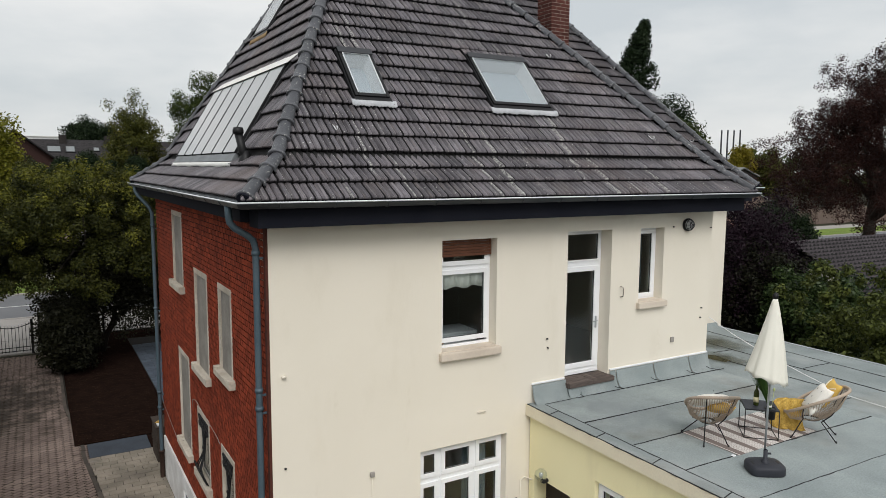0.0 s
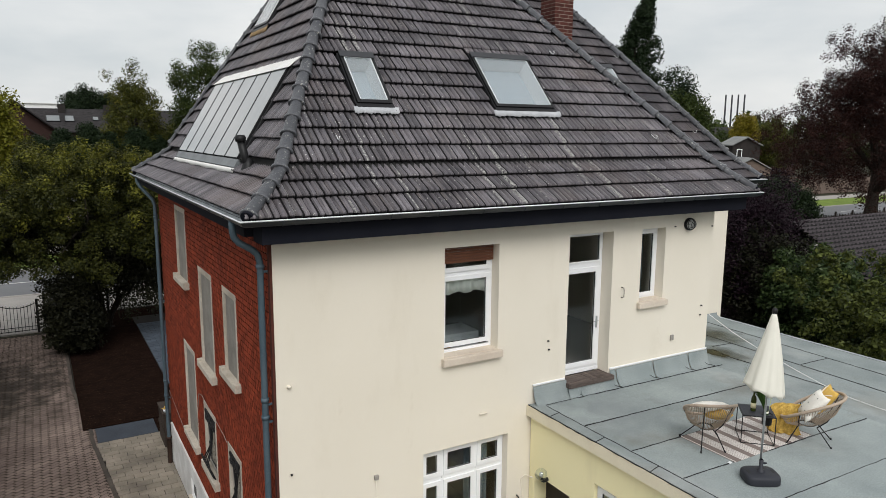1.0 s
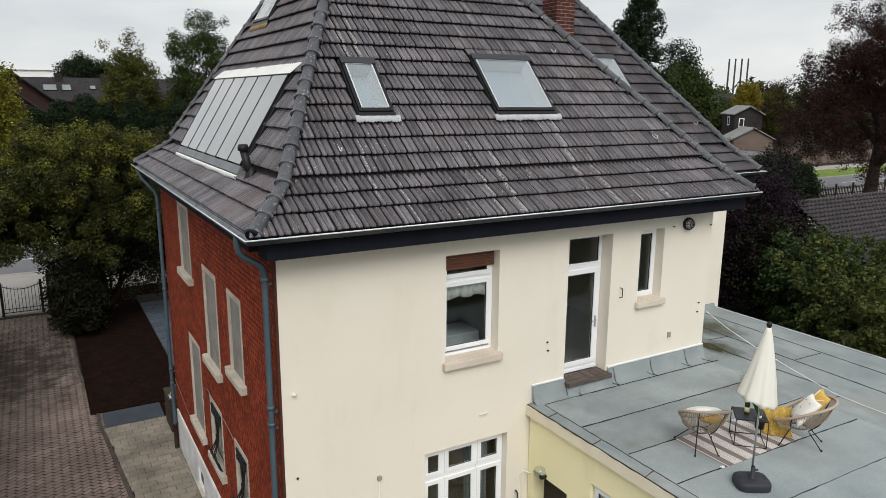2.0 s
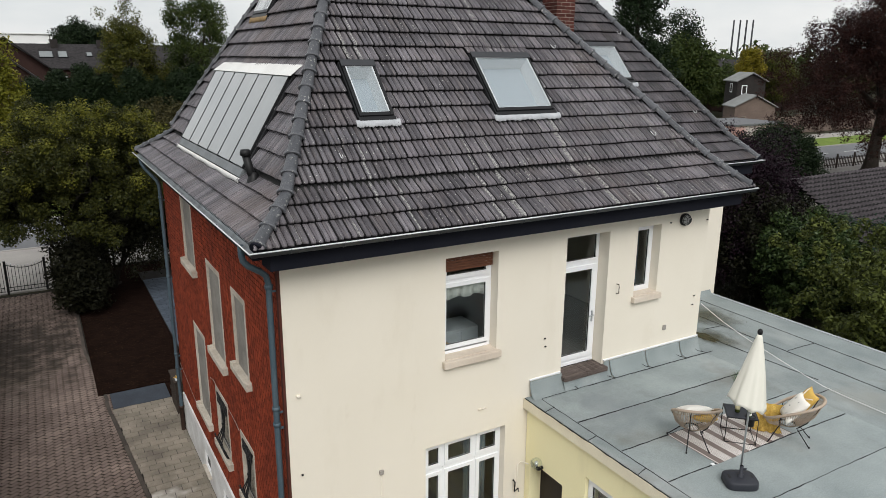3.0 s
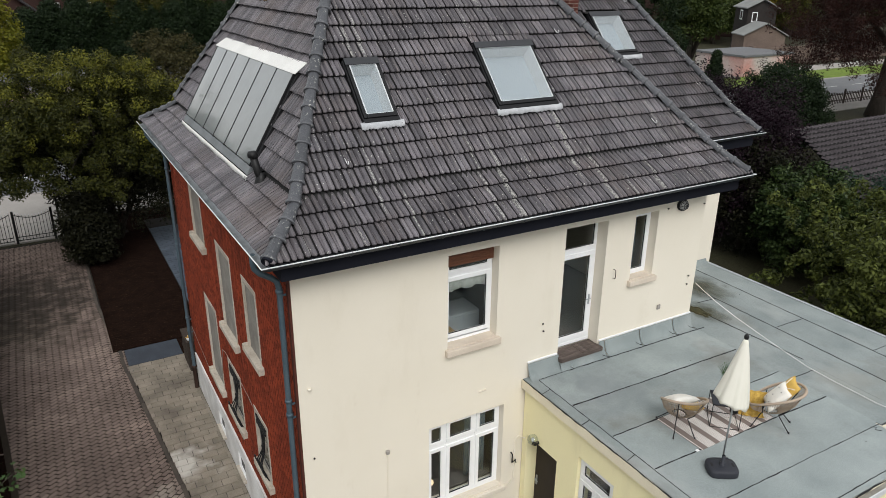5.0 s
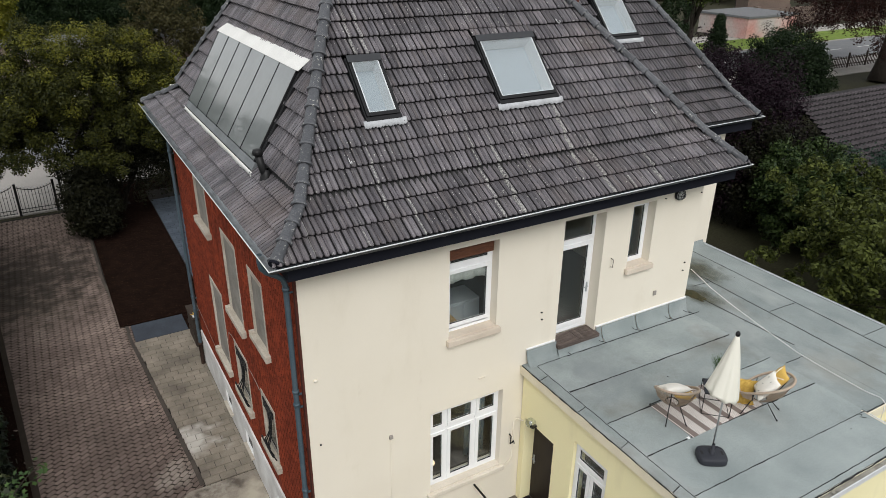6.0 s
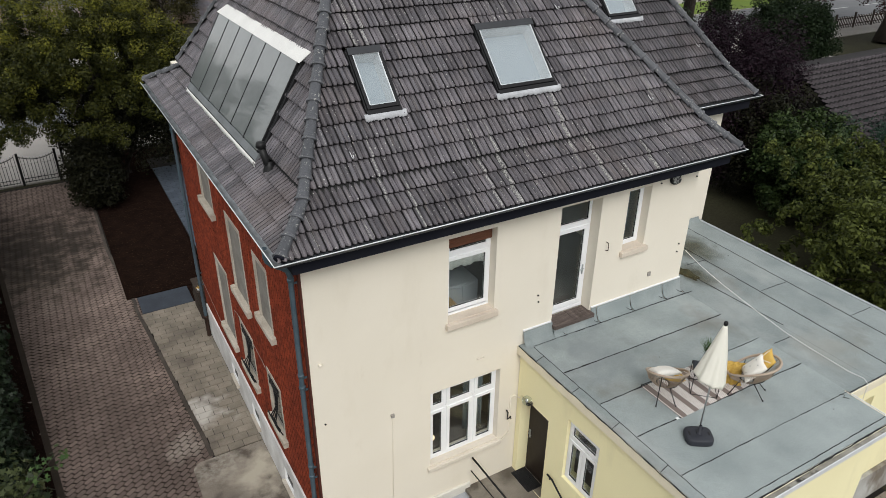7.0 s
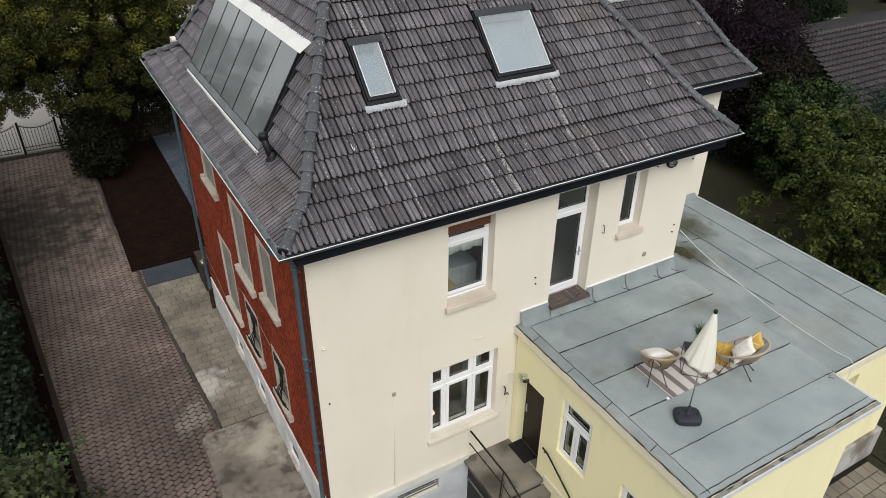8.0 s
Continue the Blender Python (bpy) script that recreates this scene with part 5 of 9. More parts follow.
def seam(points, w=0.022):
    """An uneven bead of bitumen along a lap."""
    pts = [Vector(p) for p in points]
    bm = bmesh.new()
    for a, b in zip(pts, pts[1:]):
        n = max(2, int((b - a).length / 0.06))
        side = (b - a).normalized().cross(Vector((0, 0, 1)))
        prev = None
        for k in range(n + 1):
            c = a.lerp(b, k / n) + side * 0.012 * noise.noise(Vector((a.x + k * 0.37, a.y * 3, 1.7)))
            ww = w * (0.35 + 0.9 * abs(noise.noise(Vector((a.x * 2 + k * 0.23, a.y, 7.7)))))
            cur = (bm.verts.new(c - side * ww + Vector((0, 0, -0.004))), bm.verts.new(c + Vector((0, 0, 0.007))), bm.verts.new(c + side * ww + Vector((0, 0, -0.004))))
            if prev:
                bm.faces.new((prev[0], cur[0], cur[1], prev[1]))
                bm.faces.new((prev[1], cur[1], cur[2], prev[2]))
            prev = cur
    part("seam", bm, M_BITUMEN, flat)


ys = [-0.16, -1.20, -2.20, -3.19, -4.17, -5.095]
for k in range(5):
    felt(AX + 0.16, 9.11 if k < 4 else 9.05, ys[k + 1] + 0.002, ys[k] - 0.002, TZ, 0.0012 * k)
    if k:
        seam([(AX + 0.18, ys[k] + 0.03 * (k % 2), TZ + 0.011), (9.08, ys[k] - 0.05, TZ + 0.011)])
felt(AX - 0.066, AX + 0.158, -5.095, 0.0, TZ, 0.004)
seam([(AX + 0.16, -5.06, TZ + 0.012), (AX + 0.16, -0.2, TZ + 0.012)], 0.014)
seam([(AX - 0.088, -5.1, TZ + 0.012), (AX - 0.088, -0.02, TZ + 0.012)], 0.022)
for y in (-0.55, -1.65, -2.75, -3.9):
    seam([(AX - 0.07, y - 0.06, TZ + 0.015), (AX + 0.16, y, TZ + 0.015)], 0.009)
seam([(AX - 0.09, -5.115, TZ + 0.012), (9.07, -5.115, TZ + 0.012)], 0.024)
seam([(AX + 0.0, -5.0, TZ + 0.014), (9.03, -4.98, TZ + 0.014)], 0.013)
xs_ = [9.112, 9.88, 10.66, 11.60, 12.34]
for k in range(4):
    felt(xs_[k] + 0.002, xs_[k + 1] - 0.002, -4.27, 2.38, TZ, 0.0014 * k)
    if k:
        seam([(xs_[k] - 0.10, -4.2, TZ + 0.013), (xs_[k] + 0.10, 2.2, TZ + 0.013)] if k > 1 else [(9.94, -2.2, TZ + 0.013), (9.82, 0.3, TZ + 0.013)], 0.011)
for a, b in (((9.19, -2.53), (9.72, -2.55)), ((10.13, 0.69), (10.71, 0.65)), ((10.70, -1.02), (11.58, -1.05)), ((11.54, -2.69), (12.3, -2.70))):
    seam([(*a, TZ + 0.013), (*b, TZ + 0.013)], 0.012)
seam([(9.09, -4.26, TZ + 0.01), (12.36, -4.26, TZ + 0.01)], 0.018)
# felt turned up against the house wall, in lengths
for x0, x1 in ((4.62, 5.36), (6.40, 6.54), (6.56, 7.51), (7.53, 8.49), (8.51, 9.06)):
    bm = bmesh.new()
    prof = [(-0.205, 0.010), (-0.15, 0.016), (-0.10, 0.045), (-0.055, 0.12), (-0.022, 0.235), (-0.006, 0.312)]
    n = 6
    rows = [[bm.verts.new((x0 + (x1 - x0) * i / n, y, TZ + z + 0.004 * noise.noise(Vector((i + x0, y * 5, z))))) for y, z in prof] for i in range(n + 1)]
    for i in range(n):
        for k in range(len(prof) - 1):
            bm.faces.new((rows[i][k], rows[i + 1][k], rows[i + 1][k + 1], rows[i][k + 1])).smooth = True
    part("felt_upstand", bm, M_FELT, flat)
    if x1 > 6.5:
        seam([(x1 + 0.03, -0.21, TZ + 0.016), (x1 - 0.08, -0.125, TZ + 0.036), (x1 - 0.13, -0.088, TZ + 0.075)], 0.006)
seam([(4.78, -0.185, TZ + 0.013), (5.62, -0.19, TZ + 0.013)], 0.015)
seam([(5.62, -0.19, TZ + 0.013), (6.56, -0.20, TZ + 0.013), (9.28, -0.235, TZ + 0.013)], 0.017)
seam([(5.56, -0.12, TZ + 0.06), (5.62, -0.19, TZ + 0.015)], 0.010)
bm = bmesh.new()
rows = [[bm.verts.new((x, 2.36 - y, TZ + z)) for y, z in ((0.20, 0.01), (0.10, 0.02), (0.03, 0.06), (0.0, 0.13))] for x in (9.12, 10.3, 11.4, 12.34)]
for i in range(3):
    for k in range(3):
        bm.faces.new((rows[i][k], rows[i + 1][k], rows[i + 1][k + 1], rows[i][k + 1])).smooth = True
part("felt_upstand", bm, M_FELT, flat)
M_DIRT = material("silted_roof_edge", (0.30, 0.29, 0.25), 0.9, (0.16, 0.15, 0.13), 5, 0.8, 40, 0.2, 0.3, position=True)
stain(M_DIRT, (0.02, 0.02, 0.02), 3.0, 0.52, 0.58, 0.95, gate=9)
part("edge_strip", boxed(AX - 0.07, 9.075, -5.205, -5.127, TZ - 0.07, TZ - 0.012, 0.004), M_DIRT, flat, "silted edge strip with bitumen blots")
bm = bmesh.new()
box(bm, AX - 0.10, 9.115, -5.225, -5.207, TZ - 0.11, TZ - 0.002, 0.003)
box(bm, 9.092, 9.112, -5.206, -4.31, TZ - 0.11, TZ + 0.012, 0.003)
part("edge_trim", bm, M_BEAD, flat, "white metal drip trim")
tagged(part("bitumen_mark", tubed([(8.87, -4.20, TZ + 0.012), (8.95, -4.26, TZ + 0.013), (8.86, -4.29, TZ + 0.013), (8.93, -4.36, TZ + 0.012)], 0.008, 5), M_BITUMEN, None), "black squiggle of bitumen on the felt", "mark")
# zinc drip edge along the far terrace side
part("drip_edge", boxed(12.345, 12.43, -4.28, 2.39, TZ + 0.003, TZ + 0.02, 0.004), M_ZINC, flat)

# wooden deck panels on the felted step before the terrace door
part("felt_step", boxed(5.37, 6.36, -0.105, 0.262, TZ - 0.008, 4.262, 0.012), M_FELT, flat)
bm = bmesh.new()
for x0, x1 in ((5.34, 5.61), (5.62, 6.41)):
    rows = [[bm.verts.new((x, y, TZ + z)) for y, z in ((-0.20, 0.011), (-0.17, 0.020), (-0.14, 0.050), (-0.115, 0.12), (-0.107, 0.165))] for x in (x0, (x0 + x1) / 2, x1)]
    for i in range(2):
        for k in range(4):
            bm.faces.new((rows[i][k], rows[i + 1][k], rows[i + 1][k + 1], rows[i][k + 1])).smooth = True
part("felt_upstand", bm, M_FELT, flat)
step = thing("door_step", (5.8, 0.0, 4.262), "weathered wooden deck panels before the terrace door", "step")
for k in range(5):
    y = -0.112 + k * 0.075
    part("board", boxed(5.36, 5.88, y, y + 0.069, 4.322, 4.350, 0.004), M_WOOD_OLD, step)
for k in range(7):
    x = 5.89 + k * 0.073
    part("board", boxed(x, x + 0.066, -0.112, 0.26, 4.322, 4.351, 0.004), M_WOOD_OLD, step)
part("front_board", boxed(5.35, 5.885, -0.134, -0.114, 4.266, 4.346, 0.004), M_WOOD_OLD, step)
part("front_board", boxed(5.89, 6.40, -0.134, -0.114, 4.266, 4.346, 0.004), M_WOOD_OLD, step)
part("side_board", boxed(5.34, 5.358, -0.112, 0.26, 4.264, 4.345, 0.004), M_WOOD_OLD, step)

for x, y, r in ((6.77, -1.71, 0.016), (11.4, 0.51, 0.02), (9.84, -1.05, 0.018), (7.9, -1.1, 0.01), (10.6, -0.4, 0.012), (8.4, -4.4, 0.014)):
    tagged(part("leaf_litter", lathe([(0.0, 0.012), (r * 0.7, 0.009), (r, 0.0)], 7, (x, y, TZ + 0.010), 0.6), M_BITUMEN, None), "small dark scrap lying on the felt", "debris")
M_MOSS = material("brown_moss", (0.075, 0.062, 0.03), 1.0, (0.035, 0.04, 0.02), 8, 0.8, 60, 0.4, 0.6, position=True)
moss = bmesh.new()
mv = [moss.verts.new((9.80 + (0.17 + 0.14 * noise.noise(Vector((math.cos(k / 4) * 2, math.sin(k / 4) * 2, 0)))) * math.cos(k / 4), 0.42 + (0.34 + 0.24 * noise.noise(Vector((math.cos(k / 4) * 2, 3, math.sin(k / 4) * 2)))) * math.sin(k / 4), TZ + 0.012)) for k in range(25)]
mc = moss.verts.new((9.80, 0.42, TZ + 0.022))
for k in range(25):
    moss.faces.new((mv[k], mv[(k + 1) % 25], mc))
tagged(part("moss_patch", moss, M_MOSS, None), "patch of brown moss and silt on the felt", "moss")
# thin film of algae where the rain gathers beside the wall
M_ALGAE = material("olive_algae_film", (0.105, 0.098, 0.052), 0.95, (0.060, 0.056, 0.032), 4, 0.8, 50, 0.3, 0.2, position=True)
n_, l_ = M_ALGAE.node_tree.nodes, M_ALGAE.node_tree.links
tc_ = n_.new("ShaderNodeTexCoord")
sph = n_.new("ShaderNodeVectorMath"); sph.operation = "LENGTH"; l_.new(tc_.outputs["Object"], sph.inputs[0])
nz = n_.new("ShaderNodeTexNoise"); nz.inputs["Scale"].default_value = 2.6; nz.inputs["Detail"].default_value = 6; l_.new(tc_.outputs["Object"], nz.inputs["Vector"])
ad = n_.new("ShaderNodeMath"); ad.operation = "MULTIPLY_ADD"; ad.inputs[1].default_value = 0.9; l_.new(sph.outputs["Value"], ad.inputs[0]); l_.new(nz.outputs[0], ad.inputs[2])
mr = n_.new("ShaderNodeMapRange"); mr.inputs[1].default_value, mr.inputs[2].default_value, mr.inputs[3].default_value, mr.inputs[4].default_value = 0.65, 1.25, 0.62, 0.0
l_.new(ad.outputs[0], mr.inputs[0]); l_.new(mr.outputs[0], n_["Principled BSDF"].inputs["Alpha"])
for cx, cy, rx, ry in ((10.95, 1.25, 0.85, 1.05), (9.95, 0.25, 0.55, 0.75)):
    alg = raw("algae_film", [(1.0 * math.cos(k * math.pi / 12), 1.0 * math.sin(k * math.pi / 12), 0.0) for k in range(24)], [tuple(range(24))], M_ALGAE)
    alg.matrix_basis = Matrix.Translation((cx, cy, TZ + 0.0165)) @ Matrix.Diagonal((rx, ry, 1.0, 1.0))
    tagged(alg, "olive film of algae on the damp felt", "algae", "", "stuff")
# lamps on the walls
lamp = thing("bulkhead_lamp", (8.30, 0.0, 7.03), "round black bulkhead lamp with a wire guard", "lamp")
mm = Matrix.Translation((8.30, 0.018, 7.03)) @ pose(0, 0, 0, 90, 0, 0)
bm = lathe([(0.0, 0), (0.12, 0), (0.125, 0.05), (0.10, 0.055)], 24); bmesh.ops.transform(bm, matrix=mm, verts=bm.verts); part("housing", bm, M_BLACK, lamp)
M_OPAL = material("grey_lamp_glass", (0.45, 0.46, 0.45), 0.2, (0.38, 0.39, 0.38), 4, 0.4, 30, 0.05, 0.0)
bm = lathe([(0.10, 0.05), (0.095, 0.09), (0.06, 0.13), (0.0, 0.145)], 24); bmesh.ops.transform(bm, matrix=mm, verts=bm.verts); part("glass_dome", bm, M_OPAL, lamp, "grey glass dome", True)
for r, z in ((0.10, 0.085), (0.06, 0.135)):
    part("guard_ring", tubed([mm @ Vector((r * 1.05 * math.cos(a), r * 1.05 * math.sin(a), z)) for a in [2 * math.pi * k / 20 for k in range(21)]], 0.006, 6), M_BLACK, lamp)
for k in range(4):
    a = math.pi * k / 4
    part("guard_wire", tubed([mm @ Vector((r * math.cos(a), r * math.sin(a), z)) for r, z in ((-0.11, 0.05), (-0.10, 0.09), (-0.06, 0.14), (0, 0.155), (0.06, 0.14), (0.10, 0.09), (0.11, 0.05))], 0.005, 6), M_BLACK, lamp)
lamp = thing("globe_lamp", (AX, -0.50, 2.97), "clear glass globe lamp on a black bracket", "lamp")
part("bracket", tubed([(AX, -0.50, 2.92), (AX - 0.08, -0.50, 2.91), (AX - 0.12, -0.50, 2.94)], 0.035, 10), M_BLACK, lamp)
bm = lathe([(0.0, -0.10), (0.05, -0.09), (0.09, -0.05), (0.105, 0.0), (0.09, 0.055), (0.05, 0.095), (0.0, 0.105)], 20, (AX - 0.14, -0.50, 3.04))
part("globe", bm, M_GLASS, lamp, "clear glass globe", True)
part("bulb", lathe([(0.0, -0.03), (0.02, -0.03), (0.035, 0.02), (0.03, 0.05), (0.0, 0.065)], 12, (AX - 0.14, -0.50, 3.02)), M_OPAL, lamp, "white bulb", True)

# small marks and fittings on the cream wall
def wall_fitting(name, x, z, w, h, mat, label):
    tagged(part(name, boxed(x - w / 2, x + w / 2, -0.012, 0.016, z - h / 2, z + h / 2, 0.004), mat, None), label, "fitting")


for x, z in ((4.93, 5.18), (4.95, 5.02), (8.82, 5.35), (8.80, 5.16), (7.93, 7.0), (0.30, 3.86), (8.98, 6.95)):
    wall_fitting("wall_plug", x, z, 0.03, 0.022, M_BLACK, "small dark plug in the rendered wall")
wall_fitting("wall_socket", 8.02, 4.80, 0.08, 0.10, M_OLDFRAME, "small grey outdoor socket on the cream wall")
wall_fitting("wall_patch", 3.6, 4.12, 0.16, 0.018, M_STONE, "scuffed patch on the cream wall")
tagged(part("wall_hook", tubed([(6.62, 0.02, 5.95), (6.62, -0.04, 5.95), (6.62, -0.05, 5.90), (6.62, -0.05, 5.78), (6.62, 0.02, 5.76)], 0.008, 6), M_RUST, None), "rusty hook on the cream wall", "hook")
tagged(part("cover_rosette", lathe([(0.0, 0.03), (0.03, 0.03), (0.035, 0.0), (0, 0)], 12, (0.30, 0.0, 5.18)), M_CREAM, None), "small cream cap on the wall", "fitting")
pipe = thing("vent_tube", (1.48, -0.03, 2.2), "thin cream pipe running down the rendered wall", "pipe")
part("tube", tubed([(1.63, -0.005, 3.46), (1.61, -0.004, 2.2), (1.57, -0.004, 0.82)], 0.006, 8), M_CREAM, pipe)
part("socket", boxed(1.595, 1.665, -0.03, 0.016, 3.45, 3.52, 0.006), M_OLDFRAME, pipe)
cond = thing("cable_conduit", (4.40, 0.0, 2.0), "cream cable conduit in the corner of the wall", "conduit")
part("duct", tubed([(4.58, -0.12, 2.78), (4.50, 0.0, 2.80), (4.42, 0.0, 2.76), (4.42, 0.0, 1.78), (4.22, 0.0, 1.66)], 0.012, 6), M_CREAM, cond)
tagged(part("shutter_crank", tubed([(4.33, 0.0, 2.46), (4.33, -0.06, 2.44), (4.33, -0.05, 2.24), (4.40, -0.07, 2.30), (4.42, -0.06, 2.22)], 0.014, 8), M_BLACK, None), "small black shutter holder beside the window", "fitting")
# lightning wire over the terrace
tagged(part("lightning_wire", tubed([(9.05, -0.01, 5.14), (9.06, -0.02, 5.13), (9.18, -0.49, 4.87), (9.31, -0.98, 4.655), (9.51, -1.75, 4.37), (9.69, -2.46, 4.135), (9.66, -3.0, 4.128), (9.64, -3.89, 4.128), (9.70, -4.16, 4.128), (9.62, -4.29, 4.115), (9.58, -4.315, 4.06), (9.58, -4.315, 3.6)], 0.006, 6), M_WHITE, None), "thin bright wire stretched from the wall down across the felt", "wire")

# ---------------------------------------------------------------- landing, steps, railings
M_CONC = material("worn_concrete", (0.235, 0.212, 0.180), 0.9, (0.130, 0.115, 0.094), 1.4, 0.9, 50, 0.15, 0.3, position=True)
stain(M_CONC, (0.36, 0.33, 0.28), 1.3, 0.56, 0.70, 0.45, gate=8)
stain(M_CONC, (0.070, 0.060, 0.047), 1.7, 0.50, 0.64, 0.75, gate=4)
stain_and_shade_patch(M_CONC, 3.5, -0.9, 0.45, (0.055, 0.047, 0.038), 0.8, 0.66)
stain_and_shade_patch(M_CONC, 4.35, -0.15, 0.3, (0.070, 0.060, 0.048), 0.7, 0.66)
stoop = thing("stoop", (4.0, -0.7, 0.0), "worn concrete landing with steps before the entrance", "steps")
part("landing_slab", boxed(3.33, AX - 0.002, -1.36, 0.018, 0.56, 0.66, 0.012), M_CONC, stoop)
part("landing_wall", boxed(3.9, AX - 0.002, -1.30, 0.018, -0.0, 0.558, 0.0), M_CONC, stoop)
for k in range(3):
    part("step", boxed(3.60, AX - 0.002, -1.36 - 0.30 * (k + 1), -1.362 - 0.30 * k, 0.0, 0.66 - 0.165 * (k + 1), 0.01), M_CONC, stoop)
part("wall_skirting", boxed(AX - 0.03, AX - 0.003, -2.4, -1.37, 0.662, 0.80, 0.006), M_CREAM, stoop)
M_MAT = material("black_rubber_mat", (0.018, 0.018, 0.019), 0.8)
mat_ = thing("door_mat", (4.65, -0.47, 0.66), "black rubber grid doormat before the entrance door", "mat")
bm = bmesh.new()
for k in range(10):
    box(bm, 4.47 + k * 0.0395, 4.484 + k * 0.0395, -0.79, -0.15, 0.662, 0.676)
for k in range(14):
    box(bm, 4.47, 4.84, -0.79 + k * 0.0482, -0.775 + k * 0.0482, 0.6615, 0.673)
box(bm, 4.465, 4.845, -0.795, -0.145, 0.6605, 0.6635)
part("grid", bm, M_MAT, mat_)
rail = thing("handrail", (3.5, -1.0, 0.0), "black steel handrail of the steps", "railing")
part("top_rail", tubed([(3.50, 0.0, 1.475), (3.50, -1.30, 1.475), (3.51, -1.42, 1.45), (3.60, -2.3, 0.98), (3.62, -2.9, 0.84)], 0.022, 10), M_BLACK, rail)
part("lower_rail", tubed([(3.48, 0.0, 1.10), (3.48, -1.30, 1.12), (3.56, -2.3, 0.62)], 0.014, 8), M_BLACK, rail)
part("post", tubed([(3.46, -1.28, 0.50), (3.50, -1.30, 1.475)], 0.016, 8), M_BLACK, rail)
part("post", tubed([(3.60, -2.28, 0.0), (3.60, -2.3, 0.98)], 0.016, 8), M_BLACK, rail)
part("twist", tubed([(3.48 + 0.045 * math.cos(k * 0.5), -1.29 - 0.03 * k * (13 - k) / 13, 0.56 + 0.05 * k) for k in range(14)], 0.008, 6), M_BLACK, rail)
rail = thing("handrail", (4.5, -1.9, 0.0), "black steel handrail fixed to the yellow wall", "railing")
part("top_rail", tubed([(AX - 0.07, -1.28, 1.62), (AX - 0.07, -1.45, 1.60), (AX - 0.07, -2.9, 0.72)], 0.02, 10), M_BLACK, rail)
part("wall_bracket", tubed([(AX, -1.35, 1.52), (AX - 0.06, -1.35, 1.52), (AX - 0.07, -1.35, 1.6)], 0.01, 6), M_BLACK, rail)
cellar = thing("cellar_entrance", (3.1, -0.3, 0.0), "low grey cellar entrance beside the landing, its shaded opening a black block", "entrance")
# solid black block stands for the shade under the landing
part("shaded_opening", boxed(3.46, 3.88, -1.25, -0.0, -1.1, 0.555, 0.0), M_BLACK, cellar)

# ---------------------------------------------------------------- furniture on the terrace
M_CORD = material("beige_woven_cord", (0.44, 0.355, 0.28), 0.7, (0.34, 0.27, 0.21), 20, 0.5, 120, 0.1, 0.1)
M_CUSH_W = material("cream_knit_cushion", (0.84, 0.81, 0.75), 0.95, (0.76, 0.72, 0.65), 6, 0.5, 160, 0.08, 0.4, 220)
M_CUSH_Y = material("mustard_cushion", (0.66, 0.43, 0.11), 0.95, (0.56, 0.34, 0.08), 6, 0.5, 160, 0.08, 0.4, 220)
M_THROW = material("mustard_knit_throw", (0.58, 0.39, 0.10), 1.0, (0.36, 0.22, 0.045), 16, 0.8, 70, 0.35, 1.0, 55)
M_PARASOL = material("ivory_parasol_cloth", (0.78, 0.765, 0.68), 0.9, (0.70, 0.685, 0.60), 2, 0.5, 200, 0.03, 0.15)
M_BASEP = material("dark_grey_plastic", (0.028, 0.030, 0.038), 0.5, (0.038, 0.04, 0.048), 5, 0.5, 90, 0.1, 0.1)
M_ALU = material("grey_aluminium", (0.52, 0.53, 0.54), 0.35, (0.45, 0.46, 0.47), 5, 0.4, 60, 0.04, 0.0, metal=0.7)


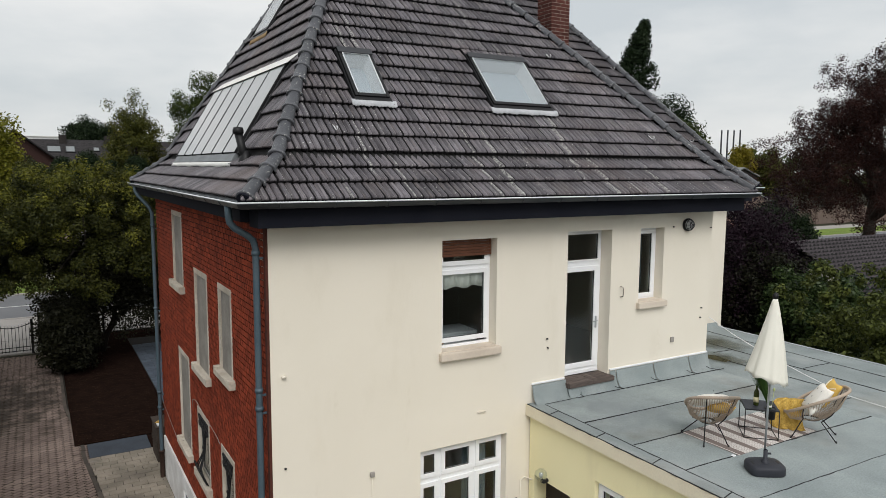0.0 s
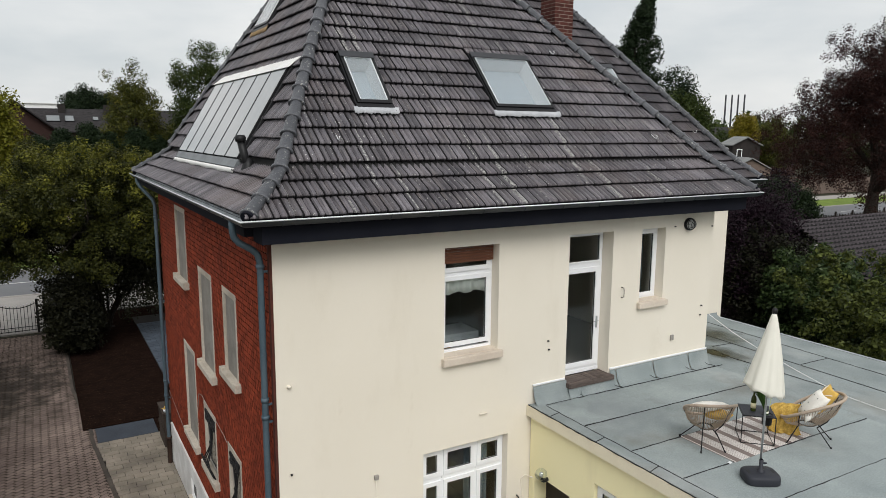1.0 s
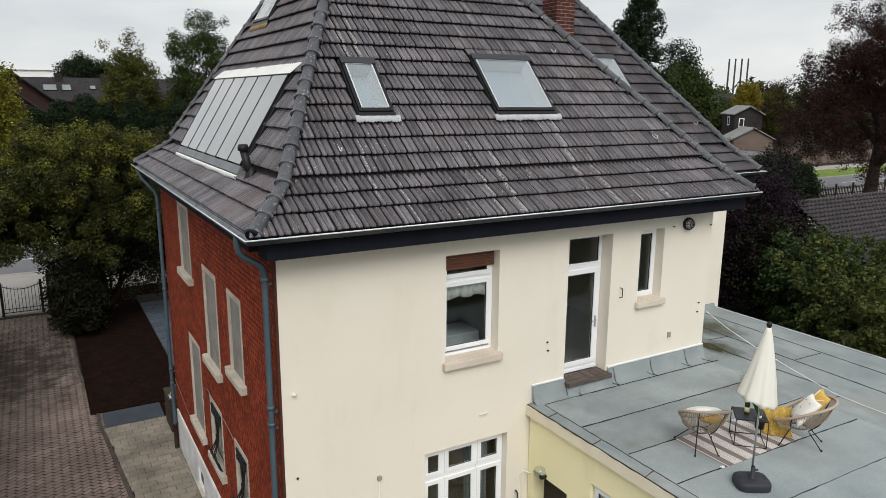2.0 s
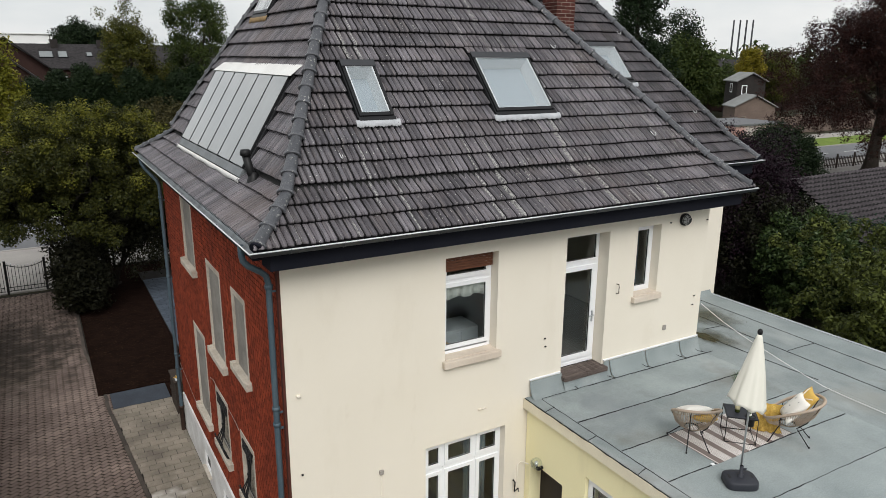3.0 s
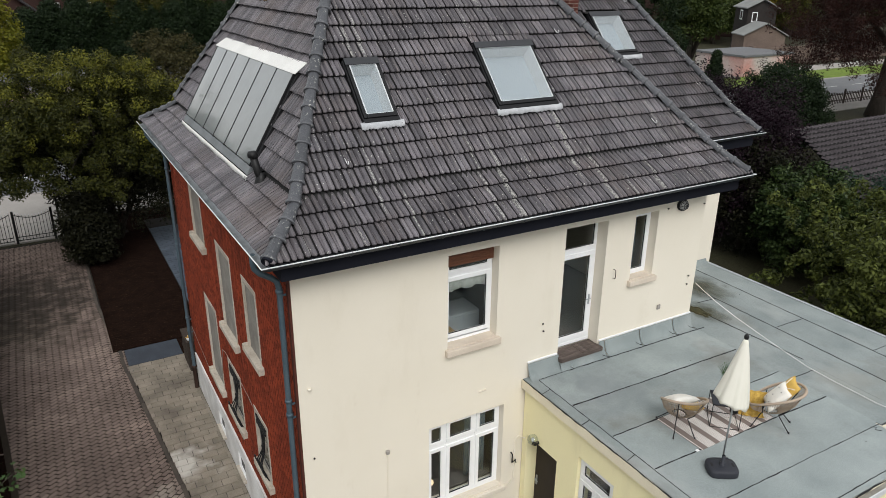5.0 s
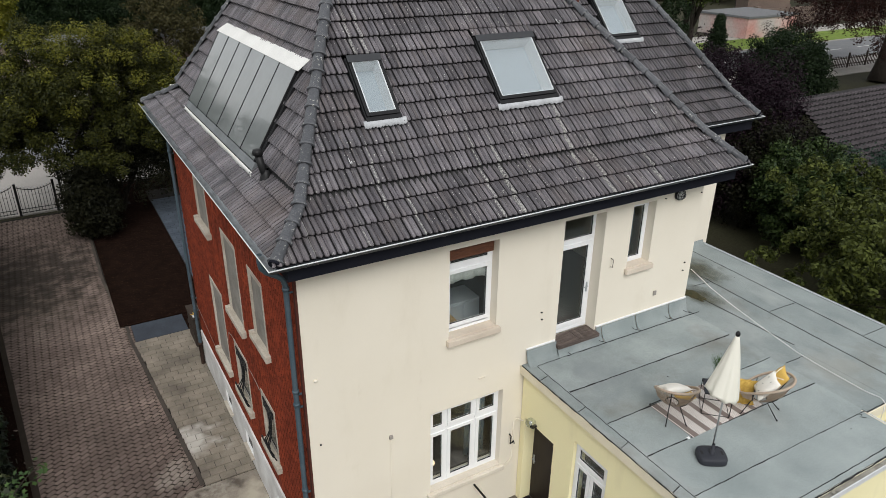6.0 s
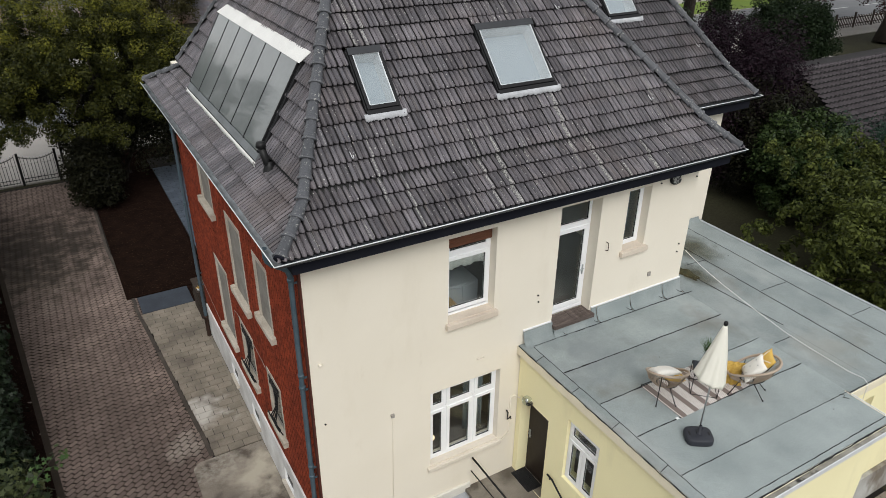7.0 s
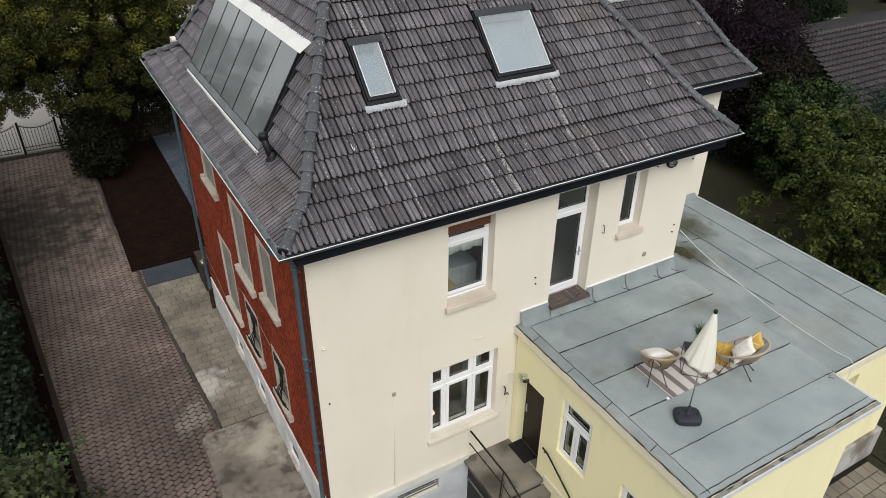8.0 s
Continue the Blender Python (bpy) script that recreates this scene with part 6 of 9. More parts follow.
def lounge_chair(label, at, turn):
    """An egg-shaped string chair on four rods; it faces local +x."""
    ch = thing("string_chair", (0, 0, 0), label, "chair", "string chairs on the terrace")
    rim = lambda a: Vector((-0.02 + 0.44 * math.cos(a), (0.37 - 0.05 * math.cos(a)) * math.sin(a), 0.60 - 0.235 * math.cos(a) - 0.03 * math.cos(2 * a)))
    low = lambda a: Vector((0.05 + 0.13 * math.cos(a), 0.115 * math.sin(a), 0.275))
    N = 72
    part("rim", tubed([rim(2 * math.pi * k / 48) for k in range(49)], 0.024, 10), M_CORD, ch, "beige wrapped rim")
    bm = bmesh.new()
    for k in range(N):
        a = 2 * math.pi * k / N
        p0, p3 = rim(a), low(a + 0.05)
        p1 = p0.lerp(p3, 0.38) + Vector((0, 0, -0.075)) + (p0 - p3).xy.to_3d() * 0.10
        p2 = p0.lerp(p3, 0.74) + Vector((0, 0, -0.055)) + (p0 - p3).xy.to_3d() * 0.08
        tube(bm, [p0, p1, p2, p3], 0.0052, 4, False)
    part("string_seat", bm, M_CORD, ch, "beige strings in a radial weave")
    part("seat_ring", tubed([low(2 * math.pi * k / 20) for k in range(21)], 0.012, 8), M_BLACK, ch)
    for sx, sy, fx, fy, ra in ((0.16, 0.10, 0.31, 0.31, 1.15), (0.16, -0.10, 0.31, -0.31, -1.15), (-0.10, 0.10, -0.32, 0.19, 2.6), (-0.10, -0.10, -0.32, -0.19, -2.6)):
        top = rim(ra)
        mid = Vector((sx, sy, 0.262))
        part("leg", tubed([top - Vector((0, 0, 0.02)), top.lerp(mid, 0.55) + Vector((0, 0, -0.09)), mid, mid.lerp(Vector((fx, fy, 0.0)), 0.15) + Vector((0, 0, 0.006)), Vector((fx, fy, 0.006))], 0.009, 8), M_BLACK, ch, "black steel rod leg")
        part("foot_cap", lathe([(0.0, 0), (0.014, 0), (0.014, 0.03), (0.0, 0.03)], 8, (fx, fy, 0.0)), M_BLACK, ch)
    ch.matrix_basis = Matrix.Translation(at) @ pose(0, 0, 0, 0, 0, turn) @ Matrix.Diagonal((0.95, 0.95, 0.97, 1))
    return ch


C1, T1 = (5.93, -2.585, TZ + 0.009), 60.0
C2, T2 = (7.44, -3.27, TZ + 0.009), 122.0
lounge_chair("beige string lounge chair beside the rug, back to the street side", C1, T1)
lounge_chair("beige string lounge chair with a draped mustard throw", C2, T2)


def cushion(name, label, mat, w, h, m, motif=None):
    """A stuffed square cushion with pinched corners; motif: raised pale lines or a button row."""
    bm = bmesh.new()
    n = 12
    top, bot = {}, {}
    for i in range(n + 1):
        for j in range(n + 1):
            u, v = 2 * i / n - 1, 2 * j / n - 1
            t = max(0.0, (1 - u ** 2) * (1 - v ** 2)) ** 0.38
            pin = 1 - 0.10 * (1 - abs(u)) * abs(v) ** 6 - 0.10 * (1 - abs(v)) * abs(u) ** 6
            x, y = u * w / 2 * (1 - 0.05 * (1 - v * v)) * pin, v * h / 2 * (1 - 0.05 * (1 - u * u)) * pin
            z = 0.085 * t + 0.008 * noise.noise(Vector((u * 2.2, v * 2.2, w * 9)))
            top[i, j] = bm.verts.new(m @ Vector((x, y, z if t else 0.0)))
            bot[i, j] = top[i, j] if i in (0, n) or j in (0, n) else bm.verts.new(m @ Vector((x, y, -0.075 * t)))
    for i in range(n):
        for j in range(n):
            for d, s in ((top, 1), (bot, -1)):
                q = [d[i, j], d[i + 1, j], d[i + 1, j + 1], d[i, j + 1]]
                bm.faces.new(q if s > 0 else q[::-1]).smooth = True
    c = thing(name, tuple(m.translation), label, "cushion")
    part("cover", bm, mat, c)
    if motif == "buttons":
        for bx, by in ((-0.13, -0.07), (-0.13, 0.09), (0.01, 0.0), (0.13, -0.09), (0.13, 0.08)):
            bmb = lathe([(0.0, 0.006), (0.008, 0.005), (0.010, 0.0)], 10)
            bz = 0.085 * max(0.0, (1 - (2 * bx / w) ** 2) * (1 - (2 * by / h) ** 2)) ** 0.38
            bmesh.ops.transform(bmb, matrix=m @ Matrix.Translation((bx, by, bz + 0.002)), verts=bmb.verts)
            part("button", bmb, M_BLACK, c)
    if motif == "lines":
        for pts in (((-0.2, -0.12), (0.02, 0.0), (-0.14, 0.2)), ((-0.02, -0.21), (0.02, 0.0), (0.2, 0.06)), ((0.2, -0.14), (0.02, 0.0)), ((0.02, 0.0), (0.08, 0.21))):
            q = []
            for (a, b), (c_, d) in zip(pts, pts[1:]):
                for k in range(7):
                    x, y = a + (c_ - a) * k / 6, b + (d - b) * k / 6
                    u, v = x / (w / 2), y / (h / 2)
                    q.append(m @ Vector((x, y, 0.085 * max(0.0, (1 - u * u) * (1 - v * v)) ** 0.38 + 0.004)))
            part("white_line", tubed(q, 0.007, 5), M_CUSH_W, c)
    return c


def chair_pose(c, t, *local):
    return Matrix.Translation(c) @ pose(0, 0, 0, 0, 0, t) @ pose(*local)


cushion("button_cushion", "cream knitted cushion with dark buttons leaning in the chair", M_CUSH_W, 0.50, 0.46, chair_pose(C2, T2, -0.02, 0.10, 0.60, 0, 52, 16), "buttons")
cushion("mustard_cushion", "mustard cushion with thin white lines", M_CUSH_Y, 0.46, 0.44, chair_pose(C2, T2, -0.16, -0.14, 0.64, 0, 54, 14), "lines")
cushion("button_cushion", "cream cushion lying in the string chair", M_CUSH_W, 0.48, 0.48, chair_pose(C1, T1, -0.07, 0.07, 0.625, 0, 26, 10))
cushion("mustard_cushion", "mustard cushion with white lines in the string chair", M_CUSH_Y, 0.40, 0.38, chair_pose(C1, T1, -0.06, -0.13, 0.50, 0, 24, -12), "lines")
# throw hanging over the front rim down to the rug
path = [(7.42, -3.02, 4.60), (7.35, -2.98, 4.60), (7.28, -2.955, 4.56), (7.235, -2.95, 4.45), (7.225, -2.96, 4.31), (7.235, -2.97, 4.20), (7.26, -2.99, 4.14), (7.30, -3.02, 4.128)]
bm = bmesh.new()
rows = []
for i, p in enumerate(path):
    p = Vector(p)
    wd = (0.19, 0.21, 0.22, 0.23, 0.235, 0.24, 0.23, 0.20)[i]
    row = []
    for k in range(15):
        u = 2 * k / 14 - 1
        fold = 0.034 * math.sin(k * 1.9 + i * 0.9) * (1 if 2 < i < 7 else 0.5)
        side = Vector((0.69, -0.72, 0))
        row.append(bm.verts.new(p + side * wd * u + Vector((-0.72, -0.69, 0)) * fold + Vector((0, 0, 0.012 * math.sin(k * 1.4 + i)))))
    rows.append(row)
for a, b in zip(rows, rows[1:]):
    for k in range(14):
        bm.faces.new((a[k], a[k + 1], b[k + 1], b[k])).smooth = True
throw = part("throw", bm, M_THROW, None)
throw.modifiers.new("thickness", "SOLIDIFY").thickness = 0.012
sub = throw.modifiers.new("soft", "SUBSURF"); sub.levels = sub.render_levels = 1
tagged(throw, "mustard yellow knitted throw hanging over the chair rim", "blanket")

# side table: wire cube with a dark tray top
tb = thing("side_table", (0, 0, 0), "black wire cube side table with a dark top", "table")
h = 0.235
for sx, sy in ((1, 1), (1, -1), (-1, 1), (-1, -1)):
    part("leg", tubed([(sx * h, sy * h, 0.0), (sx * h, sy * h, 0.44)], 0.007, 8), M_BLACK, tb)
part("bottom_frame", tubed([(h, h, 0.008), (h, -h, 0.008), (-h, -h, 0.008), (-h, h, 0.008), (h, h, 0.008)], 0.007, 8), M_BLACK, tb)
part("top_frame", tubed([(h, h, 0.44), (h, -h, 0.44), (-h, -h, 0.44), (-h, h, 0.44), (h, h, 0.44)], 0.008, 8), M_BLACK, tb)
part("tabletop", boxed(-h + 0.004, h - 0.004, -h + 0.004, h - 0.004, 0.440, 0.452, 0.004), M_BASEP, tb)
tb.matrix_basis = Matrix.Translation((6.76, -2.82, TZ + 0.018)) @ pose(0, 0, 0, 0, 0, 46)
TT = TZ + 0.018 + 0.452
M_BOTTLE = material("dark_green_bottle", (0.035, 0.045, 0.010), 0.12, (0.03, 0.04, 0.01), 3, 0.2, 30, 0.02, 0.0)
M_LABEL = material("pale_yellow_label", (0.62, 0.57, 0.36), 0.7, (0.5, 0.46, 0.3), 9, 0.4, 30, 0.05, 0.0)
bo = thing("wine_bottle", (6.70, -2.80, TT), "dark green wine bottle with a pale label", "bottle")
part("glass", lathe([(0, 0), (0.037, 0.0), (0.039, 0.02), (0.039, 0.19), (0.03, 0.225), (0.015, 0.25), (0.014, 0.31), (0.0, 0.31)], 16, (6.70, -2.80, TT)), M_BOTTLE, bo, "", True)
part("label", lathe([(0.0395, 0.05), (0.0402, 0.05), (0.0402, 0.13), (0.0395, 0.13)], 16, (6.70, -2.80, TT)), M_LABEL, bo)
M_BUD = material("pale_green_bud", (0.42, 0.47, 0.22), 0.7, (0.30, 0.36, 0.14), 20, 0.5, 60, 0.1, 0.1)
pot = thing("potted_grass", (6.75, -3.01, TT), "bunch of ornamental grass in a black bucket let into the table", "plant")
part("pot", lathe([(0, -0.15), (0.070, -0.15), (0.076, 0.004), (0.084, 0.004), (0.084, 0.010), (0.068, 0.010), (0.066, -0.03), (0, -0.03)], 22, (6.75, -3.01, TT)), M_BLACK, pot)
bm = bmesh.new()
grng = random.Random(4)
for k in range(420):
    a, r, hh = grng.uniform(0, 6.28), grng.uniform(0.02, 0.15), grng.uniform(0.40, 0.78)
    c, s = math.cos(a), math.sin(a)
    pr = None
    for t, wd in ((0, 0.003), (0.3, 0.004), (0.65, 0.004), (1, 0.0008)):
        f = t * hh / 0.7
        p = Vector((6.75 - 0.16 * f + c * (0.022 + r * t * t * t), -3.01 + 0.17 * f + s * (0.022 + r * t * t * t), TT - 0.02 + 0.70 * f))
        cur = (bm.verts.new(p + Vector((-s, c, 0)) * wd), bm.verts.new(p - Vector((-s, c, 0)) * wd))
        if pr:
            bm.faces.new((pr[0], pr[1], cur[1], cur[0]))
        pr = cur
part("band", lathe([(0.030, 0.0), (0.032, 0.0), (0.032, 0.03), (0.030, 0.03)], 14, (6.733, -3.004, TT + 0.025)), M_CUSH_W, pot, "white paper band")
part("bud", lathe([(0.0, 0.0), (0.014, 0.012), (0.018, 0.035), (0.010, 0.055), (0.0, 0.06)], 10, (6.78, -3.03, TT + 0.26)), M_BUD, pot, "pale green bud", True)
part("bud_stem", tubed([(6.76, -3.015, TT), (6.78, -3.03, TT + 0.262)], 0.004, 5), M_BUD, pot)
part("blades", bm, leaf_material("grass_blade", (0.030, 0.075, 0.016), (0.065, 0.12, 0.03)), pot)

# striped rug
def rug_material():
    m = bpy.data.materials.new("striped_outdoor_rug")
    m.use_nodes = True
    n, l = m.node_tree.nodes, m.node_tree.links
    p = n["Principled BSDF"]; p.inputs["Roughness"].default_value = 0.95
    tc = n.new("ShaderNodeTexCoord")
    sx = n.new("ShaderNodeSeparateXYZ"); l.new(tc.outputs["Object"], sx.inputs[0])
    sc = n.new("ShaderNodeMath"); sc.operation = "MULTIPLY_ADD"; sc.inputs[1].default_value = 3.35; sc.inputs[2].default_value = 10.0
    fr = n.new("ShaderNodeMath"); fr.operation = "FRACT"
    l.new(sx.outputs["X"], sc.inputs[0]); l.new(sc.outputs[0], fr.inputs[0])
    rp = n.new("ShaderNodeValToRGB"); rp.color_ramp.interpolation = "CONSTANT"
    e = rp.color_ramp.elements
    white, taupe, thin = (0.66, 0.63, 0.60, 1), (0.205, 0.165, 0.15, 1), (0.30, 0.24, 0.22, 1)
    stops = [(0.0, taupe), (0.40, white), (0.47, thin), (0.50, white), (0.57, thin), (0.60, white), (0.68, thin), (0.71, white), (0.79, thin), (0.82, white), (0.9, thin), (0.93, white)]
    e[0].position, e[0].color = stops[0]
    e[1].position, e[1].color = stops[1]
    for q, c in stops[2:]:
        e.new(q).color = c
    l.new(fr.outputs[0], rp.inputs[0])
    nz = n.new("ShaderNodeTexNoise"); nz.inputs["Scale"].default_value = 150
    bp = n.new("ShaderNodeBump"); bp.inputs["Strength"].default_value = 0.4; bp.inputs["Distance"].default_value = 0.004
    l.new(nz.outputs[0], bp.inputs["Height"]); l.new(bp.outputs[0], p.inputs["Normal"])
    l.new(rp.outputs[0], p.inputs["Base Color"])
    return m


bm = bmesh.new()
RW, RL = 0.98, 1.84
vs = [[bm.verts.new((-RL / 2 + RL * i / 24, -RW / 2 + RW * j / 10, 0.008 + 0.004 * noise.noise(Vector((i * 0.4, j * 0.4, 9))))) for j in range(11)] for i in range(25)]
for i in range(24):
    for j in range(10):
        bm.faces.new((vs[i][j], vs[i + 1][j], vs[i + 1][j + 1], vs[i][j + 1]))
ext = bmesh.ops.extrude_face_region(bm, geom=bm.faces[:])
for v in [g for g in ext["geom"] if isinstance(g, bmesh.types.BMVert)]:
    v.co.z = 0.0
rug = part("rug", bm, rug_material(), None)
rug.matrix_basis = pose(6.72, -2.71, TZ + 0.012, 0, 0, 0.5)
tagged(rug, "flat outdoor rug with taupe and white stripes", "rug")
tagged(part("rug_tag", boxed(5.70, 5.76, -3.20, -3.15, TZ + 0.012, TZ + 0.02, 0.002), M_PVC, None), "small white care tag at the rug's corner", "tag")

# closed parasol in a plastic base
PX, PY = 5.68, -3.68
pa = thing("parasol", (PX, PY, TZ), "closed ivory parasol on a grey pole", "parasol")
part("pole", tubed([(PX, PY, TZ + 0.10), (PX + 0.02, PY - 0.005, TZ + 2.32)], 0.014, 10), M_ALU, pa, "grey aluminium pole")
part("finial", lathe([(0, 2.42), (0.022, 2.41), (0.036, 2.385), (0.036, 2.36), (0.026, 2.335), (0.032, 2.32), (0.0, 2.30)], 14, (PX + 0.02, PY - 0.005, TZ)), M_BLACK, pa, "round black finial", True)
bm = bmesh.new()
rows = []
NS, NR_ = 96, 22
for i in range(NR_ + 1):
    t = i / NR_
    row = []
    for k in range(NS):
        a = 2 * math.pi * k / NS
        r = 0.028 + 0.230 * t ** 0.9
        fold = math.sin(8 * a + 1.3 * t) * 0.038 * min(1, t * 2) + 0.014 * math.sin(16 * a + 3 * t) * t
        rr = r * (1 + fold * (0.5 + 0.6 * t)) * (1 + 0.20 * math.cos(a - 2.16) * t)
        z = TZ + 2.335 - 1.05 * t + 0.07 * t * math.cos(a - 2.16) - (0.018 * math.cos(8 * a + 1.3) if i == NR_ else 0.0)
        row.append(bm.verts.new((PX + 0.02 + rr * math.cos(a), PY - 0.005 + rr * math.sin(a), z)))
    rows.append(row)
for a, b in zip(rows, rows[1:]):
    for k in range(NS):
        bm.faces.new((a[k], a[(k + 1) % NS], b[(k + 1) % NS], b[k])).smooth = True
cv = part("canopy", bm, M_PARASOL, pa, "ivory cloth canopy hanging in folds")
cv.modifiers.new("thickness", "SOLIDIFY").thickness = 0.004
BM_ = Matrix.Translation((PX - 0.03, PY - 0.035, TZ + 0.012)) @ pose(0, 0, 0, 0, 0, -32)
bm = bmesh.new()
rings = []
for sc, z in ((0.955, 0.0), (1.0, 0.015), (1.0, 0.085), (0.97, 0.11), (0.90, 0.125), (0.5, 0.130), (0.12, 0.132)):
    ring = []
    for k in range(40):
        a = 2 * math.pi * k / 40
        c, s_ = math.cos(a), math.sin(a)
        ring.append(bm.verts.new(BM_ @ Vector((0.235 * sc * math.copysign(abs(c) ** 0.5, c), 0.195 * sc * math.copysign(abs(s_) ** 0.5, s_), z))))
    rings.append(ring)
for a, b in zip(rings, rings[1:]):
    for k in range(40):
        bm.faces.new((a[k], a[(k + 1) % 40], b[(k + 1) % 40], b[k])).smooth = True
bm.faces.new(rings[0][::-1]); bm.faces.new(rings[-1])
tank = part("base", bm, M_BASEP, pa, "dark grey plastic water tank base")
bm = lathe([(0.055, 0.12), (0.045, 0.16), (0.027, 0.17), (0.027, 0.30), (0.02, 0.305)], 14); bmesh.ops.transform(bm, matrix=BM_, verts=bm.verts)
part("socket", bm, M_BASEP, tank)
part("clamp_knob", tubed([BM_ @ Vector((0.02, 0.0, 0.25)), BM_ @ Vector((0.07, 0.0, 0.25))], 0.014, 8), M_BASEP, tank)
# black blocks stand for the shade in the grip recesses
for x in (-0.16, 0.16):
    part("grip_hole_shade", boxed(x - 0.022, x + 0.022, -0.05, 0.05, 0.10, 0.1285, 0.008, BM_), M_BLACK, tank)

# ---------------------------------------------------------------- ground, paving, road
M_GRASS = material("mown_grass", (0.037, 0.036, 0.018), 0.95, (0.023, 0.021, 0.012), 0.35, 0.8, 14, 0.35, 0.6, 30, position=True)
M_SOIL = material("dark_mulch", (0.0155, 0.0090, 0.0070), 1.0, (0.0085, 0.0052, 0.0044), 2.5, 0.8, 24, 0.5, 1.0, 30, position=True, spec=0.0)
stain(M_SOIL, (0.10, 0.06, 0.04), 22, 0.66, 0.70, 0.6, detail=2)
M_ASPHALT = material("grey_asphalt", (0.155, 0.158, 0.165), 0.9, (0.12, 0.122, 0.128), 0.4, 0.6, 60, 0.12, 0.2, position=True)
M_WALKWAY = material("pale_pavement", (0.33, 0.31, 0.29), 0.9, (0.25, 0.235, 0.22), 0.7, 0.6, 20, 0.12, 0.2, position=True)
M_JOINT = material("sandy_joint_bed", (0.022, 0.018, 0.015), 1.0, (0.014, 0.012, 0.010), 1.5, 0.7, 40, 0.3, 0.2, position=True)
M_PAVER = material("brown_grey_paver", (0.226, 0.174, 0.150), 0.72, (0.120, 0.092, 0.080), 0.55, 0.9, 60, 0.2, 0.3, piece=0.16, position=True, spec=0.03)
M_PAVER_J = material("brown_grey_pavers_joined", (0.226, 0.174, 0.150), 0.72, (0.120, 0.092, 0.080), 0.55, 0.9, 60, 0.2, 0.3, piece=0.16, island=True, position=True, spec=0.03)
for m_ in (M_PAVER, M_PAVER_J):
    stain(m_, (0.30, 0.26, 0.22), 0.55, 0.60, 0.74, 0.55, gate=7)
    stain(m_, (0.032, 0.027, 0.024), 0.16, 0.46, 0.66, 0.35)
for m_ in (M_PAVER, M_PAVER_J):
    # paler patch where the driveway meets the side path
    stain_and_shade_patch(m_, -1.65, 5.1, 0.6, (0.36, 0.32, 0.275), 0.6)
    # dark patches put the shade of hedge and magnolia into the pavers
    stain_and_shade_patch(m_, -4.6, 16.0, 2.6, (0.050, 0.044, 0.034), 0.7)
    stain_and_shade_patch(m_, -4.2, 18.6, 4.0, (0.028, 0.025, 0.021), 0.85)
M_PEDGE = material("dirty_paver_edge", (0.046, 0.037, 0.030), 0.95, (0.030, 0.025, 0.021), 3, 0.6, 60, 0.3, 0.2, position=True, spec=0.02)
M_SLABP = material("pale_grey_concrete_block", (0.255, 0.222, 0.178), 0.85, (0.165, 0.142, 0.112), 1.6, 0.7, 50, 0.15, 0.25, piece=0.14, position=True)
stain(M_SLABP, (0.42, 0.40, 0.36), 0.7, 0.62, 0.72, 0.6, gate=5)
stain(M_SLABP, (0.10, 0.085, 0.07), 0.9, 0.48, 0.66, 0.65)
# paler patch on the path's blocks
stain_and_shade_patch(M_SLABP, -1.0, 6.1, 0.7, (0.56, 0.53, 0.48), 0.8)
M_BLUE = material("blue_grey_paving", (0.076, 0.094, 0.120), 0.85, (0.048, 0.058, 0.076), 1.6, 0.6, 50, 0.15, 0.25, piece=0.10, position=True)
M_ANTH = material("anthracite_gravel_strip", (0.048, 0.056, 0.070), 0.9, (0.032, 0.037, 0.047), 2, 0.6, 90, 0.3, 0.4, 120, position=True)
M_KERB = material("worn_kerb_stone", (0.075, 0.062, 0.052), 0.9, (0.040, 0.034, 0.029), 2, 0.7, 40, 0.15, 0.3, piece=0.15)

R = 1500.0
PX0, PX1, PY0, PY1 = 0.35, 3.44, -1.60, 0.03   # sunken area before the cellar
tagged(raw("ground", [(-R, -R, -0.06), (R, -R, -0.06), (R, R, -0.06), (-R, R, -0.06), (PX0, PY0, -0.06), (PX1, PY0, -0.06), (PX1, PY1, -0.06), (PX0, PY1, -0.06)],
            [(0, 1, 5, 4), (1, 2, 6, 5), (2, 3, 7, 6), (3, 0, 4, 7)], M_GRASS), "grass and earth around the house", "ground", "", "structure")
tagged(part("garden_lawn", boxed(12.5, 30, -20, 14, -0.05, -0.02), M_GRASS, None), "dark lawn beside the terrace", "lawn", "", "structure")
tagged(part("forecourt", boxed(-2.0, 14.0, 24.42, 27.98, -0.055, -0.03), M_SOIL, None), "dark bare earth behind the fence", "bed", "", "structure")
bm = bmesh.new()
box(bm, 0.1, PX0, PY0, 0.0, -0.05, 0.008)
box(bm, PX1, 4.58, PY0, 0.0, -0.05, 0.008)
box(bm, 0.1, 4.58, -14.0, PY0, -0.05, 0.008)
pit = thing("cellar_area", (1.9, -0.8, -1.1), "sunken concrete area before the cellar entrance", "pit", "", "structure")
part("pit_floor", boxed(PX0 - 0.1, PX1 + 0.1, PY0 - 0.1, 0.1, -1.2, -1.1), M_CONC, pit)
part("pit_wall", boxed(PX0 - 0.12, PX0, PY0 - 0.1, 0.0, -1.1, -0.055), M_CONC, pit)
part("pit_wall", boxed(PX0, PX1, PY0 - 0.12, PY0, -1.1, -0.055), M_CONC, pit)
part("pit_wall", boxed(PX1 + 0.002, PX1 + 0.12, PY0, -1.26, -1.1, -0.055), M_CONC, pit)
part("pit_wall", boxed(PX0, PX1 + 0.02, 0.006, 0.10, -1.1, -0.002), M_PLINTHF, pit, "pale blue-grey painted wall below the plinth")
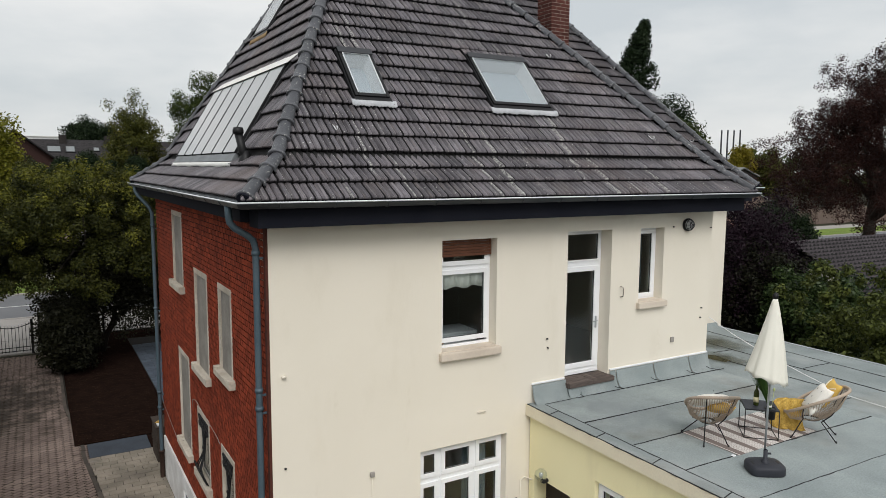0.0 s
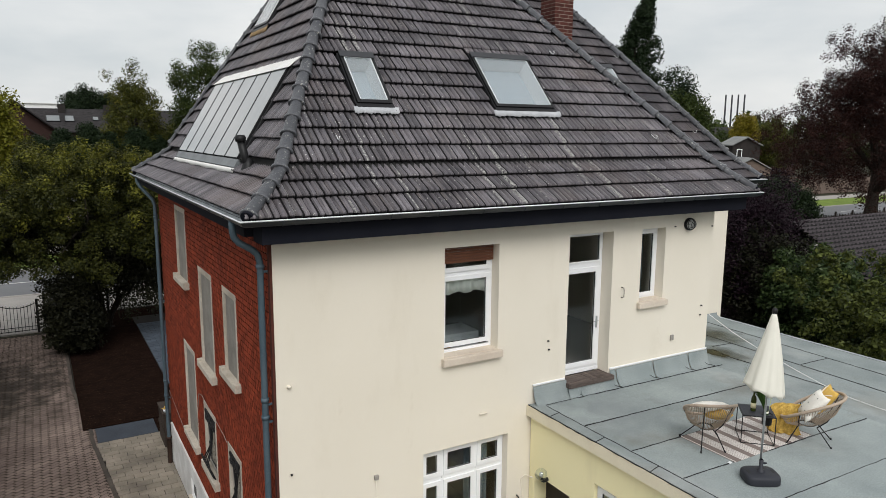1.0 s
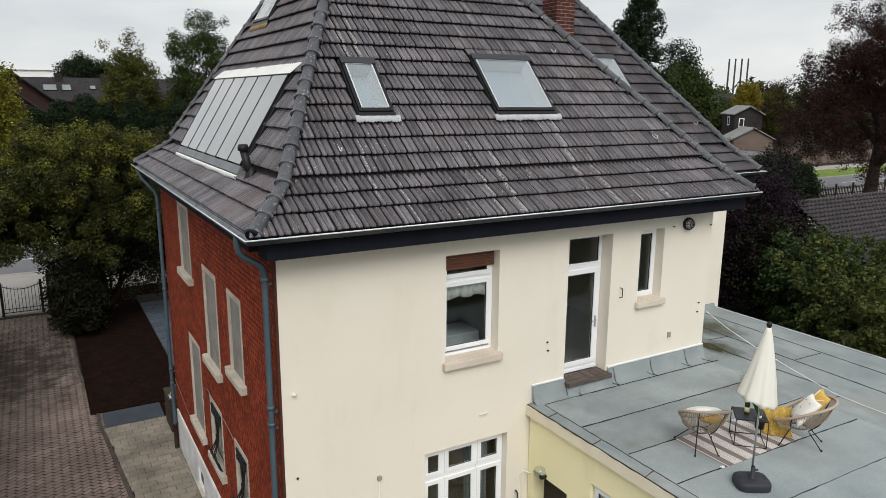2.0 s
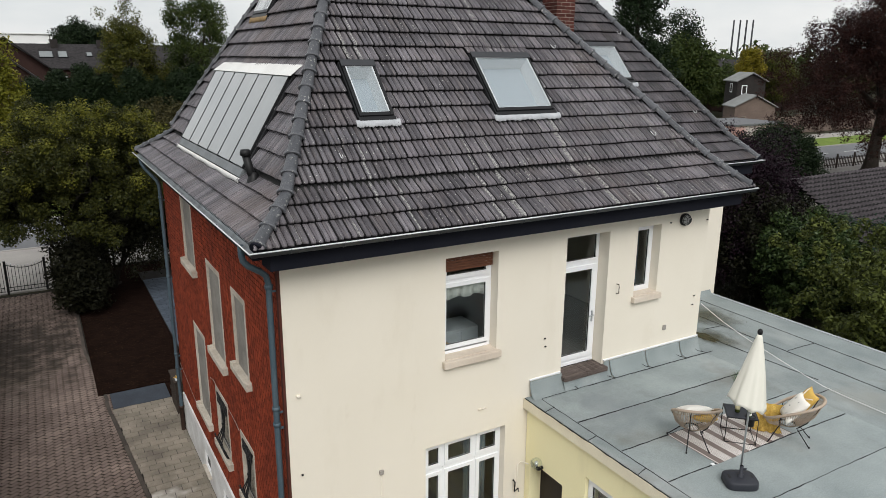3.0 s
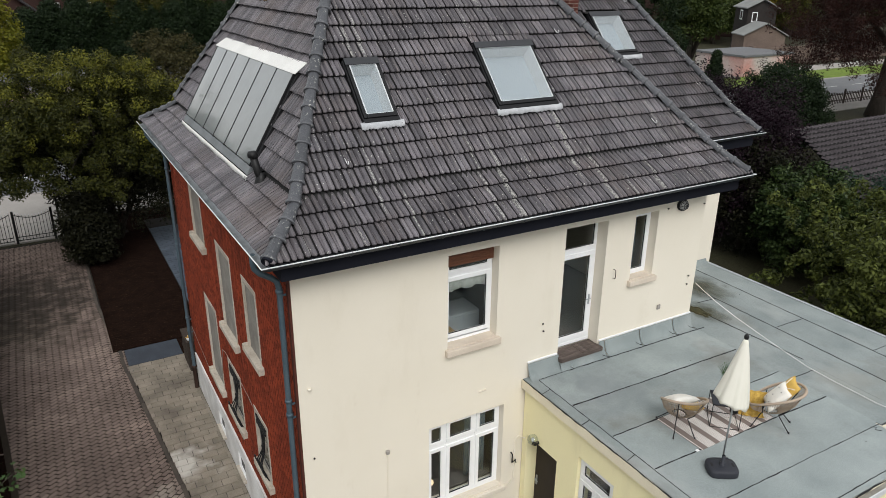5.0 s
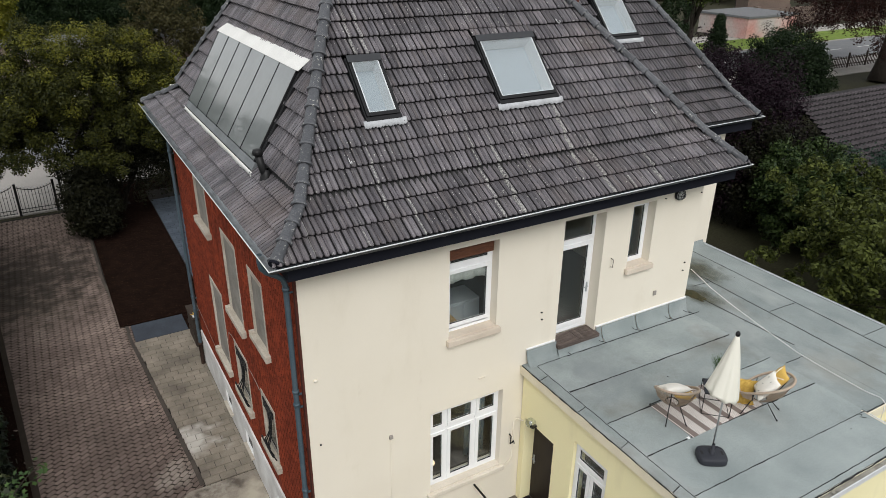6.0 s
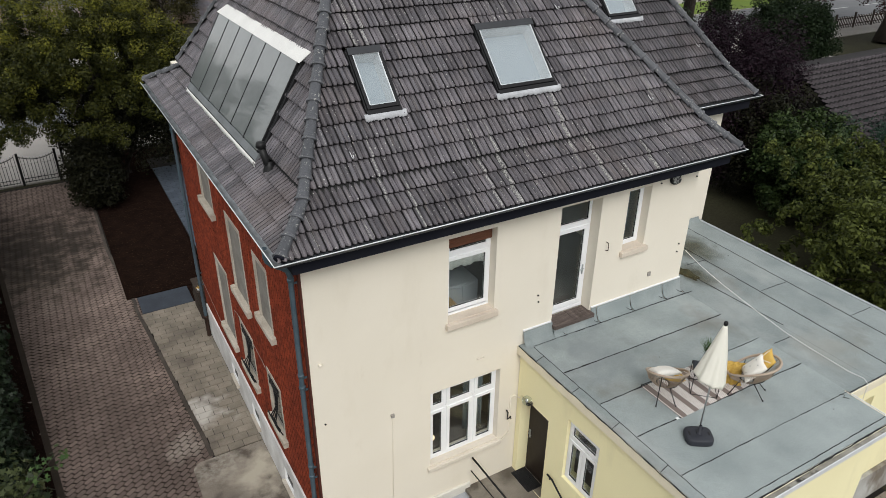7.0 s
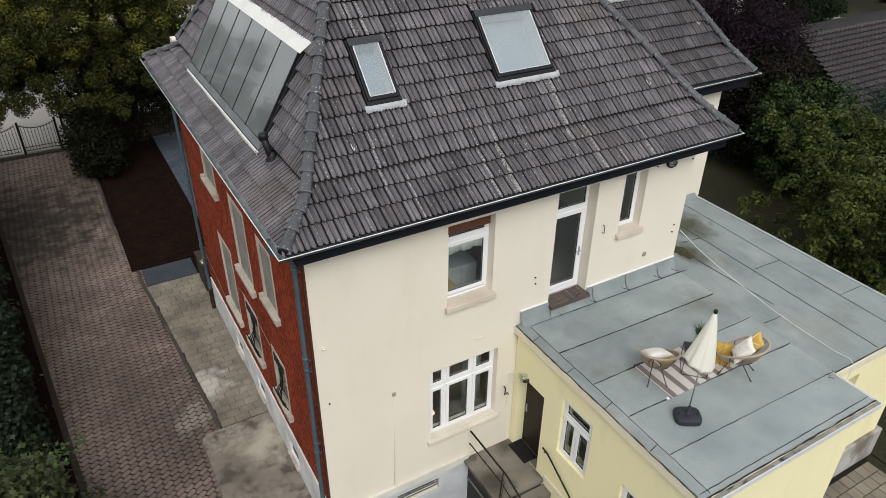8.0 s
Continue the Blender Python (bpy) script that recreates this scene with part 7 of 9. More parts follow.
tagged(part("back_yard", bm, M_CONC, None), "worn concrete yard behind the house", "yard", "", "structure")
tagged(part("house_margin", boxed(-0.02, 12.0, 10.0, 13.4, -0.055, -0.02), M_SOIL, None), "dark earth along the house", "bed", "", "structure")
drive = thing("driveway", (-3.3, 10, 0), "driveway of brown wavy interlocking pavers", "driveway", "", "structure")
part("bed", boxed(-6.4, 0.06, -14, 25.0, -0.05, -0.03), M_JOINT, drive)
EDGE_X = lambda y: -4.65 - 0.0857 * (y - 6.4)     # the driveway's slanting edge
def slanted(x0, x1, y0, y1, z0, z1):
    bm = bmesh.new()
    q = [(EDGE_X(y0) + x0, y0), (EDGE_X(y0) + x1, y0), (EDGE_X(y1) + x1, y1), (EDGE_X(y1) + x0, y1)]
    lo, hi = [bm.verts.new((*p, z0)) for p in q], [bm.verts.new((*p, z1)) for p in q]
    bm.faces.new(hi)
    for k in range(4):
        bm.faces.new((lo[k], lo[(k + 1) % 4], hi[(k + 1) % 4], hi[k]))
    return bm


tagged(part("soil_strip", slanted(-1.0, -0.06, -10, 25.0, -0.029, 0.004), M_SOIL, None), "dark strip of earth under the hedge", "bed", "", "structure")
tagged(part("driveway_edge", slanted(-0.06, 0.09, -10, 25.0, -0.029, 0.016), M_PEDGE, None), "low worn kerb along the driveway", "kerb", "", "structure")
road = tagged(part("road", boxed(-400, 400, 33.4, 41.3, -0.055, -0.035), M_ASPHALT, None), "grey asphalt street with dashed white line", "road", "", "structure")
M_LINE = material("white_road_paint", (0.62, 0.62, 0.60), 0.8, (0.5, 0.5, 0.48), 3, 0.6, 30, 0.1, 0.1)
for k in range(-8, 30):
    part("lane_mark", boxed(k * 6.0, k * 6.0 + 3.0, 37.3, 37.42, -0.034, -0.031), M_LINE, road)
tagged(part("pavement", boxed(-400, 400, 28.0, 33.2, -0.055, 0.02, 0.0), M_WALKWAY, None), "pale pavement along the street", "pavement", "", "structure")
tagged(part("pavement", boxed(-30, -2.02, 25.3, 27.98, -0.055, 0.01, 0.0), M_WALKWAY, None), "pale pavement along the street", "pavement", "", "structure")
tagged(part("kerb", boxed(-400, 400, 33.2, 33.4, -0.055, 0.06, 0.01), M_WALKWAY, None), "pale kerb along the street", "kerb", "", "structure")
tagged(part("kerb", boxed(-400, 400, 41.3, 41.5, -0.055, 0.06, 0.01), M_WALKWAY, None), "pale kerb along the street", "kerb", "", "structure")
M_VERGE = material("bright_verge_grass", (0.14, 0.20, 0.030), 0.95, (0.09, 0.13, 0.025), 0.5, 0.7, 14, 0.3, 0.5, 30, position=True)
tagged(part("verge", boxed(-400, 400, 41.5, 47.0, -0.05, 0.03), M_VERGE, None), "green grass verge along the street", "verge", "", "structure")
tagged(part("pavement", boxed(-400, 400, 47.0, 50.5, -0.05, 0.02), M_WALKWAY, None), "far pavement of the street", "pavement", "", "structure")
tagged(part("planting_bed", boxed(-1.92, 0.88, 12.86, 24.4, -0.05, 0.03), M_SOIL, None), "bare dark mulch bed", "bed", "", "structure")
strip = tagged(part("gravel_strip", boxed(-1.60, 0.0, 11.74, 12.84, -0.05, 0.012, 0.006), M_ANTH, None), "anthracite strip before the bed", "strip", "", "structure")
M_SLABC = material("stained_concrete", (0.25, 0.218, 0.18), 0.9, (0.165, 0.14, 0.115), 1.2, 0.8, 40, 0.15, 0.25, position=True)
stain(M_SLABC, (0.075, 0.060, 0.048), 0.9, 0.44, 0.54, 0.85, gate=3)
stain(M_SLABC, (0.34, 0.315, 0.265), 0.8, 0.50, 0.64, 0.6, gate=9)
stain_and_shade_patch(M_SLABC, -0.35, 3.3, 0.75, (0.46, 0.415, 0.33), 0.75)
stain_and_shade_patch(M_SLABC, -1.2, 2.7, 0.5, (0.10, 0.088, 0.075), 0.6)
bm = bmesh.new()
box(bm, -1.70, 0.04, -6.0, 4.07, -0.05, 0.02)
box(bm, -1.45, 0.04, 4.07, 4.32, -0.05, 0.02)
fan = [bm.verts.new((-1.45, 4.07, 0.02))] + [bm.verts.new((-1.45 - 0.25 * math.cos(a * math.pi / 16), 4.07 + 0.25 * math.sin(a * math.pi / 16), 0.02)) for a in range(9)]
for k in range(1, 9):
    bm.faces.new((fan[0], fan[k + 1], fan[k]))
tagged(part("concrete_slab", bm, M_SLABC, None), "stained concrete slab beside the house", "slab", "", "structure")
bm = bmesh.new()
box(bm, 0.9, 4.2, 12.8, 26.0, -0.05, 0.0)
bluep = tagged(part("front_path", bm, M_JOINT, None), "blue-grey block path behind the house", "path", "", "structure")


def blocks(parent, name, x0, x1, y0, y1, w, l, mat, z, gap=0.006, seed=1):
    """Rectangular blocks in running bond, each a piece of its own; courses run along y."""
    rng = random.Random(seed)
    bm = bmesh.new()
    box(bm, -l / 2 + gap, l / 2 - gap, -w / 2 + gap, w / 2 - gap, -0.04, 0.0, 0.006)
    me = bpy.data.meshes.new(name); bm.to_mesh(me); bm.free(); me.materials.append(mat)
    rows = int((y1 - y0) / w)
    for r in range(rows):
        left = x0(y0 + (r + 0.5) * w) if callable(x0) else x0
        x = (-3.0 if callable(x0) else x0) - (l / 2 if r % 2 else 0)
        while x < x1 - 0.02:
            a, b = max(x, left), min(x + l, x1)
            if b - a > 0.05:
                ob = attach(new(name, me), parent)
                ob.matrix_basis = Matrix.Translation(((a + b) / 2, y0 + (r + 0.5) * w, z + rng.uniform(-0.004, 0.004))) @ pose(0, 0, 0, rng.uniform(-0.6, 0.6), rng.uniform(-0.6, 0.6), rng.uniform(-0.4, 0.4)) @ Matrix.Diagonal(((b - a) / l, 1, 1, 1))
            x += l


side = thing("side_path", (-0.7, 8, 0), "path of pale grey concrete blocks along the house", "path", "", "structure")
part("bed", boxed(-1.66, 0.045, 4.33, 11.73, -0.029, -0.012), M_JOINT, side)
blocks(side, "paving_block", lambda y: -1.16 - 0.50 * min(1.0, max(0.0, (y - 4.9)) / 7.0), 0.04, 4.36, 11.72, 0.245, 0.37, M_SLABP, 0.018, seed=31)
blocks(bluep, "paving_block", 0.92, 3.6, 12.9, 24.6, 0.22, 0.40, M_BLUE, 0.02, 0.009, seed=32)
# kerb stones between path, bed and driveway
bmk = boxed(-0.05, 0.05, -0.495, 0.495, -0.1, 0.040, 0.010)
mek = bpy.data.meshes.new("kerb_stone"); bmk.to_mesh(mek); bmk.free(); mek.materials.append(M_KERB)
edge = thing("path_edging", (-1.5, 8, 0), "row of worn edging stones beside the driveway", "edging", "", "structure")
KERB_X = lambda y: -1.22 - 0.50 * min(1.0, max(0.0, (y - 4.9) / 7.0)) - 0.30 * max(0.0, min(1.0, (y - 12.8) / 4.0))
for k in range(20):
    y = 4.9 + k * 1.0
    ob = attach(new("kerb_stone", mek), edge)
    ob.matrix_basis = pose(KERB_X(y), y, -0.018, 0, 0, math.degrees(math.atan2(KERB_X(y - 0.5) - KERB_X(y + 0.5), 1.0)))

M_BOXW = material("brown_stained_board", (0.060, 0.045, 0.036), 0.85, (0.036, 0.028, 0.023), 3, 0.7, 40, 0.2, 0.3, position=True)
gb = thing("storage_box", (0.1, 10.9, 0.0), "brown board box behind the corner of the house", "box")
part("body", boxed(0.0, 0.40, 10.5, 11.45, 0.0, 0.98, 0.01), M_BOXW, gb)
part("lid", boxed(-0.03, 0.43, 10.47, 11.48, 0.982, 1.01, 0.008), M_BOXW, gb)
part("batten", boxed(-0.02, -0.002, 10.5, 11.45, 0.45, 0.55, 0.004), M_BOXW, gb)
fp = thing("flower_pot", (0.06, 10.6, 1.012), "small white pot with yellow flowers on the box", "plant")
part("pot", lathe([(0, 0), (0.04, 0), (0.055, 0.09), (0.05, 0.09), (0.04, 0.07), (0, 0.07)], 14, (0.06, 10.6, 1.012)), M_PVC, fp, "white pot", True)
frg = np.random.default_rng(12)
fv = [(0.06 + frg.normal() * 0.035, 10.6 + frg.normal() * 0.035, 1.14 + frg.normal() * 0.02) for _ in range(14)]
bm = bmesh.new()
for q in fv:
    bmesh.ops.create_icosphere(bm, subdivisions=1, radius=0.016, matrix=Matrix.Translation(q))
    tube(bm, [(0.06, 10.6, 1.08), q], 0.003, 4)
part("flower", bm, M_CUSH_Y, fp)

yard = thing("yard_paving", (10.5, -6.5, 0), "weathered grey block paving beside the annex", "paving", "", "structure")
part("bed", boxed(9.02, 12.2, -9.0, -4.22, -0.05, -0.02), M_JOINT, yard)
blocks(yard, "paving_block", 9.04, 12.15, -8.6, -4.24, 0.30, 0.30, M_SLABP, 0.012, 0.009, seed=33)
tagged(part("gravel_patch", boxed(45.0, 52.0, 20.0, 24.6, -0.05, -0.01), M_WALKWAY, None), "pale gravel patch in the garden", "gravel", "", "structure")
# wavy pavers: one shape, shared
def wavy_paver():
    """An S-edged interlocking paver about 20 x 16.5 cm, lobed at two opposite corners."""
    lx, ly, n, gap = 0.20, 0.165, 12, 0.0065
    wave = lambda t: -0.046 * math.sin(2 * math.pi * t)
    bow = lambda t: -0.034 * math.sin(2 * math.pi * t)
    hook = lambda t: 0.016 * math.sin(4 * math.pi * t)
    low = [(-lx / 2 + gap + (lx - 2 * gap) * k / n + hook(k / n), -ly / 2 + gap + wave(k / n)) for k in range(n + 1)]
    right = [(lx / 2 - gap + bow(k / 4), -ly / 2 + gap + (ly - 2 * gap) * k / 4) for k in range(1, 4)]
    high = [(lx / 2 - gap - (lx - 2 * gap) * k / n + hook(1 - k / n), ly / 2 - gap + wave(1 - k / n)) for k in range(n + 1)]
    left = [(-lx / 2 + gap + bow(1 - k / 4), ly / 2 - gap - (ly - 2 * gap) * k / 4) for k in range(1, 4)]
    pts = low + right + high + left
    k = len(pts)
    V = [(x * 0.96, y * 0.95, 0.0) for x, y in pts] + [(x, y, -0.008) for x, y in pts] + [(x, y, -0.035) for x, y in pts]
    F = [tuple(range(k))]
    for a in range(k):
        b = (a + 1) % k
        F += [(k + a, k + b, b, a), (2 * k + a, 2 * k + b, k + b, k + a)]
    return V, F


PV, PF = wavy_paver()
pme = bpy.data.meshes.new("paver"); pme.from_pydata(PV, [], PF); pme.materials.append(M_PAVER); pme.materials.append(M_PEDGE)
PS = [0] + [1] * (len(PF) - 1)
pme.polygons.foreach_set("material_index", PS)
prng = random.Random(77)
V, F, SL, singles = [], [], [], 0
for r in range(int(24.5 / 0.165)):
    y = 0.4 + r * 0.165
    x = EDGE_X(y) + 0.10 - math.fmod(EDGE_X(y), 0.20)
    x -= 0.20 if x > EDGE_X(y) + 0.08 else 0.0
    x_end = -1.66 if y < 4.35 else KERB_X(y) + 0.03
    while x < x_end:
        m = Matrix.Translation((x, y, prng.uniform(-0.004, 0.003) + 0.004 * noise.noise(Vector((x, y, 0)) * 0.8))) @ pose(0, 0, 0, prng.uniform(-1, 1), prng.uniform(-1, 1), prng.uniform(-0.8, 0.8))
        if singles < 300 and 3.6 < y < 8.2 and x > -3.2:
            ob = attach(new("paver", pme), drive)
            ob.matrix_basis = m
            singles += 1
        else:
            k = len(V)
            V += [m @ Vector(v) for v in PV]
            F += [tuple(k + q for q in f) for f in PF]
            SL += PS
        x += 0.20
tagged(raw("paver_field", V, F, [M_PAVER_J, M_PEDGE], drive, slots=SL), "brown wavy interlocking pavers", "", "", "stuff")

# ---------------------------------------------------------------- small red hung tiles of the left wall
M_RED = material("red_clay_wall_tile", (0.265, 0.048, 0.021), 0.8, (0.120, 0.025, 0.015), 1.3, 0.55, 70, 0.18, 0.2, piece=0.28, spec=0.12, position=True)
M_RED_J = material("red_clay_wall_tiles_joined", (0.265, 0.048, 0.021), 0.8, (0.120, 0.025, 0.015), 1.3, 0.55, 70, 0.18, 0.2, piece=0.28, spec=0.12, island=True, position=True)
TW, TH = 0.110, 0.092
TG, TT_ = 0.0060, TH - 0.016
tv = [(-TW / 2 + TG, -0.017, 0.0), (TW / 2 - TG, -0.017, 0.0), (TW / 2 - TG, -0.011, TT_), (-TW / 2 + TG, -0.011, TT_),
      (-TW / 2 + TG, 0.002, 0.0), (TW / 2 - TG, 0.002, 0.0), (TW / 2 - TG, 0.004, TT_), (-TW / 2 + TG, 0.004, TT_)]
tf = [(0, 1, 2, 3), (4, 5, 1, 0), (0, 3, 7, 4), (1, 5, 6, 2), (3, 2, 6, 7)]
tme = bpy.data.meshes.new("wall_tile"); tme.from_pydata(tv, [], tf); tme.materials.append(M_RED)
# edge faces are darker, so the joints read as dark lines
M_REDGE = material("dark_tile_edge", (0.060, 0.020, 0.014), 0.95, (0.035, 0.014, 0.011), 6, 0.6, 60, 0.2, 0.1, position=True, spec=0.02)
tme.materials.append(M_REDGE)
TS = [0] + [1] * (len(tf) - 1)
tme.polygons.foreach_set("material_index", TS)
clad = thing_part("tile_cladding", house, "small red clay tiles hung in offset rows")
V, F, SL, singles = [], [], [], 0
trng = random.Random(9)
rows = int((7.36 - 1.12) / TH)
for r in range(rows):
    z = 1.12 + r * TH
    y = 0.10 + (TW / 2 if r % 2 else 0.0)
    while y < 9.72:
        lo_y, hi_y = y - TW / 2, y + TW / 2
        for y0, y1, z0, z1 in LW.values():
            if z0 - 0.08 < z < z1 + 0.01 and lo_y < y1 + 0.01 and hi_y > y0 - 0.01:
                lo_y, hi_y = (lo_y, y0 - 0.01) if y < (y0 + y1) / 2 else (y1 + 0.01, hi_y)
        if hi_y - lo_y > 0.02:
            cut_w = (hi_y - lo_y) / TW
            m = LEFT((lo_y + hi_y) / 2, z, X0 + 0.02) @ pose(0, 0, trng.uniform(-0.002, 0.002), trng.uniform(-1.2, 1.2), trng.uniform(-1.2, 1.2), trng.uniform(-1.0, 1.0)) @ Matrix.Diagonal((cut_w, 1, 1, 1))
            if cut_w > 0.99 and singles < 300 and y < 2.0 and 3.2 < z < 6.9:
                ob = attach(new("wall_tile", tme), clad)
                ob.matrix_basis = m
                singles += 1
            else:
                k = len(V)
                V += [m @ Vector(v) for v in tv]
                F += [tuple(k + q for q in f) for f in tf]
                SL += TS
        y += TW
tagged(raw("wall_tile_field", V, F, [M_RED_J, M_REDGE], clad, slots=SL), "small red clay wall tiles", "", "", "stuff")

part("corner_strip", boxed(X0 + 0.0, X0 + 0.038, 0.016, 0.10, 1.1, 7.3, 0.0), material("dark_red_corner_tile", (0.085, 0.026, 0.018), 0.85, (0.05, 0.018, 0.014), 8, 0.6, 40, 0.2, 0.2), clad)

# ---------------------------------------------------------------- trees, hedges, shrubs
M_BARK = material("grey_brown_bark", (0.038, 0.031, 0.025), 0.95, (0.02, 0.016, 0.013), 5, 0.8, 30, 0.3, 0.6, stretch=(1, 1, 0.25))


def leaves(rng, centres, spread, per, size, droop=0.3, up=0.5, flat=1.0):
    """Many small leaves, four points each, round the clump centres. Vertex and quad arrays."""
    c = np.repeat(np.asarray(centres, float), per, axis=0)
    n = len(c)
    d = rng.normal(size=(n, 3))
    d /= np.linalg.norm(d, axis=1)[:, None]
    c = c + d * (spread * rng.random(n) ** 0.45)[:, None] * np.array([1, 1, flat])
    nr = d * 0.9 + rng.normal(size=(n, 3)) * 0.55 + np.array([0, 0, up])
    nr /= np.linalg.norm(nr, axis=1)[:, None]
    t = np.cross(nr, rng.normal(size=(n, 3)))
    t /= np.linalg.norm(t, axis=1)[:, None]
    b = np.cross(nr, t)
    s = (size * rng.uniform(0.6, 1.25, n))[:, None]
    v = np.empty((n, 4, 3))
    v[:, 0] = c - t * s
    v[:, 1] = c + b * s * 0.52 + nr * s * 0.10
    v[:, 2] = c + t * s - nr * s * droop * 0.5
    v[:, 3] = c - b * s * 0.52 + nr * s * 0.10
    return v.reshape(-1, 3), np.arange(4 * n).reshape(n, 4)


def ivy_leaves(rng, centres, spread, per, size):
    """Five-lobed ivy leaves that face outwards and up, ten points each."""
    v, f = leaves(rng, centres, spread, per, size, 0.0, 0.7)
    q = v.reshape(-1, 4, 3)
    c, t, b = q.mean(axis=1), q[:, 2] - q[:, 0], (q[:, 1] - q[:, 3]) / 0.52
    out = np.empty((len(c), 10, 3))
    for k in range(10):
        r = (0.62, 0.26, 0.52, 0.24, 0.40, 0.16, 0.40, 0.24, 0.52, 0.26)[k]
        a = 2 * math.pi * k / 10
        out[:, k] = c + t * (r * math.cos(a)) + b * (r * math.sin(a))
    return out.reshape(-1, 3), np.arange(10 * len(c)).reshape(-1, 10)


def leaf_mesh(name, v, f, mat, parent, label=""):
    me = bpy.data.meshes.new(name)
    me.vertices.add(len(v)); me.vertices.foreach_set("co", v.astype(np.float32).ravel())
    me.loops.add(f.size); me.loops.foreach_set("vertex_index", f.astype(np.int32).ravel())
    me.polygons.add(len(f)); me.polygons.foreach_set("loop_start", np.arange(0, f.size, f.shape[1], dtype=np.int32))
    me.update(calc_edges=True)
    me.materials.append(mat)
    return attach(new(name, me), parent, label)


def lumps(rng, centre, radii, n, inner=0.55, lump=0.30, seed=0.0, low=-0.75, taper=0.0):
    """Clump centres in the outer shell of a crown whose outline bulges and dips."""
    out = []
    while len(out) < n:
        d = rng.normal(size=3)
        d /= np.linalg.norm(d)
        if d[2] < low:
            continue
        k = 1.0 + lump * noise.noise(Vector((d[0] * 1.9 + seed, d[1] * 1.9, d[2] * 1.9))) + 0.5 * lump * noise.noise(Vector((d[0] * 4.5, d[1] * 4.5 + seed, d[2] * 4.5)))
        r = k * (inner + (1 - inner) * rng.random() ** 0.6)
        k = 1 - taper * max(0.0, d[2] * r) if taper else 1.0
        out.append((centre[0] + d[0] * r * radii[0] * k, centre[1] + d[1] * r * radii[1] * k, centre[2] + d[2] * r * radii[2]))
    return out


def trunk_mesh(rng, base, height, radius, crown_c, radii, limbs):
    bm = bmesh.new()
    top = (crown_c[0], crown_c[1], min(base[2] + height, crown_c[2]))
    pts = []
    for k in range(6):
        t = k / 5
        pts.append((base[0] + (top[0] - base[0]) * t + rng.normal() * radius * 0.35 * t, base[1] + (top[1] - base[1]) * t + rng.normal() * radius * 0.35 * t, base[2] + (top[2] - base[2]) * t))
    tube(bm, pts, [radius * (1.35 if k == 0 else 1 - 0.13 * k) for k in range(6)], 10)
    boughs = []
    for k in range(limbs):
        a, i = rng.uniform(0, 6.28), 2 + k % 4
        p = Vector(pts[min(i, 5)])
        e = Vector((crown_c[0] + math.cos(a) * radii[0] * 0.75, crown_c[1] + math.sin(a) * radii[1] * 0.75, crown_c[2] + rng.uniform(-0.4, 0.6) * radii[2]))
        mid = p.lerp(e, 0.5) + Vector((0, 0, 0.12 * radii[2]))
        boughs.append(tube(bmesh.new(), [p, p.lerp(mid, 0.6), mid, e], [radius * 0.5, radius * 0.38, radius * 0.26, radius * 0.08], 7))
    return bm, boughs


def tree(name, label, base, crown_c, radii, mat, clumps, per, leaf, spread, radius=0.2, limbs=8, seed=1, inner=0.5, lump=0.3, low=-0.75, category="tree", taper=0.0):
    rng = np.random.default_rng(seed)
    t = thing(name, base, label, category)
    stem, boughs = trunk_mesh(rng, base, crown_c[2] - base[2], radius, crown_c, radii, limbs)
    part("trunk", stem, M_BARK, t)
    for b in boughs:
        part("limb", b, M_BARK, t)
    v, f = leaves(rng, lumps(rng, crown_c, radii, clumps, inner, lump, seed * 1.7, low, taper), spread, per, leaf)
    leaf_mesh("crown", v, f, mat, t)
    return t


def cone_tree(name, label, base, height, radius, mat, clumps, per, leaf, spread, seed=1, power=0.85, rough=0.3, lean=0.0):
    """A conifer: clumps that fall outwards from a straight stem."""
    rng = np.random.default_rng(seed)
    t = thing(name, base, label, "tree")
    part("trunk", tubed([base, (base[0], base[1], base[2] + height * 0.5), (base[0], base[1], base[2] + height * 0.96)], [0.02 * height, 0.013 * height, 0.02], 8), M_BARK, t)
    c = []
    for k in range(clumps):
        h = rng.random() ** 0.75
        a = rng.uniform(0, 6.283)
        r = radius * (1 - h) ** power * (0.55 + 0.45 * rng.random()) * (1 + rough * noise.noise(Vector((math.cos(a) * 2 + seed, math.sin(a) * 2, h * 6))))
        c.append((base[0] + r * math.cos(a) + lean * max(0.0, h - 0.8), base[1] + r * math.sin(a) - lean * max(0.0, h - 0.8), base[2] + height * (0.05 + 0.95 * h) - 0.15 * r))
    v, f = leaves(rng, c, spread, per, leaf, up=0.1)
    leaf_mesh("crown", v, f, mat, t)
    return t


L_MAG = leaf_material("magnolia_leaf", (0.006, 0.011, 0.004), (0.060, 0.062, 0.011))
L_DARK = leaf_material("dark_evergreen_leaf", (0.007, 0.015, 0.007), (0.02, 0.034, 0.012))
L_GREEN = leaf_material("mid_green_leaf", (0.018, 0.034, 0.009), (0.06, 0.078, 0.018))
L_HEDGE = leaf_material("beech_hedge_leaf", (0.005, 0.011, 0.004), (0.125, 0.148, 0.036))
L_LAUREL = leaf_material("glossy_laurel_leaf", (0.006, 0.018, 0.006), (0.072, 0.105, 0.034), 0.35)
L_PURPLE = leaf_material("dark_purple_leaf", (0.006, 0.003, 0.006), (0.022, 0.010, 0.017))
L_COPPER = leaf_material("copper_beech_leaf", (0.008, 0.004, 0.004), (0.046, 0.017, 0.013))
L_YELLOW = leaf_material("yellowing_leaf", (0.12, 0.105, 0.010), (0.25, 0.20, 0.02))
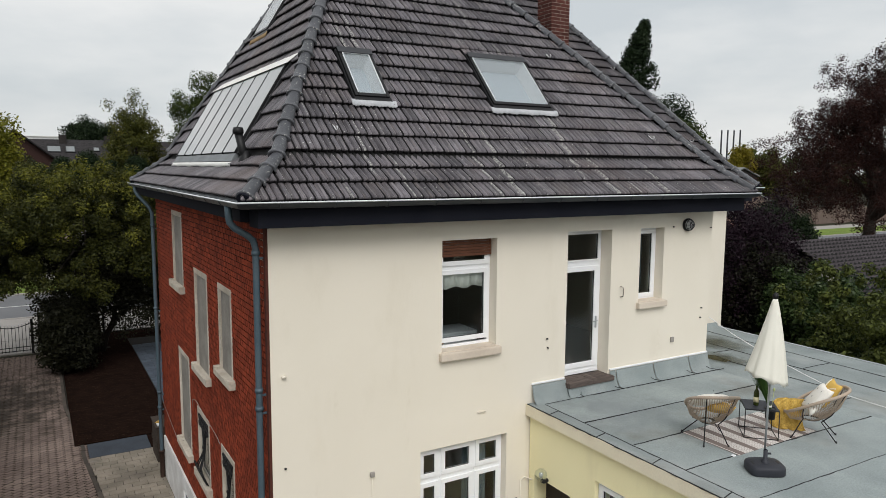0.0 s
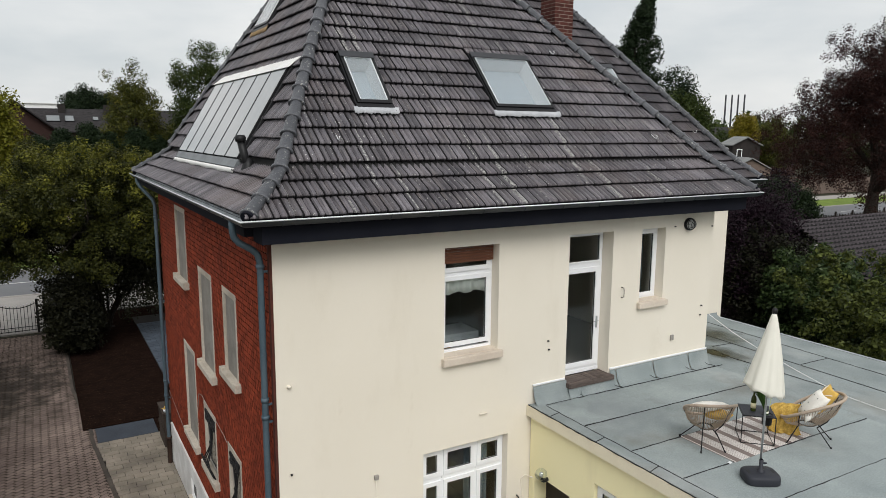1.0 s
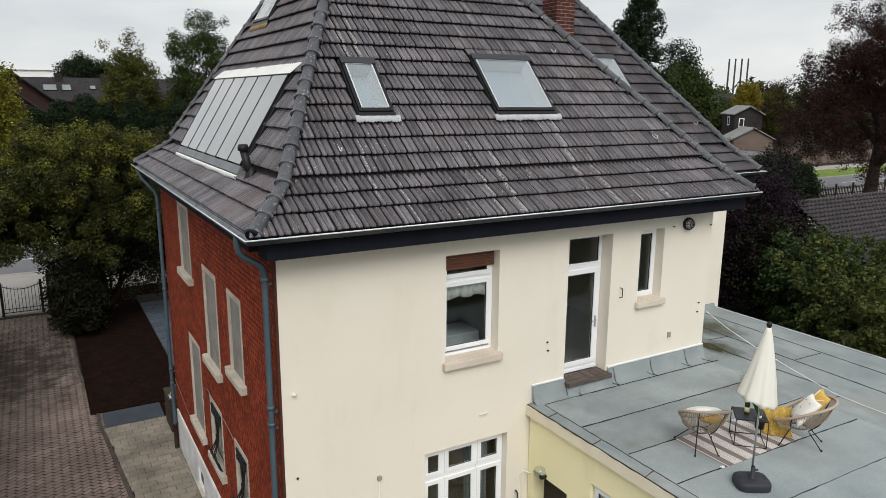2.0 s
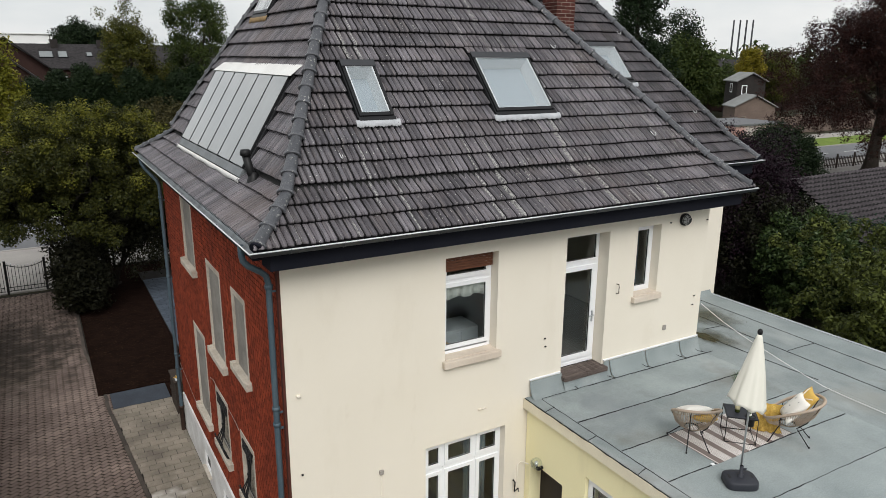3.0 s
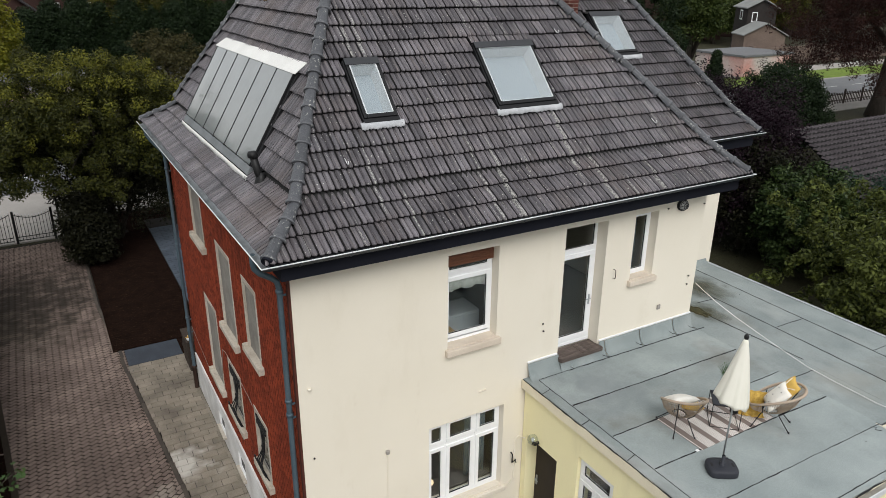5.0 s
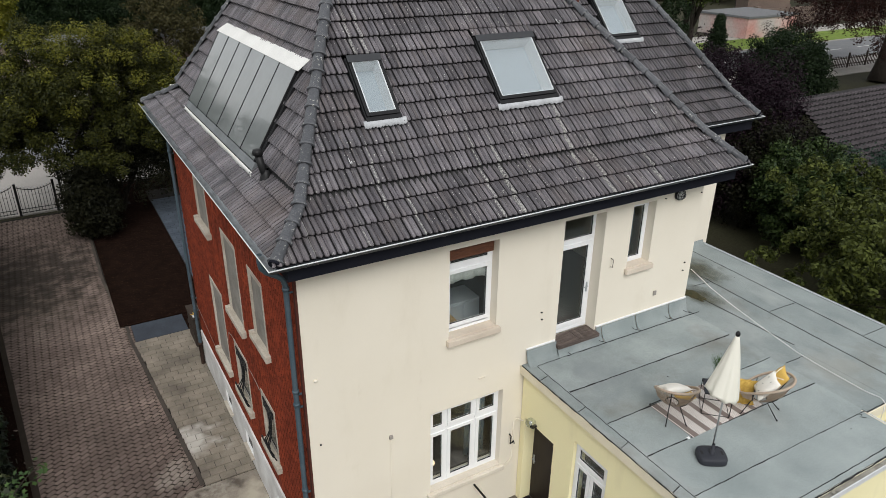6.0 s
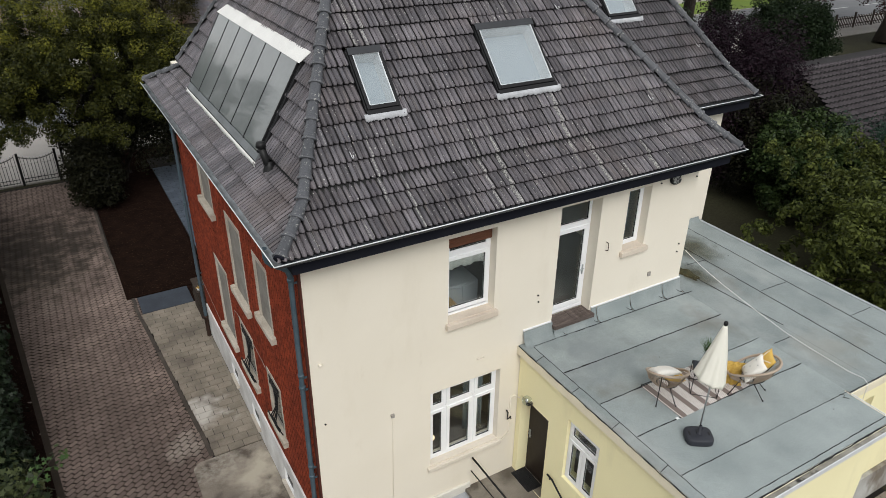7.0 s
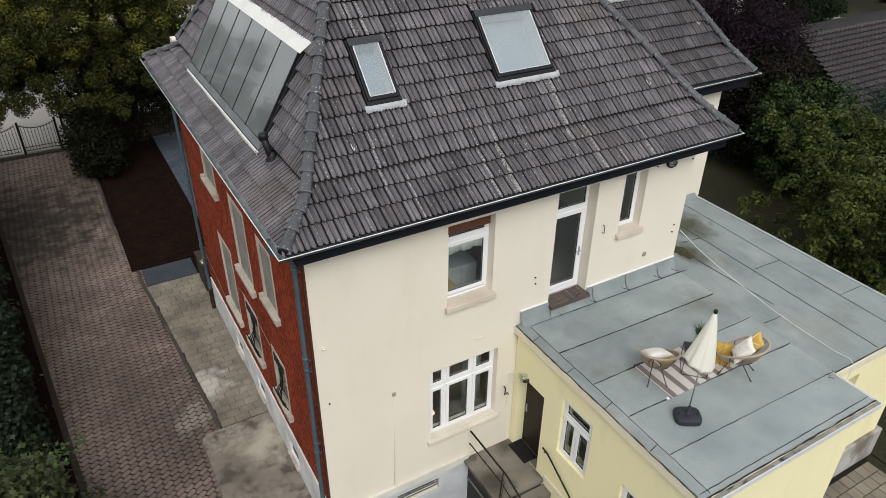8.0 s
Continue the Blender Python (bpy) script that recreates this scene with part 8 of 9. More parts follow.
L_YGREEN = leaf_material("yellow_green_leaf", (0.08, 0.09, 0.012), (0.2, 0.19, 0.02))
L_BROWN = leaf_material("olive_brown_leaf", (0.028, 0.027, 0.012), (0.075, 0.066, 0.026))

L_OLIVE = leaf_material("olive_green_leaf", (0.018, 0.026, 0.007), (0.10, 0.10, 0.016))
L_PINE = leaf_material("blue_green_needle", (0.010, 0.026, 0.018), (0.034, 0.062, 0.042))
# near-black leaf: carries the magnolia's inner shade, and serves the dark shrubs
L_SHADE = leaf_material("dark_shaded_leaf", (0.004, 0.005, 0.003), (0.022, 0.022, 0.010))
tree("magnolia_tree", "wide green magnolia with yellowing tips beside the gate", (-0.4, 24.0, 0.0), (-0.7, 23.9, 4.4), (4.8, 4.1, 3.3), L_MAG, 760, 200, 0.058, 0.31, 0.17, 12, 3, 0.50, 0.42, -0.42)
L_TIP = leaf_material("yellow_green_tip_leaf", (0.045, 0.055, 0.010), (0.16, 0.155, 0.020))
rng_m = np.random.default_rng(303)
mag = bpy.data.objects["magnolia_tree"]
# inner and lower leaves, their shade put into the leaf colour
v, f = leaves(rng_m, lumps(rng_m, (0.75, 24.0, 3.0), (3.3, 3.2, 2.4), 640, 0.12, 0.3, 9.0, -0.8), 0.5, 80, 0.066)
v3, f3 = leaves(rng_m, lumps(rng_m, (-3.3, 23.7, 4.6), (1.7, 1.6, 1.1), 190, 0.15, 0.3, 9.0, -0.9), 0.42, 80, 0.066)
leaf_mesh("lower_crown", v3, f3, L_SHADE, mag, "lower leaves coloured dark green for the crown's shade")
tips = [(-0.7 + 4.6 * math.sin(k * 2.4) * math.sqrt((k + 0.5) / 70), 23.9 + 3.9 * math.cos(k * 2.4) * math.sqrt((k + 0.5) / 70), 4.45 + 3.45 * math.sqrt(max(0.0, 1 - (k + 0.5) / 70)) + 0.35 * math.sin(k * 5.1)) for k in range(70)]
v2, f2 = leaves(rng_m, tips, 0.40, 190, 0.058, up=1.0)
leaf_mesh("crown_tip", v2, f2, L_TIP, mag, "yellow-green leaf tufts")
leaf_mesh("lower_crown", v, f, L_SHADE, mag, "lower leaves coloured dark green for the crown's shade")
for way in ((-0.9, -0.5), (0.5, -0.9), (0.9, 0.4), (-0.3, 0.9)):
    part("trunk", tubed([(-0.4 + way[0] * 0.1, 24.0 + way[1] * 0.1, 0.0), (-0.4 + way[0] * 0.35, 24.0 + way[1] * 0.35, 0.7), (-0.4 + way[0] * 0.95, 24.0 + way[1] * 0.95, 1.5), (-0.4 + way[0] * 1.5, 24.0 + way[1] * 1.5, 2.9)], [0.12, 0.10, 0.08, 0.05], 9), M_BARK, mag)
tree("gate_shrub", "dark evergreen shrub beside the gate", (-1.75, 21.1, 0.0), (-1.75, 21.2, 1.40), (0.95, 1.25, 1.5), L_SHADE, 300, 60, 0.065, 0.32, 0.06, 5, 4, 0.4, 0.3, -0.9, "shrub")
tree("broadleaf_tree", "tall leafy green tree beyond the street", (6.6, 68.0, 0.0), (6.6, 68.0, 9.1), (2.9, 3.0, 5.0), L_OLIVE, 230, 120, 0.11, 0.75, 0.35, 9, 5, 0.5, 0.5)
tree("broadleaf_tree", "tall dark green tree beyond the street", (13.0, 69.0, 0.0), (13.4, 69.0, 10.8), (3.0, 3.2, 6.8), L_GREEN, 260, 120, 0.11, 0.75, 0.3, 9, 6, 0.5, 0.5)
tree("yellow_tree", "yellow-green young tree beside the street", (-5.2, 44.5, 0.0), (-5.1, 44.5, 7.6), (2.4, 2.4, 3.6), L_YGREEN, 260, 60, 0.12, 0.6, 0.2, 7, 7, 0.5, 0.4)
for k in range(10):
    cone_tree("evergreen_tree", "dark evergreen in a row before the houses", (-2.2 + k * 2.1, 65.0 + (k % 2) * 1.5, 0.0), 7.7 + (k * 37 % 5) * 0.30, 2.7, L_DARK, 240, 130, 0.10, 0.75, 40 + k, 0.5)
tree("olive_shrub", "olive-brown rounded shrub beyond the street", (8.2, 59.0, 0.0), (8.2, 59.0, 3.2), (3.8, 3.0, 3.3), L_BROWN, 200, 60, 0.12, 0.6, 0.12, 6, 8, 0.4, 0.3, -0.9, "shrub")
tree("willow_tree", "drooping grey-green willow behind the terrace houses", (5.0, 112.0, 0.0), (5.0, 112.0, 10.6), (3.9, 3.6, 4.4), L_DARK, 240, 130, 0.17, 1.1, 0.3, 7, 9, 0.5, 0.45)
tree("autumn_tree", "yellow autumn tree behind the terrace houses", (9.8, 113.0, 0.0), (9.8, 113.0, 9.8), (3.0, 3.0, 3.4), L_YELLOW, 100, 36, 0.4, 1.2, 0.3, 6, 10, 0.5, 0.3)
# right side
tree("copper_beech", "large copper beech with dark red leaves by the street", (60.5, 24.8, 0.0), (62.0, 25.2, 9.2), (8.6, 8.2, 9.6), L_COPPER, 1700, 110, 0.085, 0.66, 0.62, 14, 11, 0.35, 0.6, -0.62, "tree", 0.42)
cone_tree("cypress_tree", "tall dark cypress behind the wing", (29.8, 23.2, 0.0), 16.9, 3.9, L_DARK, 900, 60, 0.085, 0.36, 51, 0.8, 0.9, 2.6)
tree("broadleaf_tree", "dark green tree near the street", (38.7, 27.4, 0.0), (38.7, 27.6, 10.0), (1.5, 1.5, 3.1), L_DARK, 130, 90, 0.10, 0.65, 0.28, 8, 12, 0.5, 0.55)
tree("broadleaf_tree", "mid-green tree near the street", (38.0, 26.2, 0.0), (38.0, 26.4, 9.2), (2.1, 2.1, 2.3), L_GREEN, 220, 90, 0.10, 0.6, 0.28, 8, 13, 0.5, 0.38)
for k, (x, y, h, r) in enumerate(((112.0, 80.0, 8.4, 4.0), (121.0, 80.0, 9.0, 4.2), (104.0, 79.0, 8.0, 3.4), (131.0, 82.0, 8.8, 4.4))):
    tree("broadleaf_tree", "dark green tree before far roofs", (x, y, 0.0), (x, y, h * 0.62), (r, r, h * 0.5), L_GREEN, 110, 70, 0.22, 1.0, 0.3, 6, 140 + k, 0.5, 0.3)
tree("autumn_tree", "yellow autumn tree far behind the sheds", (102.0, 69.0, 0.0), (102.0, 69.0, 7.5), (2.1, 2.1, 4.6), L_YELLOW, 110, 110, 0.17, 0.9, 0.3, 7, 14, 0.5, 0.22)
tree("broadleaf_tree", "olive-green tree far behind the sheds", (109.4, 69.2, 0.0), (109.4, 69.2, 6.8), (3.2, 3.2, 4.6), L_OLIVE, 140, 110, 0.18, 1.0, 0.3, 7, 15, 0.5, 0.25)
tree("purple_plum", "dark purple-leaved plum tree beside the wing", (23.5, 11.8, 0.0), (23.7, 11.8, 3.9), (4.4, 3.6, 3.4), L_PURPLE, 800, 90, 0.062, 0.55, 0.2, 9, 16, 0.4, 0.34, -0.9)
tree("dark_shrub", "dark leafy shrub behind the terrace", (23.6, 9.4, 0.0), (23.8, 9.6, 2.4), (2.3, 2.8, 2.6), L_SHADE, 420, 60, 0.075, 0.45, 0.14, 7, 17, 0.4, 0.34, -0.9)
tree("juniper", "dark spreading juniper in the garden", (43.5, 22.1, 0.0), (43.5, 22.1, 2.4), (3.2, 3.1, 3.1), L_DARK, 500, 100, 0.09, 0.5, 0.16, 7, 18, 0.4, 0.3, -0.9, "shrub")
cone_tree("fir_tree", "small dark fir behind the plum tree", (45.0, 29.6, 0.0), 5.6, 1.6, L_DARK, 160, 70, 0.10, 0.4, 71, 0.9)
tree("cherry_laurel", "bright green cherry laurel behind the terrace", (23.5, 6.5, 0.0), (23.5, 6.5, 2.35), (2.2, 2.2, 2.0), L_LAUREL, 380, 70, 0.085, 0.31, 0.1, 6, 19, 0.4, 0.28, -0.9, "shrub")
tree("pine_shrub", "dark green mountain pine beside the laurel", (26.0, 5.2, 0.0), (26.0, 5.2, 2.1), (2.6, 2.4, 2.0), L_PINE, 260, 60, 0.07, 0.5, 0.1, 6, 20, 0.4, 0.28, -0.9, "shrub")
tree("beech_hedge", "tall green hornbeam bush behind the terrace", (20.2, -2.2, 0.0), (19.7, -1.2, 2.5), (4.3, 5.2, 2.9), L_HEDGE, 1500, 60, 0.080, 0.235, 0.14, 10, 21, 0.55, 0.60, -0.95, "hedge")
# unseen trees: across the street for glass roof reflections, beside the gate for shade
for k, (x, y, z, r) in enumerate(((-12.0, 54.0, 8.6, 4.2), (-18.5, 57.0, 9.4, 4.6), (-25.5, 52.0, 8.8, 4.6), (-33.0, 56.0, 9.2, 4.8), (-12.0, 19.0, 5.6, 2.6))):
    tree("broadleaf_tree", "unseen tall dark green tree beside the street", (x, y, 0.0), (x, y, z), (r, r, 0.62 * z), L_DARK, 150, 60, 0.16, 1.0, 0.3, 7, 80 + k, 0.5, 0.35)
# left: ivy hedge along the driveway
def ivy_hedge():
    rng = np.random.default_rng(33)
    h = thing("ivy_hedge", (-6.0, 6.0, 0.0), "dark ivy hedge along the driveway", "hedge")
    c = []
    for k in range(2600):
        y = rng.uniform(-3, 24)
        # beyond y 4 the unseen top is raised to shade the driveway
        z = rng.uniform(0.05, 1.0 + 3.0 * min(1.0, max(0.0, (y - 4) / 5)) + 0.45 * noise.noise(Vector((0, y * 0.5, 0))))
        x = EDGE_X(y) - 0.55 - abs(rng.normal()) * 0.45 + 0.12 * max(0.0, z - 1.2)
        c.append((x + 0.18 * noise.noise(Vector((y, z, 2))), y, z))
    v, f = ivy_leaves(rng, c, 0.35, 44, 0.070)
    leaf_mesh("foliage", v, f, L_IVYD, h)
    part("core", slanted(-2.2, -0.95, -3, 24, 0.0, 0.75), M_SOIL, h)
    part("core", slanted(-2.2, -0.95, 8, 24, 0.752, 3.2), M_SOIL, h)


L_IVYD = leaf_material("dark_ivy_leaf", (0.004, 0.008, 0.004), (0.018, 0.029, 0.014), 0.4)
L_IVY = leaf_material("ivy_leaf", (0.008, 0.016, 0.007), (0.100, 0.118, 0.048), 0.4)
L_SPRIG = leaf_material("young_ivy_leaf", (0.03, 0.06, 0.02), (0.085, 0.14, 0.045), 0.4)
ivy_hedge()

ivy = thing("ivy_mass", (-4.9, -0.7, 0.0), "tall ivy-grown stump beside the driveway", "shrub")
irng = np.random.default_rng(35)
part("trunk", tubed([(-4.9, -0.7, 0.0), (-4.9, -0.7, 2.5), (-4.85, -0.7, 4.6)], [0.35, 0.3, 0.2], 10), M_BARK, ivy)
v, f = ivy_leaves(irng, lumps(irng, (-4.95, -0.8, 4.15), (1.10, 1.5, 1.30), 230, 0.4, 0.45, 5.0, -0.95), 0.30, 52, 0.060)
leaf_mesh("foliage", v, f, L_IVY, ivy)
v, f = ivy_leaves(irng, lumps(irng, (-4.9, -0.8, 1.8), (0.9, 1.1, 2.2), 160, 0.5, 0.3, 6.0, -0.95), 0.30, 52, 0.060)
leaf_mesh("foliage", v, f, L_IVY, ivy)
# a young shoot reaching out over the driveway
shoot = [(-4.35, -0.62, 4.95), (-4.05, -0.58, 5.25), (-3.85, -0.53, 5.45), (-3.66, -0.52, 5.57)]
part("shoot", tubed(shoot, [0.012, 0.010, 0.007, 0.004], 6), M_BARK, ivy)
v, f = ivy_leaves(irng, shoot[1:] + [(-3.74, -0.50, 5.50), (-3.95, -0.56, 5.36)], 0.15, 9, 0.050)
leaf_mesh("shoot_leaves", v, f, L_SPRIG, ivy, "fresh green ivy leaves")

for k in range(7):
    tree("broadleaf_tree", "dark tree far behind the brick house", (-14.0 + k * 3.2, 122.0 + (k % 2) * 3, 0.0), (-14.0 + k * 3.2, 122.0 + (k % 2) * 3, 6.2), (2.6, 2.6, 4.2 + (k % 3) * 0.4), L_DARK, 60, 40, 0.3, 1.0, 0.2, 5, 60 + k, 0.5, 0.3)

# ---------------------------------------------------------------- neighbours and distance
M_RTILE = material("dark_brown_roof", (0.031, 0.028, 0.029), 0.85, (0.016, 0.0145, 0.015), 0.8, 0.7, 3.4, 0.55, 0.4, 16, position=True)
M_BRICKF = material("far_red_brick", (0.046, 0.024, 0.020), 0.9, (0.032, 0.018, 0.016), 1.5, 0.6, 12, 0.2, 0.2, position=True)
M_TIMBER = material("black_timber", (0.022, 0.019, 0.018), 0.85, (0.035, 0.03, 0.028), 2, 0.6, 30, 0.2, 0.2)
M_ROOFG = material("grey_roof_sheet", (0.24, 0.245, 0.24), 0.8, (0.17, 0.175, 0.17), 0.8, 0.6, 10, 0.1, 0.1)
M_BWALL = material("brown_garden_wall", (0.16, 0.12, 0.10), 0.9, (0.11, 0.085, 0.07), 0.8, 0.6, 10, 0.15, 0.1, position=True)
M_PINK = material("pink_sprayed_wall", (0.52, 0.27, 0.24), 0.9, (0.45, 0.44, 0.42), 0.35, 0.9, 4, 0.15, 0.05, position=True)
M_MURAL = material("blue_mural_wall", (0.16, 0.20, 0.27), 0.9, (0.34, 0.20, 0.12), 0.35, 0.9, 3, 0.25, 0.05, position=True)


def gable_house(name, label, x0, x1, y0, y1, eave, ridge, wall_mat, roof_mat, along="x", windows=(), chimneys=(), skylights=(), over=0.4):
    """A house with two roof slopes; windows (x, z, w, h) on the -y front; skylights (x, t, w, h) on the -y slope."""
    h = thing(name, ((x0 + x1) / 2, (y0 + y1) / 2, 0), label, "house")
    bm = bmesh.new()
    if along == "x":
        ym = (y0 + y1) / 2
        sec = [(y0, 0), (y1, 0), (y1, eave), (ym, ridge - 0.15), (y0, eave)]
        a = [bm.verts.new((x0, q[0], q[1])) for q in sec]; b = [bm.verts.new((x1, q[0], q[1])) for q in sec]
    else:
        xm = (x0 + x1) / 2
        sec = [(x0, 0), (x1, 0), (x1, eave), (xm, ridge - 0.15), (x0, eave)]
        a = [bm.verts.new((q[0], y0, q[1])) for q in sec]; b = [bm.verts.new((q[0], y1, q[1])) for q in sec]
    bm.faces.new(a[::-1]); bm.faces.new(b)
    for k in range(5):
        bm.faces.new((a[k], a[(k + 1) % 5], b[(k + 1) % 5], b[k]))
    part("wall", bm, wall_mat, h)
    for sgn in (-1, 1):
        bm = bmesh.new()
        if along == "x":
            half = (y1 - y0) / 2; ym = (y0 + y1) / 2; sl = (ridge - eave) / half
            pts = [(x0 - over, ym, ridge), (x1 + over, ym, ridge), (x1 + over, ym + sgn * (half + over), eave - sl * over), (x0 - over, ym + sgn * (half + over), eave - sl * over)]
        else:
            half = (x1 - x0) / 2; xm = (x0 + x1) / 2; sl = (ridge - eave) / half
            pts = [(xm, y0 - over, ridge), (xm, y1 + over, ridge), (xm + sgn * (half + over), y1 + over, eave - sl * over), (xm + sgn * (half + over), y0 - over, eave - sl * over)]
        lo = [bm.verts.new(p) for p in pts]; hi = [bm.verts.new((p[0], p[1], p[2] + 0.18)) for p in pts]
        bm.faces.new(lo[::-1]); bm.faces.new(hi)
        for k in range(4):
            bm.faces.new((lo[k], lo[(k + 1) % 4], hi[(k + 1) % 4], hi[k]))
        part("roof_slope", bm, roof_mat, h)
    for wx, wz, ww, wh in windows:
        w = thing_part("window", h)
        bm = bmesh.new(); bar_frame(bm, wx, wx + ww, wz, wz + wh, 0.09, y0 - 0.05, y0 + 0.03, Matrix.Identity(4), 0); part("window_frame", bm, M_PVC, w)
        part("pane", boxed(wx + 0.08, wx + ww - 0.08, y0 - 0.03, y0 + 0.02, wz + 0.08, wz + wh - 0.08), M_FRAME_D, w)
    for cx, cy, s in chimneys:
        part("chimney", boxed(cx - s / 2, cx + s / 2, cy - s / 2, cy + s / 2, ridge - 1.6, ridge + 0.75), M_TIMBER, h)
    for sx, t, ww, wh in skylights:
        half = (y1 - y0) / 2; sl = (ridge - eave) / half
        y = y0 + half * t
        z = eave + (y - y0) * sl + 0.2
        mm = Matrix.Translation((sx, y, z)) @ pose(0, 0, 0, math.degrees(math.atan(sl)), 0, 0)
        w = thing_part("skylight", h)
        part("frame", boxed(0, ww, 0, wh, 0, 0.10, 0.01, mm), M_FRAME_D, w)
        part("pane", boxed(0.1, ww - 0.1, 0.1, wh - 0.1, 0.101, 0.12, 0, mm), M_FROST, w)
    return h


gable_house("row_house", "far brick row house with a long dark roof", -14.0, 30.0, 97.0, 108.0, 8.5, 11.4, M_BRICKF, M_RTILE, "x",
            [(4.4, 6.1, 1.5, 1.3), (9.8, 6.1, 1.2, 1.3), (1.0, 6.1, 1.2, 1.3)], [(1.3, 101.8, 0.9), (6.9, 101.8, 0.8), (-4.6, 101.8, 0.9)], [(-0.7, 0.36, 1.7, 1.7), (1.5, 0.36, 1.2, 1.7), (4.9, 0.42, 0.8, 1.1)])
gable_house("brick_house", "dark-gabled brick house beyond the street", -8.4, 0.2, 84.0, 94.0, 8.4, 11.9, M_BRICKF, M_RTILE, "y", [(-3.4, 2.2, 1.2, 1.5), (-3.4, 5.4, 1.2, 1.5)], over=0.8)
gable_house("brick_house", "dark-gabled brick house with a stepped-forward front", -9.4, -1.2, 79.0, 83.9, 7.4, 10.8, M_BRICKF, M_RTILE, "y", [(-4.4, 2.2, 1.2, 1.5), (-4.4, 5.0, 1.2, 1.4)], over=0.6)
gable_house("white_hall", "long white hall in the distance", -60.0, 4.3, 190.0, 215.0, 14.9, 15.2, M_WHITE, M_WHITE, "x")
gable_house("far_house", "far dark-roofed house behind autumn trees", 118.0, 140.0, 84.0, 96.0, 6.4, 10.0, M_BRICKF, M_RTILE, "x")
gable_house("far_house", "far dark-roofed house behind autumn trees", 96.0, 112.0, 84.0, 94.0, 6.4, 10.2, M_BRICKF, M_RTILE, "x")
for x0, x1 in ((-16, -4.2), (-4.0, 2.0), (8.2, 16)):
    g = thing("garage_block", ((x0 + x1) / 2, 62, 0), "low flat-roofed garage with a sprayed blue mural", "garage")
    part("wall", boxed(x0, x1, 60.0, 66.0, 0, 2.5), M_MURAL, g)
    part("roof", boxed(x0 - 0.15, x1 + 0.15, 59.8, 66.2, 2.5, 2.75, 0.02), M_ASPHALT, g)
for x0, x1 in ((71.0, 80.0),):
    g = thing("garage_block", ((x0 + x1) / 2, 50, 0), "low flat-roofed garage with a pink sprayed wall", "garage")
    part("wall", boxed(x0, x1, 46.8, 54.0, 0, 2.3), M_PINK, g)
    part("roof", boxed(x0 - 0.15, x1 + 0.15, 46.65, 54.2, 2.3, 2.55, 0.02), M_ASPHALT, g)
bw = thing("garden_wall", (92, 53, 0), "brown garden wall along the far pavement", "wall")
part("wall", boxed(80.2, 130, 53.0, 53.4, 0, 2.3), M_BWALL, bw)
for k in range(9):
    part("pier", boxed(80.4 + k * 6, 81.0 + k * 6, 52.85, 53.55, 0, 2.7, 0.02), M_BWALL, bw)
# black timber house on a brick ground floor
sh = thing("timber_house", (88, 62, 0), "black timber-clad annex with a pale grey roof", "house")
rot = Matrix.Translation((86.6, 60.3, -1.1)) @ pose(0, 0, 0, 0, 0, -32) @ Matrix.Diagonal((0.76, 0.76, 1.0, 1.0))
part("lower_wall", boxed(0.2, 5.4, -2.5, 4.0, 0, 5.68, 0, rot), M_TIMBER, sh)
bm = bmesh.new()
sec = [(-3.2, 0.0), (-3.2, 4.9), (0.4, 6.3), (4.0, 4.9), (4.0, 0.0)]
a = [bm.verts.new(rot @ Vector((x + 1.2, -8.5, z))) for x, z in sec]; b = [bm.verts.new(rot @ Vector((x + 1.2, -2.6, z))) for x, z in sec]
bm.faces.new(a); bm.faces.new(b[::-1])
for k in range(5):
    bm.faces.new((a[k], b[k], b[(k + 1) % 5], a[(k + 1) % 5]))
part("shed_wall", bm, M_BWALL, sh)
for x0, z0, x1, z1 in ((-3.6, 4.85, 0.4, 6.45), (0.4, 6.45, 4.4, 4.85)):
    bm = bmesh.new()
    lo = [bm.verts.new(rot @ Vector((x + 1.2, y, z))) for y in (-8.9, -2.6) for x, z in ((x0, z0), (x1, z1))]
    hi = [bm.verts.new(v.co + Vector((0, 0, 0.14))) for v in lo]
    bm.faces.new((lo[0], lo[1], lo[3], lo[2])); bm.faces.new((hi[0], hi[2], hi[3], hi[1]))
    for i, j in ((0, 1), (1, 3), (3, 2), (2, 0)):
        bm.faces.new((lo[i], lo[j], hi[j], hi[i]))
    part("shed_roof", bm, M_ROOFG, sh, "pale grey pitched shed roof")
bm = bmesh.new()
sec = [(0, 5.7), (0, 8.2), (2.6, 9.2), (5.2, 8.2), (5.2, 5.7)]
a = [bm.verts.new(rot @ Vector((x + 0.2, -2.5, z))) for x, z in sec]; b = [bm.verts.new(rot @ Vector((x + 0.2, 4.0, z))) for x, z in sec]
bm.faces.new(a); bm.faces.new(b[::-1])
for k in range(5):
    bm.faces.new((a[k], b[k], b[(k + 1) % 5], a[(k + 1) % 5]))
part("timber_wall", bm, M_TIMBER, sh)
for sgn, x0, x1 in ((1, -0.2, 2.8), (-1, 2.8, 5.8)):
    bm = bmesh.new()
    pts = [(x0, 8.15 if sgn > 0 else 9.35), (x1, 9.35 if sgn > 0 else 8.15)]
    lo = [bm.verts.new(rot @ Vector((p[0], y, p[1]))) for y in (-3.0, 4.4) for p in pts]
    hi = [bm.verts.new(v.co + Vector((0, 0, 0.15))) for v in lo]
    bm.faces.new((lo[0], lo[1], lo[3], lo[2])); bm.faces.new((hi[0], hi[2], hi[3], hi[1]))
    for i, j in ((0, 1), (1, 3), (3, 2), (2, 0)):
        bm.faces.new((lo[i], lo[j], hi[j], hi[i]))
    part("roof_slope", bm, M_ROOFG, sh)
